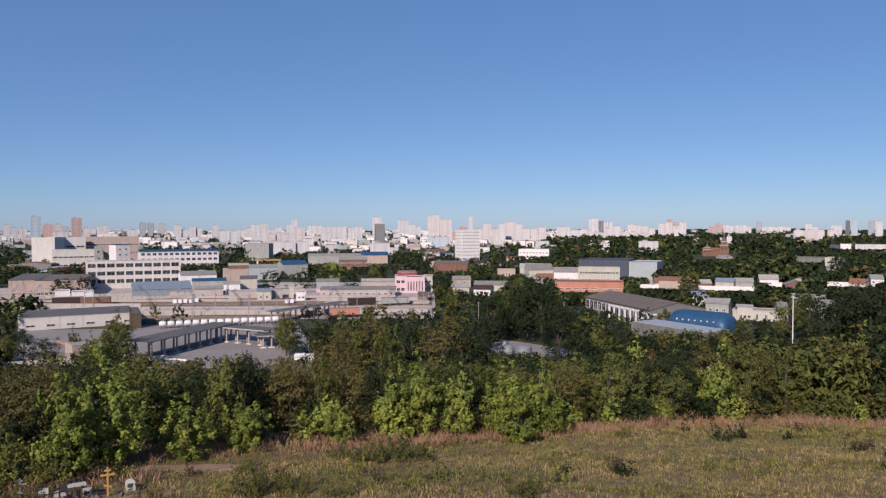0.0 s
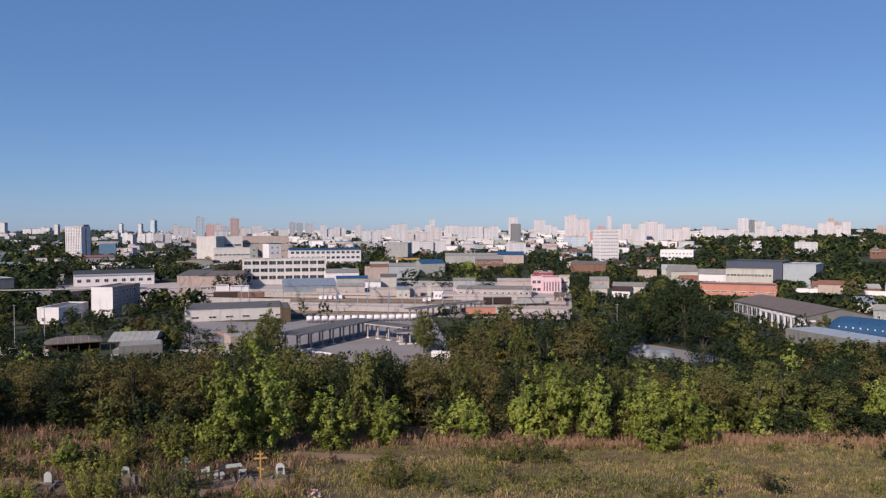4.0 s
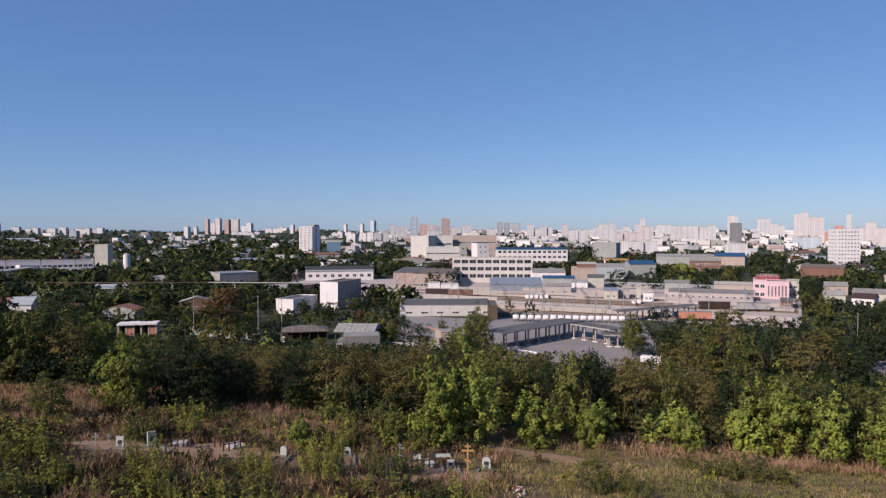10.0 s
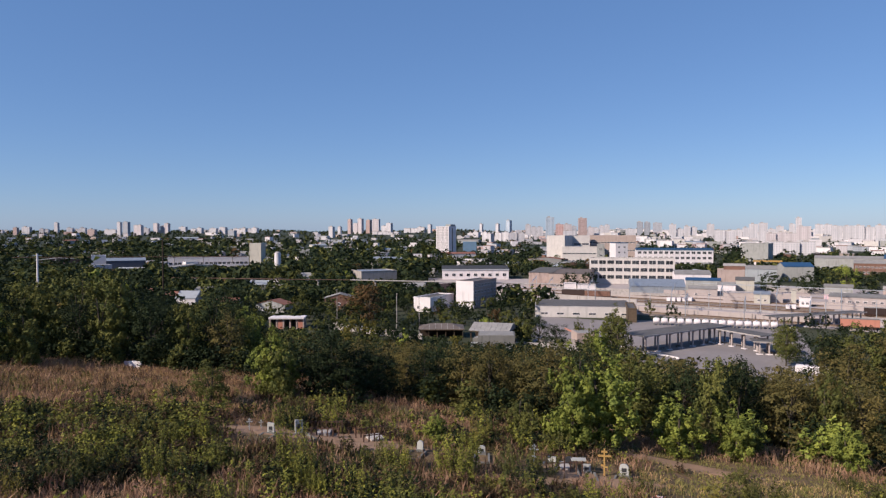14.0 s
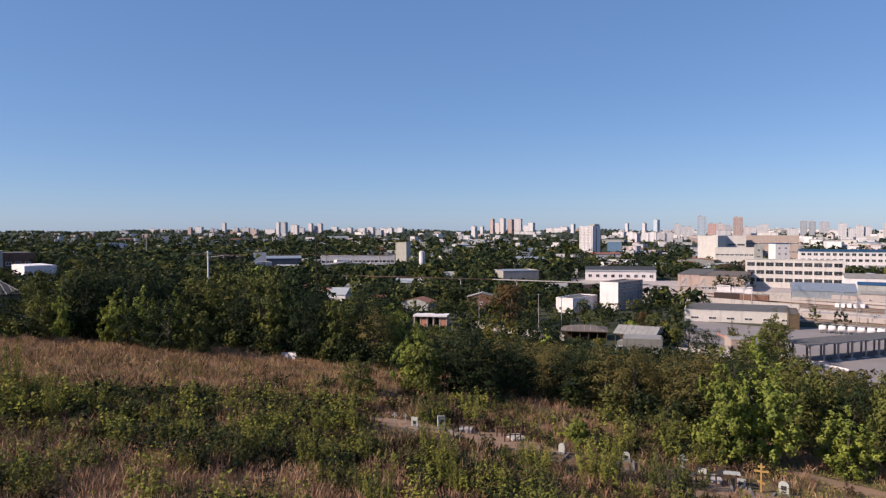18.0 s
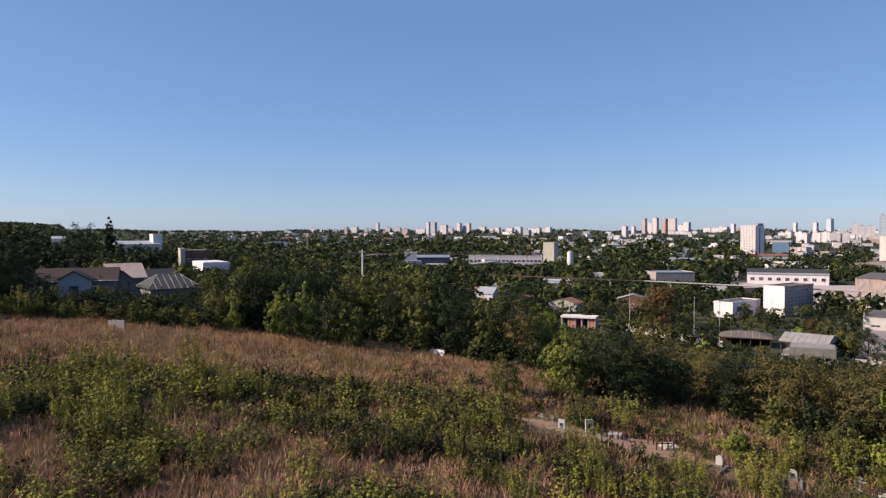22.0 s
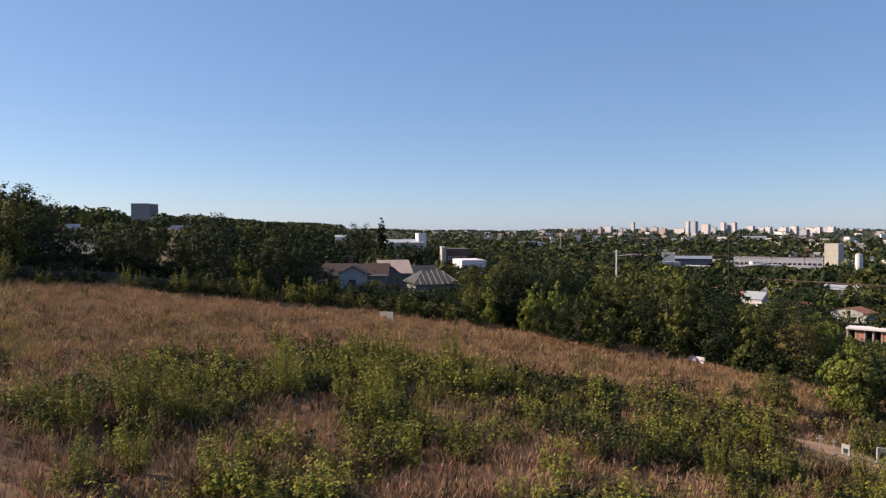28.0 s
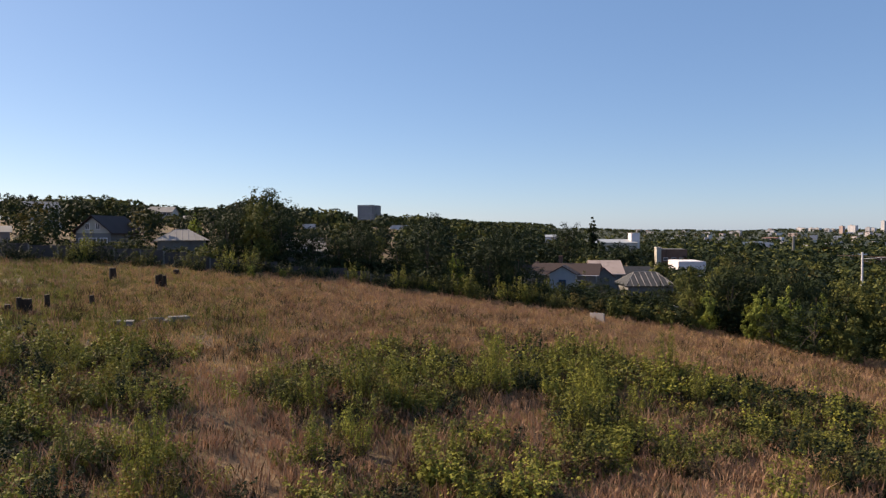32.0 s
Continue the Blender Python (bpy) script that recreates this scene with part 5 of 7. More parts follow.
# small houses of the valley
def inside(px, py, poly):
    odd = False
    for (ax, ay), (bx, by) in zip(poly, poly[1:] + poly[:1]):
        if (ay > py) != (by > py) and px < (bx - ax) * (py - ay) / (by - ay) + ax:
            odd = not odd
    return odd


def clear_of(x, y, margin=0.0):
    return all((x - a) ** 2 + (y - b) ** 2 > (r + margin) ** 2 for a, b, r in FOOT) and not any(inside(x, y, p) for p in YARDS)


def valley_houses():
    rng = np.random.default_rng(5)
    made = 0
    for _ in range(2400):
        if made >= 170:
            break
        az, d = rng.uniform(-34, 88), 300 * (1700 / 300) ** rng.uniform(0, 1)
        x, y = at(az, d)
        if not clear_of(x, y, 9) or y < 150 or (5 < az < 30 and d < 480):
            continue
        made += 1
        big = rng.random() < 0.12 and d > 500
        w, dep, h = (rng.uniform(22, 50), 13, rng.uniform(5, 9)) if big else (rng.uniform(9, 15), rng.uniform(8, 11), rng.uniform(3.2, 5.2))
        wall = [WHITE, CREAM, ROSE, GREYWALL, BRICK, SHADEDWALL][int(rng.integers(0, 6))]
        roof = [ASBESTOS, ASBESTOS, BROWNROOF, REDROOF, PALEBLUE, STEEL][int(rng.integers(0, 6))]
        word = {WHITE: "white", CREAM: "cream", ROSE: "rose", GREYWALL: "grey", BRICK: "brick", SHADEDWALL: "dark grey"}[wall]
        tone = {ASBESTOS: "grey slate", BROWNROOF: "brown", REDROOF: "red tiled", PALEBLUE: "pale blue", STEEL: "bright steel"}[roof]
        block("long_shed" if big else "house", f"small {word} house with a {tone} roof" if not big else f"long {word} shed with a {tone} roof", az, d, w, h, dep=dep, turn=float(rng.uniform(-40, 40)), wall=wall, roof=roof,
              gable=h * 0.45 if not big else 2.0, floors=1, bays=3 if d < 900 else 0, win=(1.2, 1.4), ridge_along=bool(rng.random() < 0.7), category="shed" if big else "house", group="valley houses", sight=False)


valley_houses()


# low far houses and works, small with distance
def far_town():
    rng = np.random.default_rng(31)
    meshes = []
    for k in range(8):
        w, dep, h = rng.uniform(12, 38), rng.uniform(10, 14), rng.uniform(4.5, 10)
        wall = [WHITE, FAR_WHITE, FAR_PINK, FAR_WHITE, FAR_GREY, ROSE, WHITE, FAR_BROWN][k]
        word = ["white", "white", "pinkish", "white", "grey", "rose", "white", "brown"][k]
        meshes.append((boxes("wall", [(-w / 2, 0, -2, w / 2, dep, h)], wall), boxes("roof", [(-w / 2 - 0.3, -0.3, h, w / 2 + 0.3, dep + 0.3, h + 0.5)], [ASBESTOS, CONCRETE, REDROOF, STEEL][k % 4]), word))
    made = 0
    for _ in range(4000):
        if made >= 290:
            break
        az, d = float(rng.uniform(-34, 84)), float(950 * (2900 / 950) ** rng.random())
        x, y = at(az, d)
        if not clear_of(x, y, 10) or (az > 36 and (d < 1500 or rng.random() < 0.7)) or (az < -14 and rng.random() < 0.6):
            continue
        made += 1
        wall, roof, word = meshes[int(rng.integers(0, 8))]
        ob = thing("town_house", x, y, gz(x, y), az + (-35 if az > 33 else float(rng.uniform(-25, 10))), f"far {word} low town building among trees", "building", "far town buildings")
        part("wall", wall, ob)
        part("roof", roof, ob)
        keep_clear(x, y, 14)


far_town()


def far_low_rows():
    """Low pale houses too many to count, packed between the far blocks."""
    rng = np.random.default_rng(77)
    rows, mats, made = [], [], 0
    for k in range(5000):
        if made >= 640:
            break
        az, d = (float(rng.uniform(-15, 35)), float(1250 * 2.1 ** rng.random())) if k % 3 else (float(rng.uniform(34, 80)), float(520 * 4.2 ** rng.random()))
        x, y = at(az, d)
        if not clear_of(x, y, 2) or (25 < az < 35 and d < 1700):
            continue
        made += 1
        w, dep, h, a = rng.uniform(8, 30 if az < 34 else 18), rng.uniform(9, 13), rng.uniform(5, 12.5 if az < 34 else 9), radians(az + rng.uniform(-20, 20))
        z = gz(x, y)
        c, sn = math.cos(a), math.sin(a)
        b = np.array([(x + u * c - v * sn, y + u * sn + v * c, z + q) for q in (-2, h) for u, v in ((-w / 2, 0), (w / 2, 0), (w / 2, dep), (-w / 2, dep))])
        k = int(rng.choice(4, p=[0.46, 0.24, 0.18, 0.12]))
        for f in CUBE_F:
            rows.append(b[list(f)])
            mats.append(4 + k % 2 if f == (4, 5, 6, 7) else k)
    ob = new("far_low_houses", quads_mesh("far_low_houses", np.array(rows), [WHITE, BEIGE, FAR_PINK, GREYWALL, ASBESTOS, CONCRETE], mats))
    tagged(ob, "crowded pale low houses between far apartment blocks", "houses", kind="stuff")


far_low_rows()


# long thin walls, fences and low stores that line the railway land
for a, b, w, h, m, words in (((25.77, 385.0), (16.22, 365.6), 0.25, 1.6, PLATFORM, "low pale slab fence by the sidings"), ((19.32, 453.9), (10.15, 446.3), 0.3, 2.2, CONCRETE, "grey slab fence behind the stores"),
                             ((10.15, 361.6), (0.88, 360.6), 0.3, 1.5, PLATFORM, "low pale wall by the far tracks"), ((29.36, 428.1), (21.14, 412.4), 0.3, 1.8, CONCRETE, "grey slab fence by the kiosks"),
                             ((10.15, 410.3), (0.88, 417.5), 0.3, 2.4, PINKISH, "faded pink wall below the works"), ((24.70, 223.0), (20.00, 205.2), 0.3, 0.5, WHITE, "white painted kerb of the bus yard"),
                             ((28.71, 258.0), (26.92, 234.7), 0.3, 0.5, SALMON, "red painted kerb by a yard shed"), ((30.80, 224.9), (24.31, 223.3), 0.3, 1.6, CONCRETE, "grey concrete yard wall below trees")):
    strip("yard_wall", words, a, b, w, 0, h, m, "wall")


def ribbed_wall(a, b, h):
    """A retaining wall of slabs between ribs."""
    (x0, y0), (x1, y1) = at(*a), at(*b)
    length, rz = math.hypot(x1 - x0, y1 - y0), math.degrees(math.atan2(y1 - y0, x1 - x0))
    ob = thing("retaining_wall", x0, y0, 0, rz, "pale ribbed concrete retaining wall along the tracks", "wall")
    n = int(length / 4)
    slab, rib = boxes("slab", [(0.25, 0, 0, length / n - 0.05, 0.25, h)], PLATFORM), boxes("rib", [(-0.05, -0.18, 0, 0.25, 0.3, h + 0.15)], CONCRETE)
    for i in range(n):
        part("slab", slab, ob, pose(i * length / n, 0, 0))
        part("rib", rib, ob, pose(i * length / n, 0, 0))


ribbed_wall((23.05, 317.7), (10.16, 299.8), 2.2)
for words, wl, rf, (za, zd, zw, zh) in (("low pale store under a grey roof", PLATFORM, ASBESTOS, (18.30, 395, 14.2, 4.5)), ("low white store by the sidings", WHITE, ASBESTOS, (16.63, 420, 9.2, 5.0)), ("low store with a blue sheet roof", GREYWALL, BLUEROOF, (18.29, 435, 18.8, 6.2)),
                                       ("brick store with white doors", BRICK, CONCRETE, (16.10, 475, 12.3, 12.9)), ("low grey lean-to by the works", GREYWALL, ASBESTOS, (9.26, 430, 13.4, 4.9)), ("pinkish flat store by the sidings", ROSE, CONCRETE, (5.20, 425, 20.2, 5.0)),
                                       ("pale site hut by the rails", CREAM, STEEL, (14.19, 372, 7.0, 4.5)), ("dark signal hut by the rails", BRICK, TARROOF, (1.63, 352, 4.8, 3.4))):
    block("yard_store", words, za, zd, zw, zh, dep=9, wall=wl, roof=rf, gable=1.2, floors=1, bays=max(2, int(zw / 5)), win=(1.3, 1.2), sight=False)
chx, chy = at(72.57, 900)
chimney = thing("factory_chimney", chx, chy, gz(chx, chy), 0, "tall thin brick factory chimney", "chimney")
part("shaft", tube("shaft", (0, 0, -2), (0, 0, 27), 1.7, 1.1, DARKCON, 12), chimney)
part("cap", tube("cap", (0, 0, 27), (0, 0, 28), 1.5, 1.5, CONCRETE, 12), chimney)


def gantry(a, b, h=7.6):
    """A light steel portal over the tracks."""
    (x0, y0), (x1, y1) = at(*a), at(*b)
    length = math.hypot(x1 - x0, y1 - y0)
    ob = thing("track_gantry", x0, y0, 0.05, math.degrees(math.atan2(y1 - y0, x1 - x0)), "slim grey steel portal over the tracks", "gantry", "track gantries")
    for x in (0, length):
        part("mast", tube("mast", (x, 0, 0), (x, 0, h), 0.16, 0.13, STEEL, 6), ob)
    part("beam", boxes("beam", [(0, -0.1, h - 0.15, length, 0.1, h), (0, -0.1, h - 0.9, length, 0.1, h - 0.8)], STEEL), ob)


for a, b in (((30.06, 369.8), (29.64, 429.3)), ((26.88, 358.4), (26.50, 416.5)), ((23.70, 348.8), (23.38, 408.9)), ((20.56, 340.8), (20.30, 399.8)), ((17.07, 335.8), (16.89, 394.7)),
             ((13.23, 329.4), (13.14, 387.3)), ((9.05, 324.3), (9.08, 381.4)), ((4.30, 323.1), (4.48, 377.2)), ((31.41, 375.2), (30.93, 435.3)), ((11.05, 293.0), (11.00, 317.4)),
             ((15.39, 298.6), (15.30, 323.4)), ((19.55, 305.9), (19.38, 331.1))):
    gantry(a, b)


# contact wires over the tracks and power lines down to the gardens
def wire(a, za, b, zb, label, sag=0.5, r=0.02):
    (x0, y0), (x1, y1) = at(*a), at(*b)
    pts = [(x0 + (x1 - x0) * t, y0 + (y1 - y0) * t, za + (zb - za) * t - sag * 4 * t * (1 - t)) for t in [i / 8 for i in range(9)]]
    geo = joined([tube_geo(p, q, r, r, 4, False) for p, q in zip(pts, pts[1:])])
    tagged(new("wire", mesh_from("wire", *geo, GRANITE)), label, "wire", "overhead wires")


wire((29.48, 359.9), 7.0, (14.27, 321.8), 7.0, "thin dark contact wire above the tracks", 0.3, 0.03)
wire((14.27, 321.8), 7.0, (1.57, 310.9), 7.0, "thin dark contact wire above the tracks", 0.3, 0.03)
wire((29.47, 395.8), 7.5, (14.26, 353.7), 7.5, "thin dark contact wire above the far tracks", 0.3, 0.03)
wire((14.26, 353.7), 7.5, (1.56, 341.6), 7.5, "thin dark contact wire above the far tracks", 0.3, 0.03)

# ---- trees ----
def spray(rng, centres, radii, n, size, flat=0.5, droop=0.0):
    """Leaves as small bent diamonds on clumps."""
    k = rng.integers(0, len(centres), n)
    p = rng.normal(size=(n, 3))
    p /= np.linalg.norm(p, axis=1, keepdims=True)
    rad = rng.uniform(0.35, 1.0, n) ** 0.5
    p[:, 2] = np.where(p[:, 2] < -0.3, p[:, 2] * 0.5, p[:, 2] * 0.9)
    pos = centres[k] + p * (radii[k] * rad)[:, None]
    nrm = 1.25 * p + rng.normal(scale=0.4, size=(n, 3)) + np.array([0, 0, flat * 0.6])
    nrm /= np.linalg.norm(nrm, axis=1, keepdims=True)
    side = np.cross(nrm, rng.normal(size=(n, 3)))
    side /= np.linalg.norm(side, axis=1, keepdims=True)
    up = np.cross(nrm, side)
    s = size * rng.uniform(0.6, 1.4, n)[:, None]
    a = pos + side * s
    b = pos + up * s * 0.55 - nrm * s * 0.15
    c = pos - side * s
    d = pos - up * s * 0.55 - nrm * s * 0.15
    return np.stack([a, b, c, d], 1)


def leaf_tris(rng, pos, nrm, size):
    """One small three-cornered leaf at each place, lying across its normal."""
    n = len(pos)
    nrm = nrm / np.linalg.norm(nrm, axis=1, keepdims=True)
    side = np.cross(nrm, rng.normal(size=(n, 3)))
    side /= np.linalg.norm(side, axis=1, keepdims=True)
    up = np.cross(nrm, side)
    s = (size * rng.uniform(0.55, 1.45, n))[:, None]
    return np.stack([pos + side * s * 0.62, pos - side * s * 0.62, pos + up * s * 1.35], 1)


def crown_clumps(rng, style, height, spread, clumps, trunk_part):
    """Centres, radii and flatness of the leaf clumps of a crown: upright plumes, layered sprays or a round head."""
    if style == "plume":
        stems = 7
        ang = np.arange(stems) * 2.4 + rng.uniform(0, 6)
        out = spread * 0.62 * np.sqrt(np.arange(stems) / (stems - 1))
        top = height * (1 - 0.5 * out / spread) * rng.uniform(0.86, 1.0, stems)
        k, t = rng.integers(0, stems, clumps), rng.uniform(0.03, 0.97, clumps)
        wide = spread * (0.12 + 0.4 * np.minimum(1, t * 5) * (1 - t) ** 0.75)
        a, r = rng.uniform(0, 2 * np.pi, clumps), wide * np.sqrt(rng.random(clumps))
        ax = out[k] * (0.55 + 0.45 * t)
        cen = np.stack([np.cos(ang[k]) * ax + np.cos(a) * r, np.sin(ang[k]) * ax + np.sin(a) * r, top[k] * t + 0.25 * r], 1)
        return cen, spread * rng.uniform(0.08, 0.17, clumps) * (1.15 - 0.5 * t), np.full(clumps, 1.25)
    c = rng.normal(size=(clumps, 3))
    c /= np.linalg.norm(c, axis=1, keepdims=True)
    lop = 1 + 0.16 * np.sin(np.arctan2(c[:, 1], c[:, 0]) * 2 + rng.uniform(0, 6)) + 0.1 * np.sin(np.arctan2(c[:, 1], c[:, 0]) * 5 + rng.uniform(0, 6))
    c *= (rng.uniform(0.25, 1.0, clumps) ** 0.45 * lop)[:, None]
    base = height * trunk_part
    z = base + (height - base) * (0.5 + 0.5 * c[:, 2])
    z = np.where(c[:, 2] < 0, base + (z - base) * 0.9, z)
    full = 1 + 0.3 * np.maximum(-c[:, 2], 0)
    cen = np.stack([c[:, 0] * spread * 0.86 * full, c[:, 1] * spread * 0.86 * full, z], 1)
    if style == "layer":
        return cen, spread * rng.uniform(0.13, 0.27, clumps), np.full(clumps, 0.5)
    return cen, spread * rng.uniform(0.12, 0.24, clumps), np.full(clumps, 0.85)


def tree_meshes(seed, height, spread, leaves, size, leaf, clumps=110, trunk_part=0.28, style="round"):
    rng = np.random.default_rng(seed)
    th = height * trunk_part
    cen, rad, flat = crown_clumps(rng, style, height, spread, clumps, trunk_part)
    cen[:, 2] = np.maximum(cen[:, 2], 0.35)
    k = rng.choice(clumps, leaves, p=rad ** 2 / (rad ** 2).sum())
    p = rng.normal(size=(leaves, 3))
    p *= (np.minimum(np.linalg.norm(p, axis=1), 2.1) / np.linalg.norm(p, axis=1))[:, None]
    pos = cen[k] + p * (rad[k] * 0.5)[:, None] * np.stack([np.ones(leaves), np.ones(leaves), flat[k]], 1)
    outward = pos - np.array([0, 0, height * 0.45])
    outward /= np.linalg.norm(outward, axis=1, keepdims=True)
    nrm = 0.7 * outward + 0.75 * p + rng.normal(scale=0.4, size=(leaves, 3)) + np.array([0, 0, 0.3])
    leaf_faces = leaf_tris(rng, pos, nrm, size)
    leaf_faces[:, :, 2] *= height / np.quantile(leaf_faces[:, :, 2], 0.995)
    crown = tris_mesh("crown", leaf_faces, leaf)
    geo = []
    lean = rng.normal(scale=0.05 * height, size=2)
    pts = [(0, 0, -0.5), (lean[0] * 0.4, lean[1] * 0.4, th), (lean[0], lean[1], height * 0.62), (lean[0] * 1.2, lean[1] * 1.2, height * 0.85)]
    r = 0.022 * height
    for p0, q0, r0, r1 in zip(pts, pts[1:], (r * 1.3, r * 0.9, r * 0.55), (r * 0.9, r * 0.55, r * 0.15)):
        geo.append(tube_geo(p0, q0, r0, r1, 7, False))
    for i in rng.permutation(clumps)[:9]:
        f = rng.uniform(0.2, 0.8)
        b = Vector(pts[1]).lerp(Vector(pts[2]), f)
        mid = b.lerp(Vector(cen[i]), 0.55) + Vector((0, 0, 0.04 * height))
        geo += [tube_geo(b, mid, r * 0.42, r * 0.25, 5, False), tube_geo(mid, cen[i], r * 0.25, r * 0.06, 5, False)]
    tv, tf = joined(geo)
    trunk = mesh_from("trunk", tv, tf, BARK, True)
    return trunk, crown, leaf_faces, np.array(tv)[np.array(tf)]


STOCK = {}


def stock(kind, variants):
    """Master meshes: kind -> list of (trunk, crown) of unit-ish size."""
    STOCK[kind] = variants


stock("light", [tree_meshes(11 + i, 8, 3.1, 5600, 0.16, LEAF_LIGHT, 130, 0.04, "plume") for i in range(3)])
stock("mid", [tree_meshes(21 + i, 8, 3.0, 4000, 0.158, LEAF_MID, 130, 0.05, "plume" if i else "round") for i in range(3)])
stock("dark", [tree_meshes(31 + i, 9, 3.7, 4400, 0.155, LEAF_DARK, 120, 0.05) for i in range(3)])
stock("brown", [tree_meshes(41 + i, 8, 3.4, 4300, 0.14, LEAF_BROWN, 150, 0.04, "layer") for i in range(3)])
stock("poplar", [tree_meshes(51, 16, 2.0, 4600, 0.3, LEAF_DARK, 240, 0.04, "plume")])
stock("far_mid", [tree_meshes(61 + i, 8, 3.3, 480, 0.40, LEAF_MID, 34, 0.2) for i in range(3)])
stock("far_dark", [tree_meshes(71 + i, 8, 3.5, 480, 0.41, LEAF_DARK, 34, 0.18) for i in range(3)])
stock("far_rust", [tree_meshes(81, 8, 3.6, 1700, 0.2, LEAF_RUST, 70, 0.12)])
stock("far_yellow", [tree_meshes(91, 6, 2.4, 1300, 0.17, LEAF_YELLOW, 50, 0.1)])
stock("far_light", [tree_meshes(95, 7, 3.0, 1300, 0.19, LEAF_LIGHT, 50, 0.1)])
TREE_WORDS = {"light": "bright yellow-green young maple on the slope", "mid": "mid-green bushy tree in full leaf", "dark": "dense dark green broad tree", "brown": "dull olive-brown locust tree of a thicket",
              "poplar": "tall narrow dark poplar tree", "far_mid": "green garden tree in the valley", "far_dark": "dark green tree in the valley", "far_rust": "rust-brown drying tree in the valley",
              "far_yellow": "small yellowing tree by the yards", "far_light": "light green tree in the valley"}
trng = np.random.default_rng(7)


SINGLE = [0]          # trees built one by one so far
CROWD = {}            # leaves and trunks of the trees past that, by material


def tree(kind, x, y, scale=1.0, tall=1.0, crowd=False):
    trunk, crown, lq, tq = STOCK[kind][int(trng.integers(0, len(STOCK[kind])))]
    turn = float(trng.uniform(0, 360))
    if SINGLE[0] < 290 and not crowd:
        SINGLE[0] += 1
        ob = thing("tree", x, y, gz(x, y), turn, TREE_WORDS[kind], "tree", kind.replace("far_", "") + " trees")
        ob.scale = (scale, scale, scale * tall)
        part("trunk", trunk, ob)
        part("crown", crown, ob)
        return
    c, s = math.cos(radians(turn)), math.sin(radians(turn))
    m = np.array([[c, -s, 0], [s, c, 0], [0, 0, tall]]) * scale
    if len(lq) > 2000:
        far = math.hypot(x, y)
        skip, grow = (10, 2.95) if scale < 0.5 or far > 130 else (6, 2.25) if far < 106 else (9, 2.75)
        mid = lq[::skip].mean(1, keepdims=True)
        lq = mid + (lq[::skip] - mid) * grow
    for key, q in ((crown.materials[0].name, lq), (BARK.name, tq[:4])):
        CROWD.setdefault(key, []).append(q @ m.T + np.array([x, y, gz(x, y)]))


def tree_at(kind, az, d, h, wide=1.0, crowd=False):
    x, y = at(az, d)
    base = {"poplar": 16, "dark": 9, "far_yellow": 6, "far_light": 7}.get(kind, 8)
    s = h / base
    return tree(kind, x, y, s * wide, 1 / wide, crowd)


# bright trees along the field's lower edge
for k, a in (("light", (25.56, 55.3, 7.9)), ("light", (28.13, 54.1, 6.9)), ("light", (20.08, 56.8, 5.0)), ("light", (15.91, 58.0, 4.3)), ("light", (8.44, 60.5, 3.5)), ("light", (2.05, 65.4, 7.7)),
             ("light", (4.34, 64.8, 5.5)), ("light", (-1.17, 65.4, 6.1)), ("light", (-5.1, 66.0, 6.9)), ("light", (-7.7, 66.3, 6.6)), ("light", (-6.2, 63.6, 4.6)), ("light", (-9.14, 67.9, 3.5)), ("mid", (31.60, 54.1, 2.8)), ("light", (-21.09, 83.9, 6.4)),
             ("light", (-24.03, 103.1, 6.5)), ("mid", (-28.81, 162.8, 12.9)), ("light", (-30.88, 167.9, 13.9)), ("mid", (-18.03, 80.5, 5.9)), ("mid", (32.32, 56.5, 3.2)), ("mid", (35.02, 52.6, 2.3)),
             ("light", (38.98, 51.1, 2.4)), ("mid", (51.41, 65.5, 4.5)), ("light", (52.32, 67.1, 6.2)), ("mid", (56.75, 63.2, 3.6)), ("light", (51.70, 68.3, 4.9))):
    tree_at(k, *a, 1.12 if a[2] > 5.2 else 1.4)

# dark round trees between the graves and the works
for a in ((47.3, 67.6, 6.6), (49.2, 69.2, 6.1), (45.4, 69.0, 6.0), (43.6, 69.8, 5.3), (48.3, 66.4, 4.2), (46.2, 66.6, 4.0)):
    tree_at("dark", *a, 1.15)

# single trees that stand out
tree_at("dark", 112.95, 113.0, 11.0, 1.05)
tree_at("dark", 114.23, 116.0, 8.4, 0.9)
tree_at("dark", 111.43, 118.0, 9.3, 0.8)
tree_at("dark", 99.53, 118.0, 12.5, 0.9)
tree_at("poplar", 86.95, 250.0, 17.9, 1.3)
tree_at("dark", 88.97, 200.0, 15.3, 0.8)
tree_at("dark", 55.36, 128.0, 11.8, 1.15)
tree_at("mid", 56.73, 126.0, 8.2, 1.0)
tree_at("light", 114.03, 92.0, 1.8, 1.2)
tree_at("light", 111.66, 93.0, 1.5, 1.2)
tree_at("light", 117.57, 104.0, 3.2, 1.1)
tree_at("light", 97.93, 104.0, 5.7, 0.8)
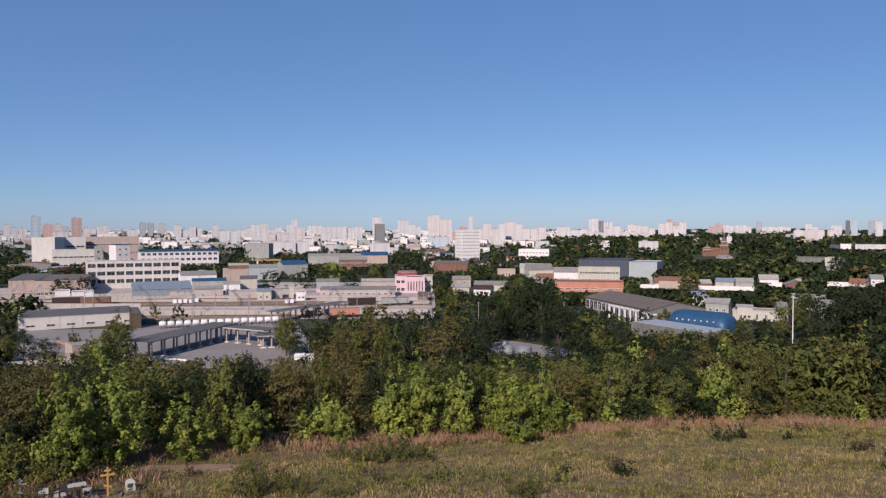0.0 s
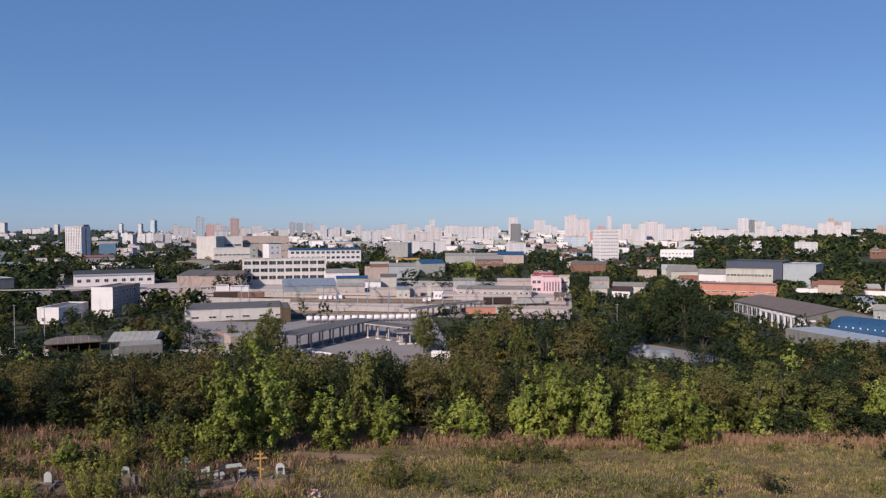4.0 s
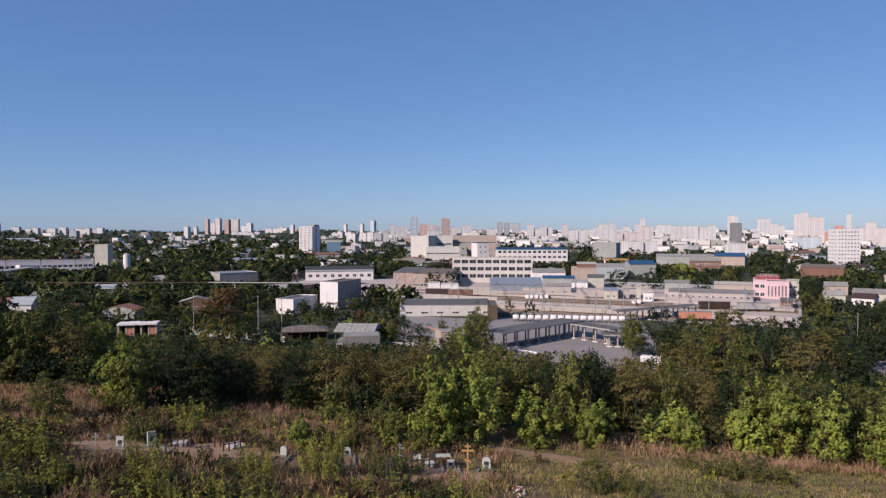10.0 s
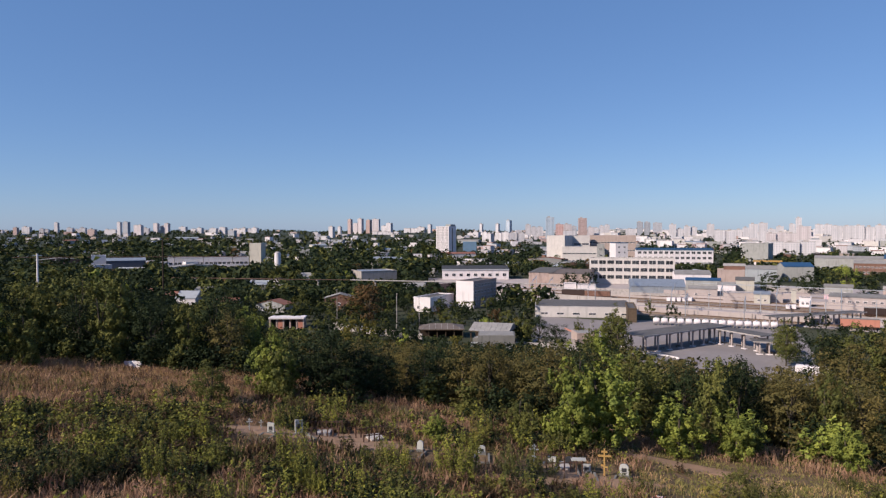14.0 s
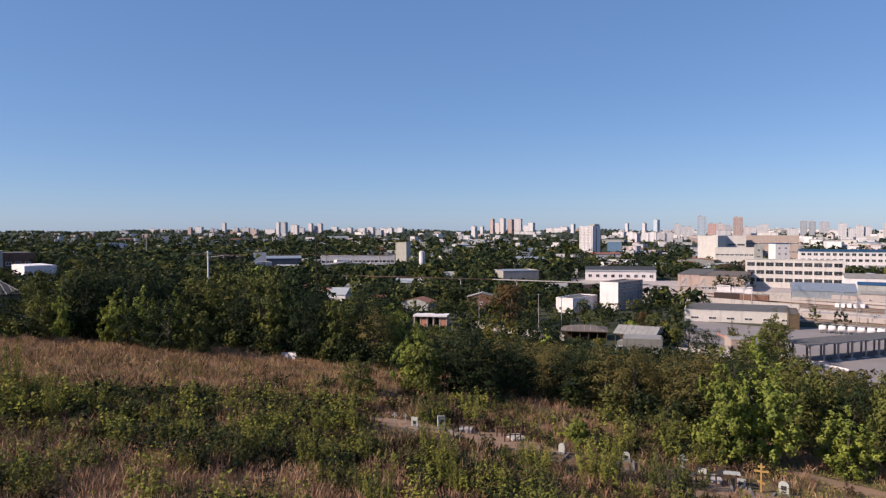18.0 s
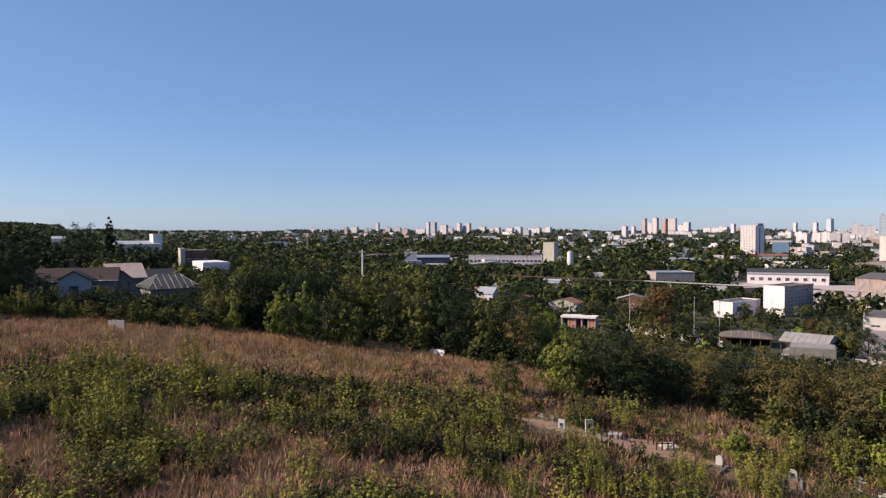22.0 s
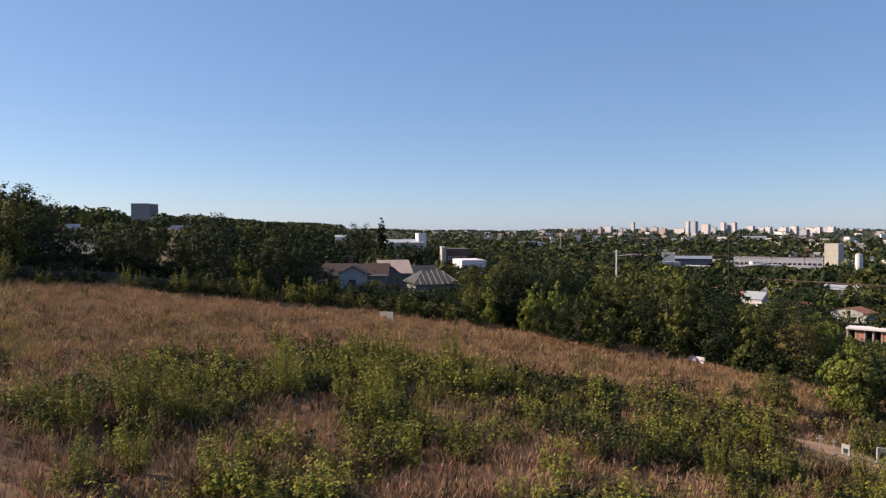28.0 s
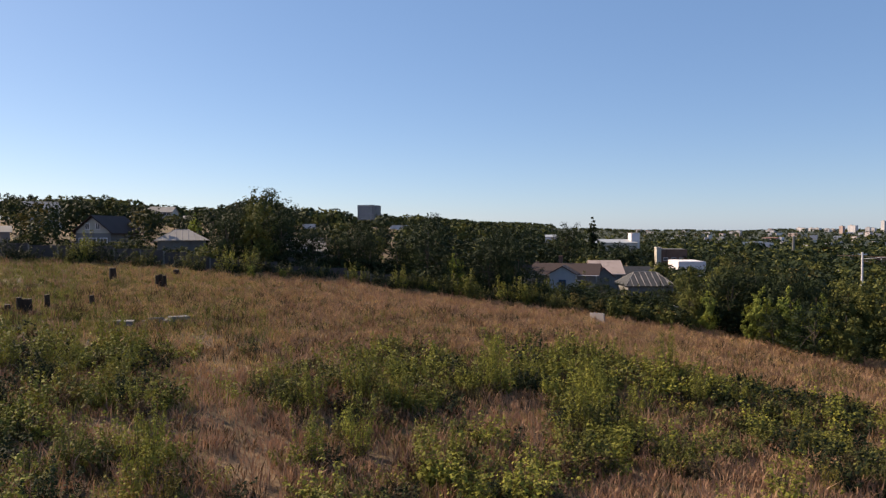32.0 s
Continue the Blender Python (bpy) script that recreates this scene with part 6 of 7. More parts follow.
for k, a, wd in (("dark", (91.56, 112.0, 6.4), 1.0), ("mid", (90.52, 110.0, 4.6), 1.0), ("mid", (87.59, 104.0, 5.6), 1.0), ("dark", (86.19, 112.0, 5.9), 1.0), ("dark", (84.88, 110.0, 5.5), 1.0),
                 ("mid", (83.51, 106.0, 4.8), 1.1), ("dark", (81.66, 108.0, 5.8), 1.0), ("mid", (80.29, 110.0, 7.2), 1.0), ("dark", (88.87, 112.0, 4.3), 1.0), ("light", (74.72, 86.0, 6.3), 1.0),
                 ("light", (72.65, 85.0, 6.5), 1.0), ("light", (70.66, 84.0, 6.3), 1.0), ("mid", (79.46, 92.0, 5.3), 1.0), ("light", (78.25, 90.0, 4.9), 0.9), ("brown", (76.47, 120.0, 11.3), 0.8),
                 ("dark", (71.19, 81.0, 5.8), 1.3), ("mid", (69.07, 80.0, 5.6), 1.2), ("dark", (73.77, 84.0, 4.2), 1.2)):
    tree_at(k, *a, wd)
tree_at("far_rust", 44.74, 270.0, 15.5, 1.4)
tree_at("far_yellow", 45.25, 205.0, 10.6, 1.3)
tree_at("far_light", 8.81, 440.0, 16.3, 1.0)
for a in ((10.19, 168.0, 15.7), (7.95, 172.0, 16.2), (5.69, 175.0, 16.3), (2.95, 165.0, 16.8), (0.20, 160.0, 16.3), (-2.09, 158.0, 15.3), (4.32, 150.0, 15.8), (8.85, 150.0, 14.8)):
    tree_at(str(trng.choice(["mid", "dark", "brown"])), *a)
for a in ((-6.65, 232.0, 20.5), (-8.00, 228.0, 19.0), (-5.29, 240.0, 17.1), (-3.92, 225.0, 15.5), (-9.35, 200.0, 16.4), (0.19, 330.0, 16.5), (-0.72, 310.0, 12.7)):
    tree_at(str(trng.choice(["mid", "dark"])), *a)
for k, a, wd in (("dark", (-30.82, 205.0, 22.2), 1.2), ("dark", (-29.45, 210.0, 19.2), 1.1), ("dark", (-31.99, 200.0, 22.0), 1.1), ("dark", (-27.30, 260.0, 14.8), 1.1),
                 ("dark", (-29.57, 600.0, 18.4), 0.7), ("dark", (-29.04, 600.0, 17.5), 0.7), ("dark", (-23.00, 640.0, 21.0), 0.5), ("mid", (-26.03, 255.0, 13.5), 1.2), ("mid", (-19.19, 420.0, 14.9), 1.3),
                 ("mid", (24.88, 210.0, 14.1), 1.0), ("mid", (26.56, 205.0, 9.5), 1.2), ("dark", (29.24, 215.0, 7.4), 1.3), ("mid", (27.64, 230.0, 7.8), 0.9), ("dark", (30.78, 225.0, 8.4), 1.3),
                 ("mid", (31.79, 225.0, 9.3), 1.3), ("light", (26.01, 195.0, 9.5), 1.0), ("mid", (12.38, 212.0, 11.3), 0.9), ("dark", (26.86, 425.0, 10.9), 1.5), ("dark", (28.30, 430.0, 10.1), 1.5),
                 ("dark", (13.65, 430.0, 12.2), 1.4), ("dark", (11.03, 440.0, 12.7), 1.3), ("dark", (7.47, 430.0, 10.9), 1.5), ("mid", (5.66, 450.0, 13.2), 1.3), ("dark", (16.19, 760.0, 21.2), 1.5)):
    tree_at(k, *a, wd, crowd=a[1] > 320)
for a in ((-12.53, 225.0, 7.1), (-13.75, 220.0, 6.5), (-11.56, 232.0, 7.9), (-14.95, 212.0, 6.1), (-10.24, 236.0, 8.6), (-16.32, 205.0, 6.0), (-17.99, 200.0, 6.1), (-13.10, 212.0, 6.4)):
    tree_at(str(trng.choice(["mid", "dark"])), *a, 1.3)
for k in range(18):
    tree_at(str(trng.choice(["mid", "dark"])), float(trng.uniform(-15.2, -10.2)), float(trng.uniform(252, 284)), float(trng.uniform(2.4, 4.0)), 1.35, crowd=True)
for k in range(26):
    tree_at(str(trng.choice(["mid", "dark", "brown"])), -15.5 - k * 0.5, float(trng.uniform(198, 216)), float(trng.uniform(6.0, 8.0)), 1.25, crowd=True)
tree_at("mid", 12.56, 205.0, 12.1, 0.9)
tree_at("mid", 24.75, 200.0, 13.8, 1.0)

# the thicket behind them, down the slope
THICKET_LINE = ((56, 585), (51.6, 592), (45.8, 602), (39.7, 610), (33, 612), (25, 615), (19.5, 618), (14.5, 624), (10.5, 634), (6.5, 642), (1.5, 640), (-4, 650), (-9.8, 640), (-16.3, 612), (-22.4, 592), (-28, 572), (-34, 540))


def thicket():
    azs, ys = np.array([a for a, _ in THICKET_LINE][::-1]), np.array([q for _, q in THICKET_LINE][::-1])
    placed = []
    for tries in range(9000):
        x, y = float(trng.uniform(-95, 95)), float(trng.uniform(50, 140) if tries > 3000 else trng.uniform(50, 92))
        edge = float(brow(x)) + (2.0 if x > -40 else 4.0) + 3.0 * float(smooth((x - 12) / 20))
        az, d = math.degrees(math.atan2(-x, y)), math.hypot(x, y)
        if y < edge + 3.5 or az > 57 or any((x - a) ** 2 + (y - b) ** 2 < (3.3 if y < edge + 20 else 4.4) ** 2 for a, b in placed):
            continue
        cap = EYE[2] - (float(np.interp(az, azs, ys)) - 406) / 1255 * d - gz(x, y)
        h = min(cap * float(trng.uniform(0.93, 1.02)), float(trng.uniform(8, 13)))
        if h < 2.5:
            continue
        placed.append((x, y))
        kind = str(trng.choice(["brown", "dark", "mid"], p=[0.5, 0.46, 0.04] if az > 24 else [0.62, 0.13, 0.25] if az > 3 else [0.22, 0.33, 0.45]))
        tree_at(kind, az, d, h, float(trng.uniform(0.9, 1.1)) if h > 4 else 1.3, crowd=d > 92)
        if len(placed) > 300:
            break


thicket()
for k in range(120):
    x = float(trng.uniform(-62, 62))
    y = float(brow(x)) + float(trng.uniform(1.5, 5.5)) + 3.0 * float(smooth((x - 12) / 20)) + (3.0 if x < -40 else 0.0)
    tree_at(str(trng.choice(["brown", "mid", "brown", "light", "dark"] if x > -22 else ["brown", "dark", "brown", "dark", "mid"])), math.degrees(math.atan2(-x, y)), math.hypot(x, y), float(trng.uniform(1.6, 3.6)), 1.3, crowd=True)

# ---- valley woods ----
def room(az, d, z, reach=5000):
    """How high a tree may grow at a place without hiding what stands beyond."""
    best = 99.0
    for a0, a1, db, slope in SIGHT:
        if d < db - 2 and db < reach and a0 - 0.4 < az < a1 + 0.4:
            best = min(best, EYE[2] + slope * d - z)
    return best


CROWN_LINE = ((131, 350), (124, 350), (119, 384), (116.6, 368), (112.9, 343), (110, 384), (107, 390), (102.7, 403), (100, 382), (96, 394), (92.6, 399), (91.2, 420), (88, 428), (85.4, 425), (82, 437), (78, 446),
              (75, 455), (68, 458), (62.8, 465), (60.8, 490), (56, 505), (52.6, 555), (48, 590), (40, 600))


def slope_trees():
    """The belt of garden trees above and beyond the field."""
    azs, ys = np.array([a for a, _ in CROWN_LINE][::-1]), np.array([v for _, v in CROWN_LINE][::-1])
    placed = []
    for k in range(11000):
        az = float(trng.uniform(47, 131))
        lo = float(np.interp(az, [47, 55, 62, 70, 80, 90, 131], [79, 81, 85, 89, 94, 98, 105]))
        d = float(lo + (trng.random() ** 1.6) * 250)
        x, y = at(az, d)
        z = gz(x, y)
        gap = 3.3 if d < 130 else 4.8
        if any((x - a) ** 2 + (y - b) ** 2 < gap * gap for a, b in placed) or not clear_of(x, y, -3.5):
            continue
        cap = EYE[2] - (float(np.interp(az, azs, ys)) - 406) / 1255 * d - z
        h = min(cap * (1 - 0.22 * trng.random()), trng.uniform(6.5, 12.0) if d < 150 else trng.uniform(7, 13), room(az, d, z, 345))
        if h < 2.2:
            continue
        placed.append((x, y))
        near = d < 135
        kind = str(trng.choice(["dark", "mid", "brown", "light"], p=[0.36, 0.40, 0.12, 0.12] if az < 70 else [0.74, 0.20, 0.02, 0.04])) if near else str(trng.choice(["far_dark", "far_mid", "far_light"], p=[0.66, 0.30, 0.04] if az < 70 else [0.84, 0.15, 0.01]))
        tree_at(kind, az, d, h, float(trng.uniform(0.85, 1.15)) if h > 4 else 1.3, crowd=d > 112)
        if len(placed) > 780:
            break


slope_trees()
for k in range(230):
    az = float(trng.uniform(48, 93) if k < 140 else trng.uniform(93, 131))
    d = float(np.interp(az, [48, 55, 62, 70, 80, 93, 100, 112, 131], [77, 79.5, 84, 88, 93, 97, 99, 102, 105])) + float(trng.uniform(-2.5, 5))
    x, y = at(az, d)
    tree_at(str(trng.choice(["dark", "mid", "dark"])), az, d, min(float(trng.uniform(1.8, 3.6)), max(1.5, room(az, d, gz(x, y), 170))), 1.35, crowd=True)


for k in range(34):          # bushes that hem the field below the houses
    az = float(trng.uniform(79, 89.5))
    tree_at(str(trng.choice(["mid", "dark", "brown", "mid"])), az, float(np.interp(az, [79, 85, 89.5], [86, 87, 91])) + float(trng.uniform(0, 4)), float(trng.uniform(1.3, 2.8)), 1.3, crowd=True)


def valley_trees():
    """Trees of the valley out to where single crowns blur into woods."""
    placed, cells = 0, {}
    for k in range(20000):
        az, d = float(trng.uniform(-35, 66) if k % 3 else trng.uniform(26, 66)), float(118 * (640 / 118) ** trng.random())
        x, y = at(az, d)
        if y < 108 or not clear_of(x, y, -1):
            continue
        cell = (int(x // 5.5), int(y // 5.5))
        if cell in cells:
            continue
        z = gz(x, y)
        h = min(trng.uniform(6, 11), room(az, d, z))
        if az > 0.5 and d < 400:
            h = min(h, 7.0)
        if h < 2.2:
            continue
        cells[cell] = 1
        placed += 1
        kind = str(trng.choice(["far_dark", "far_mid", "far_light", "far_rust", "far_yellow"], p=[0.64, 0.315, 0.02, 0.02, 0.005]))
        if d < 215:
            kind = {"far_dark": "dark", "far_mid": "mid", "far_light": "light"}.get(kind, kind)
        tree_at(kind, az, d, h, float(trng.uniform(0.85, 1.2)) if h > 4 else 1.4, crowd=True)
        if placed >= 1350:
            break


valley_trees()


def far_woods():
    """Crowns too many to count between the far houses, and the woods on the ridges."""
    rng = np.random.default_rng(17)
    n = 30000
    az = np.where(rng.random(n) < 0.25, rng.uniform(-36, -8, n), rng.uniform(-36, 128, n))
    az[:5000] = rng.uniform(56, 98, 5000)
    d = 330 * (4300 / 330) ** rng.random(n)
    x, y = -d * np.sin(np.radians(az)), d * np.cos(np.radians(az))
    z = ground_z(x, y)
    h = rng.uniform(5.5, 10, n)
    h = np.where((az < -9) & (d > 470) & (d < 1180) | (az > 38) & (az < 82) & (d > 450) & (d < 1500), h * 1.4, h)      # taller old woods on the valley sides
    ok = np.ones(n, bool)
    for a, b, r in FOOT:
        ok &= (x - a) ** 2 + (y - b) ** 2 > (r + 1) ** 2
    for a0, a1, db, slope in SIGHT:
        hit = (d < db - 2) & (az > a0 - 0.2) & (az < a1 + 0.2)
        h = np.where(hit, np.minimum(h, EYE[2] + slope * d - z), h)
    for p in YARDS:
        for i in np.nonzero(ok & (d < 700))[0]:
            if inside(x[i], y[i], p):
                ok[i] = False
    ok &= (h > 2.0) & ~((az > 88) & (y > -40) & (d < 420))
    cluster = np.sin(x * 0.011 + 2) * np.sin(y * 0.009 + 1) + 0.7 * np.sin(x * 0.031) * np.sin(y * 0.027)
    ok &= (cluster > -0.35) | (rng.random(n) < 0.35)
    ok &= ~((az < 34) & (az > -14) & (d > 1500) & (rng.random(n) < 0.6))
    x, y, z, h, d = x[ok], y[ok], z[ok], h[ok], d[ok]
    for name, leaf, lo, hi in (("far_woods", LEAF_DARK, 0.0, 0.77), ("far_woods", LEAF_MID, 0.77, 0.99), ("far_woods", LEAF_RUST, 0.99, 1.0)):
        pick = rng.random(len(x))
        s = (pick >= lo) & (pick < hi)
        near = d < 800
        k = np.concatenate([np.repeat(np.nonzero(s & near)[0], 46), np.repeat(np.nonzero(s & ~near)[0], 15)])
        u = rng.normal(size=(len(k), 3))
        u /= np.linalg.norm(u, axis=1, keepdims=True)
        wide = h[k] * rng.uniform(0.38, 0.52, len(k))
        c = np.stack([x[k] + u[:, 0] * wide, y[k] + u[:, 1] * wide, z[k] + h[k] * (0.52 + 0.45 * u[:, 2])], 1)
        nrm = u + rng.normal(scale=0.45, size=u.shape) + np.array([0, 0, 0.3])
        nrm /= np.linalg.norm(nrm, axis=1, keepdims=True)
        side = np.cross(nrm, rng.normal(size=u.shape))
        side /= np.linalg.norm(side, axis=1, keepdims=True)
        up = np.cross(nrm, side)
        sz = (np.where(near[k], 0.115, 0.2) * h[k] * rng.uniform(0.6, 1.5, len(k)))[:, None]
        q = np.stack([c + side * sz, c - side * sz, c + up * sz * 1.7], 1)
        tagged(new(name, tris_mesh(name, q, leaf)), "wooded gardens and tree belts of the far valley", "woods", kind="stuff")


far_woods()

for key, rows in CROWD.items():
    tagged(new("valley_trees", (quads_mesh if rows[0].shape[1] == 4 else tris_mesh)("valley_trees", np.concatenate(rows), MATS[key])), "dense garden and wayside trees of the valley", "trees", kind="stuff")

# ---- the field: grass, weeds and shrubs ----
frng = np.random.default_rng(23)


PLOTS = ((52.25, 51.0), (50.03, 51.6), (40.36, 48.4), (35.34, 48.8), (29.69, 48.4), (28.32, 48.4), (26.94, 47.9), (24.04, 48.4), (25.56, 48.1), (31.10, 47.8), (52.97, 52.7), (53.86, 52.0), (43.63, 50.7), (48.24, 52.0), (28.68, 47.2), (27.58, 48.3))      # graves, kept open towards the hill
SOIL = (((48.04, 51.6), 6.0, 1.6), ((55.00, 52.5), 5.0, 1.3), ((44.46, 49.2), 3.5, 1.2), ((25.93, 46.8), 4.5, 1.6), ((31.43, 43.8), 3.0, 1.4), ((21.30, 54.0), 5.0, 1.0), ((19.49, 53.9), 6.0, 0.7))


POSTS = [(130.53, 62.7), (129.80, 63.0), (129.29, 63.0), (128.11, 64.8), (123.09, 60.7), (120.61, 78.7), (123.88, 81.6), (125.28, 67.2)]


def open_ground(x, y, d, az, margin=0.0):
    """False on bare soil and before the graves."""
    ok = np.ones(len(x), bool)
    for a, pd in list(PLOTS) + (POSTS if margin > 0 else []):
        ok &= ~((np.abs(az - a) < 1.0 + margin) & (d > pd - 3 - 5 * margin) & (d < pd + 0.6 + margin))
    for (a, pd), rx, ry in SOIL:
        cx, cy = at(a, pd)
        c, s = math.cos(radians(a)), math.sin(radians(a))
        u, w = (x - cx) * c + (y - cy) * s, -(x - cx) * s + (y - cy) * c
        ok &= (u / rx) ** 2 + (w / ry) ** 2 > 0.8
    return ok


def field_mask(x, y):
    """Where the weeds stand: 1 in green patches, 0 in dry grass."""
    x, y = x * 1.7, y * 1.7
    a = np.sin(x * 0.19 + 1.1 + 0.8 * np.sin(y * 0.13)) * np.sin(y * 0.23 + 0.4) + 0.7 * np.sin(x * 0.47 + y * 0.31) * np.sin(y * 0.41 - x * 0.17) + 0.35 * np.sin(x * 1.1) * np.sin(y * 1.3)
    return a


GREEN_EDGE = ((57, 61), (61, 64), (65, 66), (70, 61), (76, 61), (81, 61), (87, 62), (93, 63), (98, 59), (107, 54), (116, 50), (126, 54))      # bearing, distance where the tall weeds end uphill
DRY_SPOTS = ((92.0, 41.0, 2.4, 3.9), (83.0, 43.0, 1.8, 3.1), (76.8, 51.0, 2.1, 2.6), (69.3, 34.5, 2.9, 2.3), (62.4, 37.2, 3.0, 2.8), (75.9, 35.0, 2.0, 2.9), (55.1, 38.0, 1.8, 1.8),
             (118.2, 43.0, 2.4, 2.6), (114.6, 47.5, 2.2, 2.4), (124.8, 35.8, 2.5, 1.8), (115.9, 35.0, 8.5, 2.8), (92.5, 38.8, 2.1, 3.9), (104.8, 30.2, 2.4, 1.7), (80.3, 33.0, 4.4, 1.3), (108.3, 39.5, 1.5, 1.2))
GREEN_SPOTS = ((119.8, 31.8, 3.6, 3.2), (110.5, 30.5, 1.7, 2.1), (105.7, 38.0, 1.8, 3.1), (97.6, 34.8, 2.7, 1.6), (98.5, 30.2, 4.1, 1.4), (101.2, 47.0, 6.2, 7.1), (89.3, 48.8, 5.5, 5.6), (123.7, 45.2, 3.1, 6.5),
               (77.0, 54.5, 5.1, 4.8), (87.9, 40.0, 2.8, 4.2), (88.7, 55.8, 4.6, 6.9), (78.9, 55.0, 4.9, 3.5), (67.9, 46.8, 6.7, 6.9), (64.7, 68.0, 2.3, 3.0), (76.4, 42.0, 1.7, 2.6), (88.8, 43.5, 2.1, 4.6),
               (59.5, 47.0, 4.0, 8.0), (55.0, 43.5, 3.0, 4.5), (51.5, 44.2, 2.7, 4.5), (63.0, 56.0, 3.0, 5.0), (81.0, 38.0, 2.8, 3.2))


def green_mask(x, y):
    """As field_mask, with the weed belt across the hillside and the clearings in it."""
    az, d = np.degrees(np.arctan2(-x, y)), np.hypot(x, y)
    m = 0.75 * field_mask(x, y)
    edge = np.interp(az, [a for a, _ in GREEN_EDGE], [q for _, q in GREEN_EDGE])
    m = m - np.where(az > 56, 1.5 * smooth((d - edge + 2.5) / 5.0), 0.0)
    for sign, spots in ((-2.1, DRY_SPOTS), (1.0, GREEN_SPOTS)):
        for a, q, ra, rq in spots:
            m = m + sign * np.exp(-1.2 * (((az - a) / ra) ** 2 + ((d - q) / rq) ** 2))
    return m


def field_points(n, near=20, far=104):
    az = frng.uniform(-36, 133, n)
    d = np.sqrt(frng.uniform(near ** 2, far ** 2, n))
    x, y = -d * np.sin(np.radians(az)), d * np.cos(np.radians(az))
    edge = brow(x) + np.where(x < -45, 8, 2) + 3.0 * smooth((x - 12) / 20)
    ok = (y < edge + 2) & (d < np.interp(az, [-36, 50, 62, 80, 90, 133], [92, 87, 87, 93, 96, 100]))
    return x[ok], y[ok], d[ok], az[ok]


def tufts(name, label, n, blades, height, width, mat, keep):
    x, y, d, az = field_points(n)
    s = keep(x, y, d, az) & open_ground(x, y, d, az)
    x, y, d = x[s], y[s], d[s]
    k = np.repeat(np.arange(len(x)), blades)
    m = len(k)
    px, py = x[k] + frng.normal(scale=0.16, size=m), y[k] + frng.normal(scale=0.16, size=m)
    pz = ground_z(px, py) - 0.03
    rise = 1 + 0.4 * np.sin(x * 1.3 + 2 * np.sin(y * 0.7)) * np.sin(y * 1.1 + 1.5 * np.sin(x * 0.9)) + 0.2 * np.sin(x * 3.1) * np.sin(y * 2.7)
    hh = height * frng.uniform(0.55, 1.35, m) * np.repeat(frng.uniform(0.7, 1.25, len(x)) * rise, blades)
    ang = frng.uniform(0, 2 * np.pi, m)
    lean = frng.normal(scale=0.33, size=(m, 2)) * hh[:, None]
    w = width * frng.uniform(0.6, 1.5, m)
    sx, sy = np.cos(ang) * w, np.sin(ang) * w
    base = np.stack([px, py, pz], 1)
    tip = base + np.stack([lean[:, 0], lean[:, 1], hh], 1)
    mid = base + np.stack([lean[:, 0] * 0.35, lean[:, 1] * 0.35, hh * 0.6], 1)
    off = np.stack([sx, sy, np.zeros(m)], 1)
    q = np.stack([base, mid + off, tip, mid - off], 1)
    tagged(new(name, quads_mesh(name, q, mat)), label, "grass", kind="stuff")


tufts("dry_grass", "tall dry straw-brown grass over the hillside", 50000, 7, 0.62, 0.022, STRAW, lambda x, y, d, az: (green_mask(x, y) < 0.5) & (az > 22) & ((az < 113) | (frng.random(len(x)) < 0.35)))
tufts("dry_grass", "short bleached golden grass on the upper field", 90000, 7, 0.44, 0.022, GOLDSTRAW, lambda x, y, d, az: (green_mask(x, y) < -0.4) & (az > 52) & (d > 44) & (az < 126))
tufts("dry_grass", "thick dry straw-brown grass low on the hillside", 60000, 8, 0.6, 0.018, STRAW, lambda x, y, d, az: (green_mask(x, y) < 0.7) & (az > 40) & (d < 46))
tufts("green_grass", "short green meadow grass on the hillside", 60000, 6, 0.42, 0.022, GREENGRASS, lambda x, y, d, az: ((green_mask(x, y) + 0.5 * frng.normal(size=len(x)) > 0.55) & (az > 22)) | (az > 118))
tufts("meadow_weeds", "low dark green weeds in strips on the meadow", 60000, 6, 0.26, 0.04, WEED_MID, lambda x, y, d, az: (az <= 25) & (d > 36) & (field_mask(x * 0.25 + 3, y * 1.1) > 0.4 + 0.3 * frng.random(len(x))))
tufts("dry_grass", "tall dry brown grass along the edge of the thicket", 60000, 7, 0.75, 0.02, STRAW, lambda x, y, d, az: (az <= 30) & (y > brow(x) - 2.5 + 3.0 * smooth((x - 12) / 20)))
tufts("undergrowth", "dark brown withered stalks among dry grass", 45000, 5, 0.6, 0.028, WEEDBROWN, lambda x, y, d, az: (field_mask(x * 1.6 + 9, y * 1.6 - 4) > 0.0) & (az > 24) & (d < 78))
tufts("olive_grass", "olive tall grass in patches on the hillside", 40000, 6, 0.55, 0.022, YELLOWGRASS, lambda x, y, d, az: (field_mask(x * 0.8 - 13, y * 0.8 + 7) > 0.25) & (az > 30) & (d < 74))
tufts("olive_grass", "small olive tufts scattered over the dry upper field", 50000, 7, 0.5, 0.03, WEED_MID, lambda x, y, d, az: (field_mask(x * 2.1 + 4, y * 2.1) > 0.75) & (az > 56) & (d > 48))
# Dark withered tufts added so their colour deepens the shade between weeds.
tufts("undergrowth", "low brown undergrowth deepening the shade between weeds", 90000, 5, 0.5, 0.05, WEEDBROWN, lambda x, y, d, az: (green_mask(x, y) > 0.15 + 0.3 * frng.random(len(x))) & (az > 24) & (d < 66))
tufts("meadow_grass", "yellow-green grass at the top of the field", 100000, 6, 0.36, 0.022, YELLOWGRASS, lambda x, y, d, az: (az > 106 + 10 * frng.random(len(x))) & (d > 56))
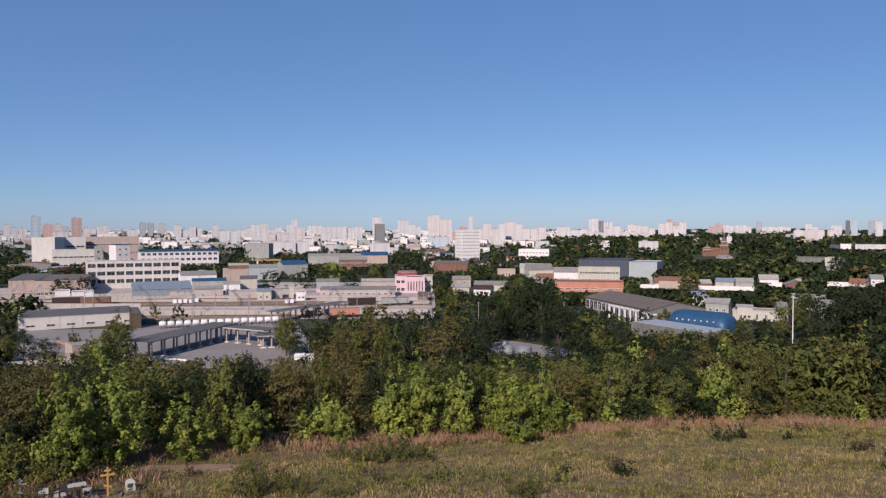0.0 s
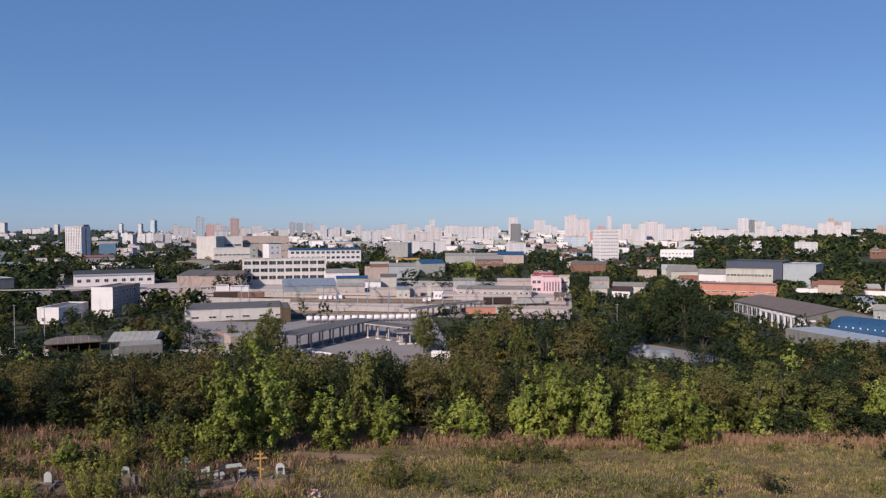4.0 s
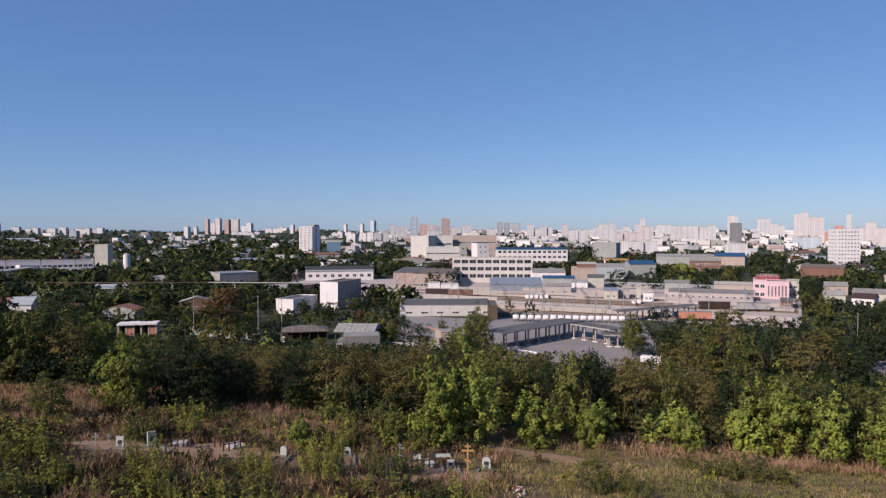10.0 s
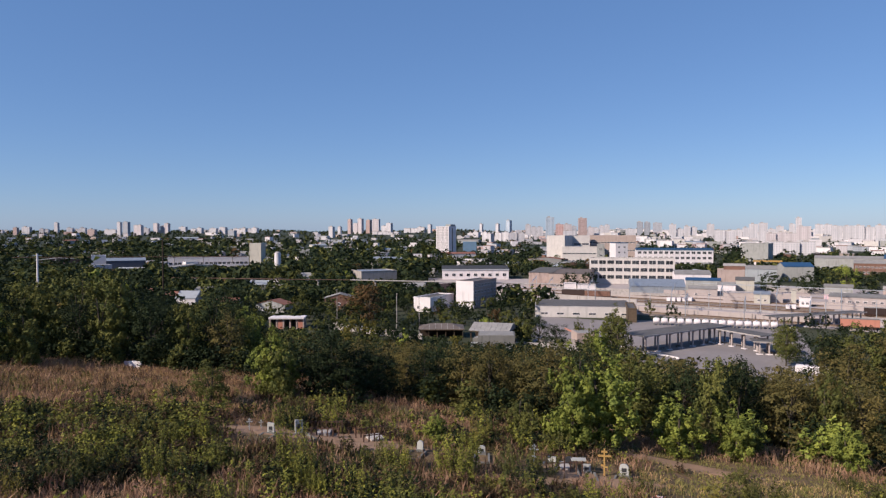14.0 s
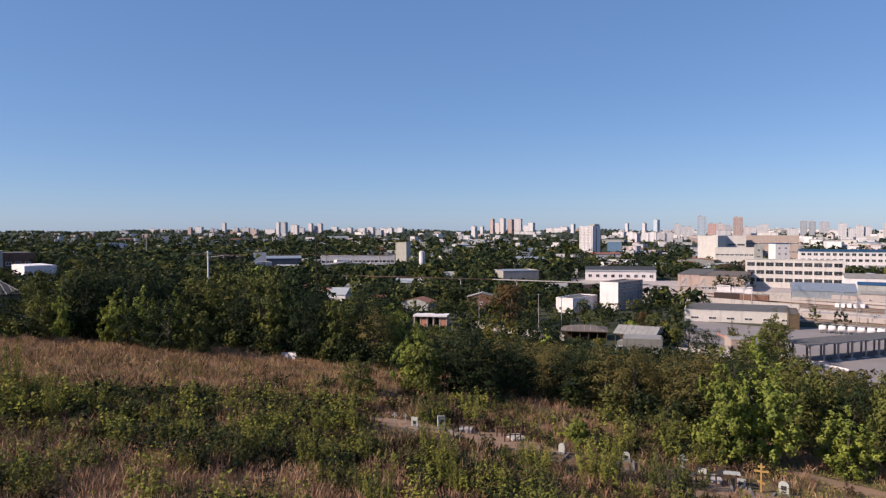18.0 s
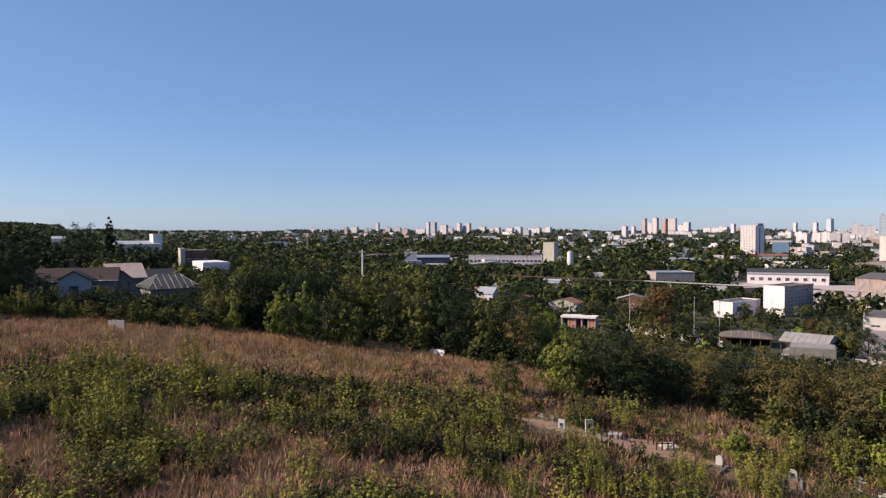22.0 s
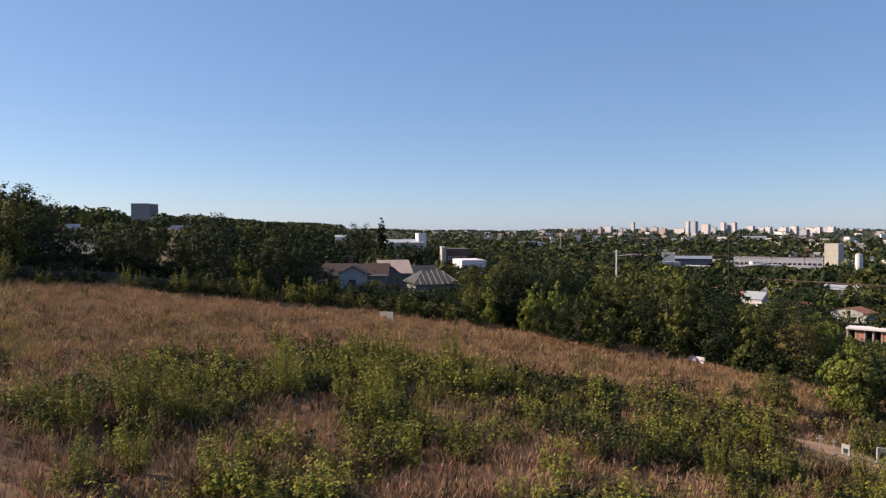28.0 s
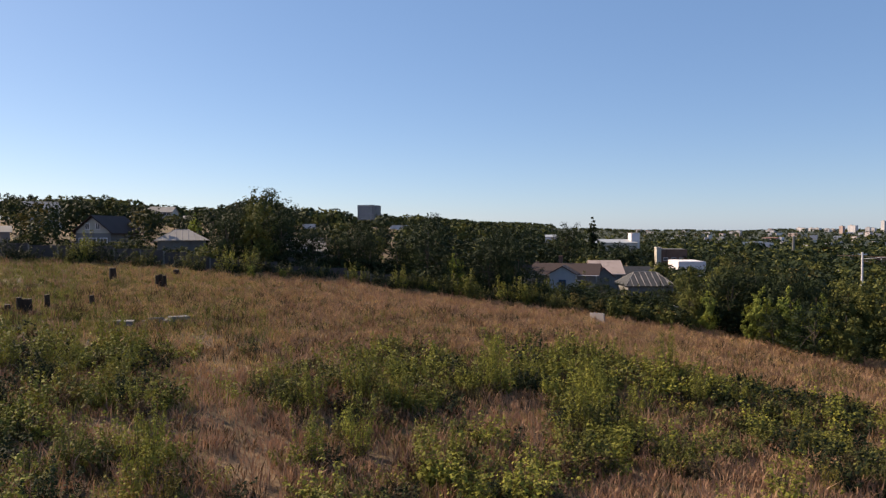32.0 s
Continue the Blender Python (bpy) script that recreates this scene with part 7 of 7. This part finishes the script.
tufts("meadow_grass", "short olive meadow grass by the thicket", 90000, 7, 0.26, 0.02, GREENGRASS, lambda x, y, d, az: (az <= 24) & (d > 42))
tufts("meadow_grass", "short bleached meadow grass by the thicket", 40000, 6, 0.28, 0.016, GOLDSTRAW, lambda x, y, d, az: (az <= 24) & (d > 42) & (field_mask(x * 0.3, y * 1.4) < 0.1))


def shrub_meshes(seed, leaf, h, w, n, size):
    rng = np.random.default_rng(seed)
    stems = 17
    a, r = rng.uniform(0, 2 * np.pi, stems), w * np.sqrt(rng.random(stems))
    hs = h * rng.uniform(0.35, 1.1, stems)
    k = rng.integers(0, stems, n)
    t = rng.random(n) ** 0.7
    out = rng.normal(scale=1.0, size=(n, 2)) * (0.035 + 0.12 * (1 - t))[:, None]
    c = np.stack([np.cos(a[k]) * r[k] * (0.6 + 0.5 * t) + out[:, 0], np.sin(a[k]) * r[k] * (0.6 + 0.5 * t) + out[:, 1], hs[k] * t + 0.05], 1)
    nrm = np.stack([out[:, 0] * 4, out[:, 1] * 4, np.full(n, 0.6)], 1) + rng.normal(scale=0.25, size=(n, 3))
    q = leaf_tris(rng, c, nrm, size)
    geo = [tube_geo((math.cos(a[i]) * r[i] * 0.5, math.sin(a[i]) * r[i] * 0.5, -0.1), (math.cos(a[i]) * r[i] * 1.05, math.sin(a[i]) * r[i] * 1.05, hs[i]), 0.014, 0.005, 3, False) for i in range(stems)]
    tv, tf = joined(geo)
    return tris_mesh("shrub", q, leaf, np.array(tv)[np.array(tf)], BARK), leaf, q


SHRUBS = [shrub_meshes(100 + i, m, h, w, n, s) for i, (m, h, w, n, s) in enumerate((
    (WEED_LIGHT, 1.8, 0.8, 2100, 0.046), (WEED_MID, 1.4, 0.95, 2100, 0.047), (WEED_MID, 0.8, 0.85, 1400, 0.046), (LEAF_DARK, 1.1, 1.1, 1700, 0.05), (LEAF_YELLOW, 1.2, 0.6, 1100, 0.043),
    (WEED_LIGHT, 0.95, 0.9, 1600, 0.046), (WEEDBROWN, 0.9, 0.9, 1400, 0.044)))]
SHRUB_WORDS = ("tall bright green weedy shrub in the field", "mid-green leafy shrub in the grass", "low green weed clump in the grass", "dark green spreading bramble clump", "yellowing weed shrub in dry grass", "low bright green weed clump", "dark red-brown dying weed clump")


def shrub(i, x, y, s, tall=1.0):
    ob = tagged(new("shrub", SHRUBS[i][0]), SHRUB_WORDS[i], "shrub", "field shrubs")
    ob.matrix_basis = pose(x, y, gz(x, y), 0, 0, float(frng.uniform(0, 360))) @ Matrix.Diagonal((s, s, s * tall, 1))


def shrubs():
    made, rest = 0, {i: [] for i in range(7)}
    x, y, d, az = field_points(19000, 21, 92)
    keep = (az > 24) & (green_mask(x, y) + 0.6 * frng.normal(size=len(x)) > np.interp(d, [20, 58, 70, 92], [0.2, 0.4, 1.6, 2.1])) | (az <= 24) & (frng.random(len(x)) < 0.03) & (field_mask(x * 0.3 + 5, y * 1.1) > 0.3)
    keep &= open_ground(x, y, d, az, 0.9)
    x, y, d = x[keep][:3300], y[keep][:3300], d[keep][:3300]
    for px, py, pd in zip(x, y, d):
        i = int(frng.choice(7, p=[0.24, 0.16, 0.1, 0.14, 0.05, 0.15, 0.16] if px < -5.0 * py or py < 0 else [0.10, 0.17, 0.13, 0.24, 0.04, 0.09, 0.23]))
        s = float(frng.uniform(0.6, 1.25))
        if made < 290 and pd < 60:
            shrub(i, px, py, s, float(frng.uniform(1.0, 1.9 if i in (0, 4) else 1.3)))
            made += 1
        else:
            rest[i].append((px, py, s, frng.uniform(0, 6.28)))
    for i, rows in rest.items():
        if not rows:
            continue
        near, far = SHRUBS[i][2][::5], SHRUBS[i][2][::11]
        near = near.mean(1, keepdims=True) + (near - near.mean(1, keepdims=True)) * 1.75
        far = far.mean(1, keepdims=True) + (far - far.mean(1, keepdims=True)) * 2.5
        out = []
        for px, py, s, r in rows:
            c, sn = math.cos(r), math.sin(r)
            m = np.array([[c, -sn, 0], [sn, c, 0], [0, 0, 1]]) * s * 1.05
            out.append((near if math.hypot(px, py) < 47 else far) @ m.T + np.array([px, py, gz(px, py)]))
        mat = SHRUBS[i][1]
        tagged(new("weeds", tris_mesh("weeds", np.concatenate(out), mat)), SHRUB_WORDS[i].replace("shrub", "weeds"), "weeds", kind="stuff")


shrubs()

# large light bushes near the graves and low bushes on the meadow
for i, a, s in ((0, (36.61, 44.4), 2.2), (0, (37.83, 43.4), 1.8), (1, (32.44, 44.4), 1.9), (0, (42.10, 44.0), 1.5), (1, (30.28, 45.5), 1.3), (2, (4.35, 53.8), 2.6), (2, (6.63, 53.7), 2.2), (2, (2.06, 54.3), 2.2),
                (2, (8.44, 55.7), 1.6), (1, (13.78, 46.7), 1.8), (1, (15.08, 45.7), 1.4), (1, (12.03, 45.8), 1.4), (2, (15.71, 52.9), 1.5), (3, (-21.31, 69.4), 1.6), (3, (-22.88, 73.0), 1.5), (2, (-6.67, 44.0), 2.0),
                (2, (-14.22, 65.3), 1.5), (2, (-29.87, 97.3), 1.8), (1, (29.14, 51.2), 1.6), (1, (22.70, 44.2), 1.3), (3, (31.43, 41.1), 1.8), (1, (42.83, 44.5), 1.5), (1, (44.20, 44.6), 1.5), (3, (59.48, 64.8), 1.7),
                (3, (63.08, 64.6), 1.7), (3, (54.00, 57.1), 1.5), (1, (79.84, 55.8), 1.6), (3, (76.08, 57.1), 1.8), (0, (71.70, 49.9), 1.2), (0, (81.66, 52.2), 1.3)):
    x, y = at(*a)
    shrub(i, x, y, s * 0.8)


# bushes along the wall at the top of the field
for k in range(70):
    az = float(frng.uniform(88, 121) if k < 56 else frng.uniform(121, 131))
    x, y = at(az, float(np.interp(az, [88, 100, 112, 131], [92, 94, 96, 99])) + float(frng.uniform(-2, 0)))
    shrub(int(frng.choice([1, 3, 3, 0])), x, y, float(frng.uniform(1.1, 2.2)))


# ---- graves at the field's lower edge ----
def stone_geo(w, h, t, round_top=True, seed=0):
    n = 8
    prof = [(-w / 2, 0), (-w / 2 * 1.0, h * 0.7)]
    if round_top:
        prof += [(-math.cos(math.pi * i / n) * w / 2, h * 0.7 + math.sin(math.pi * i / n) * h * 0.3) for i in range(1, n)]
    else:
        prof += [(-w / 2, h), (w / 2, h * 0.94)]
    prof += [(w / 2, h * 0.7), (w / 2, 0)]
    m = len(prof)
    v = [(x, 0, z) for x, z in prof] + [(x, t, z) for x, z in prof]
    f = [tuple(range(m))[::-1], tuple(range(m, 2 * m))] + [(i, (i + 1) % m, m + (i + 1) % m, m + i) for i in range(m)]
    return v, [q[::-1] for q in f]


def gravestone(az, d, h, w=0.6, mat=None, turn=0.0, round_top=True, plate=True, label="pale marble gravestone with a dark plate"):
    x, y = at(az, d)
    ob = thing("gravestone", x, y, gz(x, y), az + turn, label, "gravestone", "graves")
    mat = mat or MARBLE
    part("stone", mesh_from("stone", *stone_geo(w, h, 0.14, round_top), mat), ob, pose(0, 0, 0.12))
    part("plinth", boxes("plinth", [(-w * 0.62, -0.1, -0.25, w * 0.62, 0.28, 0.14)], DARKCON), ob)
    part("kerb", boxes("kerb", [(-0.55, -1.9, -0.3, -0.42, -0.12, 0.14), (0.42, -1.9, -0.3, 0.55, -0.12, 0.14), (-0.42, -1.9, -0.3, 0.42, -1.78, 0.1)], DARKCON), ob)
    if plate:
        part("plate", boxes("plate", [(-w * 0.26, -0.025, h * 0.45, w * 0.26, 0.0, h * 0.8)], GRANITE), ob)
        part("inscription_bar", boxes("inscription_bar", [(-w * 0.3, -0.02, h * 0.33, w * 0.3, 0.0, h * 0.37), (-w * 0.22, -0.02, h * 0.26, w * 0.22, 0.0, h * 0.29)], GRANITE), ob)


def grave_cross(az, d, h, mat, label, turn=0.0):
    x, y = at(az, d)
    ob = thing("grave_cross", x, y, gz(x, y), az + turn, label, "cross", "graves")
    k = 0.03 * h
    part("upright", boxes("upright", [(-k, -k, -0.3, k, k, h)], mat), ob)
    for z, w in ((h * 0.86, h * 0.11), (h * 0.7, h * 0.24)):
        part("cross_bar", boxes("cross_bar", [(-w, -k * 0.9, z, w, k * 0.9, z + 2 * k)], mat), ob)
    part("slanting_bar", boxes("slanting_bar", [(-h * 0.13, -k * 0.8, -k, h * 0.13, k * 0.8, k)], mat), ob, pose(0, 0, h * 0.35, 0, 20, 0))


gravestone(52.25, 51.0, 0.68, 0.5, turn=-25, round_top=False)
gravestone(50.03, 51.6, 1.0, 0.58, turn=22, round_top=False, label="tall white gravestone with a dark picture plate")
gravestone(40.36, 48.4, 0.62, 0.44, turn=-20, plate=False, label="weathered pale gravestone half in weeds")
gravestone(35.34, 48.8, 0.5, 0.5, turn=0, label="white arched gravestone with a dark centre")
gravestone(29.69, 48.4, 0.36, 0.55, turn=-10, round_top=False, plate=False, label="low white gravestone by the thicket")
gravestone(28.32, 48.4, 0.6, 0.5, GRANITE, 5, plate=False, label="small black arched gravestone")
gravestone(26.94, 47.9, 0.48, 0.56, turn=8, round_top=False, label="square white gravestone with a small plate")
gravestone(24.04, 48.4, 0.75, 0.6, turn=-8, label="white arched gravestone with a dark emblem")
grave_cross(25.56, 48.1, 1.8, GOLDPAINT, "tall ochre wooden orthodox cross")
grave_cross(31.10, 47.8, 1.3, STEEL, "grey metal grave cross at the thicket")
grave_cross(52.97, 52.7, 0.7, MARBLE, "small white metal grave cross")
grave_cross(53.86, 52.0, 0.9, MARBLE, "small white sign cross on a stick")


def grave_fence(az, d, turn, label="dark low iron fence round a grave plot", w=2.4, h=0.7, mat=None):
    x, y = at(az, d)
    ob = thing("grave_fence", x, y, gz(x, y), az + turn, label, "fence", "graves")
    mat = mat or IRON
    post = boxes("post", [(-0.04, -0.04, -0.3, 0.04, 0.04, h)], mat)
    for i in range(7):
        for k in (0, 1):
            part("post", post, ob, pose(-w / 2 + i * w / 6, k * 1.8, 0))
    for k in (0, 1):
        part("rail", boxes("rail", [(-w / 2, k * 1.8 - 0.025, h - 0.15, w / 2, k * 1.8 + 0.025, h - 0.08)], mat), ob)
    part("slab", boxes("slab", [(-0.5, 0.2, -0.1, 0.5, 1.6, 0.18)], CONCRETE), ob)


grave_fence(43.63, 50.7, 20)
grave_fence(48.24, 52.0, -10)
grave_fence(28.68, 47.2, 12)


def bench(az, d, turn):
    x, y = at(az, d)
    ob = thing("grave_table", x, y, gz(x, y), az + turn, "small white-topped grave table on posts", "table", "graves")
    part("tabletop", boxes("tabletop", [(-0.5, -0.3, 0.68, 0.5, 0.3, 0.74)], MARBLE), ob)
    for sx in (-0.35, 0.35):
        part("leg", boxes("leg", [(sx - 0.05, -0.05, -0.3, sx + 0.05, 0.05, 0.68)], TIMBER), ob)


bench(27.58, 48.3, 5)


def heap(az, d, label, mats, n=60, r=1.0):
    x, y = at(az, d)
    rng = np.random.default_rng(int(d * 10))
    c = np.stack([rng.normal(scale=0.35 * r, size=n), rng.normal(scale=0.35 * r, size=n), rng.uniform(0, 0.35 * r, n)], 1)
    q = spray(rng, c, np.full(n, 0.12), n * 6, 0.1)
    ob = new("flower_heap", quads_mesh("flower_heap", q, mats, rng.integers(0, len(mats), n * 6)))
    ob.matrix_basis = pose(x, y, gz(x, y) - 0.02)
    tagged(ob, label, "flowers", kind="stuff")


heap(21.41, 42.9, "heap of faded pink wreaths and flowers", [PINKISH, SALMON, MARBLE, LEAF_MID])

# bare soil paths among the graves
def soil_patch(az, d, rx, ry, seed):
    cx, cy = at(az, d)
    rng = np.random.default_rng(seed)
    n, rings = 26, 5
    wob = 1 + 0.3 * np.sin(np.arange(n) * 2 * np.pi / n * 3 + rng.uniform(0, 6)) + 0.12 * rng.normal(size=n)
    v = [(cx, cy, gz(cx, cy) + 0.05)]
    c, s = math.cos(radians(az)), math.sin(radians(az))
    for k in range(1, rings + 1):
        for i in range(n):
            u, w = rx * k / rings * wob[i] * math.cos(2 * math.pi * i / n), ry * k / rings * wob[i] * math.sin(2 * math.pi * i / n)
            x, y = cx + u * c - w * s, cy + u * s + w * c
            v.append((x, y, gz(x, y) + (0.05 if k < rings else -0.06)))
    f = [(0, 1 + i, 1 + (i + 1) % n) for i in range(n)]
    f += [(1 + (k - 1) * n + i, 1 + k * n + i, 1 + k * n + (i + 1) % n, 1 + (k - 1) * n + (i + 1) % n) for k in range(1, rings) for i in range(n)]
    tagged(new("path", mesh_from("path", v, f, DIRT, True)), "bare trodden brown soil between graves", "path", kind="structure")


for k, (a, rx, ry) in enumerate(SOIL):
    soil_patch(*a, rx, ry, k)


# stumps and old fence posts at the top of the field
def stake(az, d, h, r=0.23):
    x, y = at(az, d)
    ob = new("fence_post", mesh_from("fence_post", *tube_geo((0, 0, -0.3), (0.05, 0, h * 1.2), r, r * 0.85, 8), TARRED))
    ob.matrix_basis = pose(x, y, gz(x, y), 3, -4, az)
    tagged(ob, "dark weathered timber post in the grass", "post", "old posts")


for a in ((130.53, 62.7, 0.6), (129.80, 63.3, 1.0), (129.49, 63.3, 0.9), (129.22, 63.3, 0.9), (128.11, 65.2, 1.0), (125.28, 67.6, 0.9), (120.61, 79.0, 1.3), (120.85, 78.9, 1.2), (120.34, 79.2, 1.2)):
    stake(*a)
for a in ((123.88, 82.0, 1.1), (119.53, 88.3, 0.7), (130.19, 49.1, 0.8), (128.72, 50.4, 0.9)):
    stake(*a, 0.4)


def slab_stack(az, d, turn, label="stack of pale broken concrete slabs lying in grass"):
    x, y = at(az, d)
    ob = thing("slab_stack", x, y, gz(x, y), az + turn, label, "slabs")
    for k, (u, v, z, w, dp, rz) in enumerate(((0, 0, 0.05, 1.9, 0.9, 0), (0.25, 0.1, 0.27, 1.5, 0.8, 9), (-1.7, 0.2, 0.04, 1.6, 0.7, -12), (-1.5, 0.3, 0.25, 1.1, 0.6, 6))):
        part("slab", boxes("slab", [(-w / 2, -dp / 2, -0.1, w / 2, dp / 2, 0.1)], DARKCON), ob, pose(u, v, z + 0.1, 4 - 3 * k, 2, rz))


slab_stack(119.6, 61.0, 10)
slab_stack(123.5, 59.5, -20)
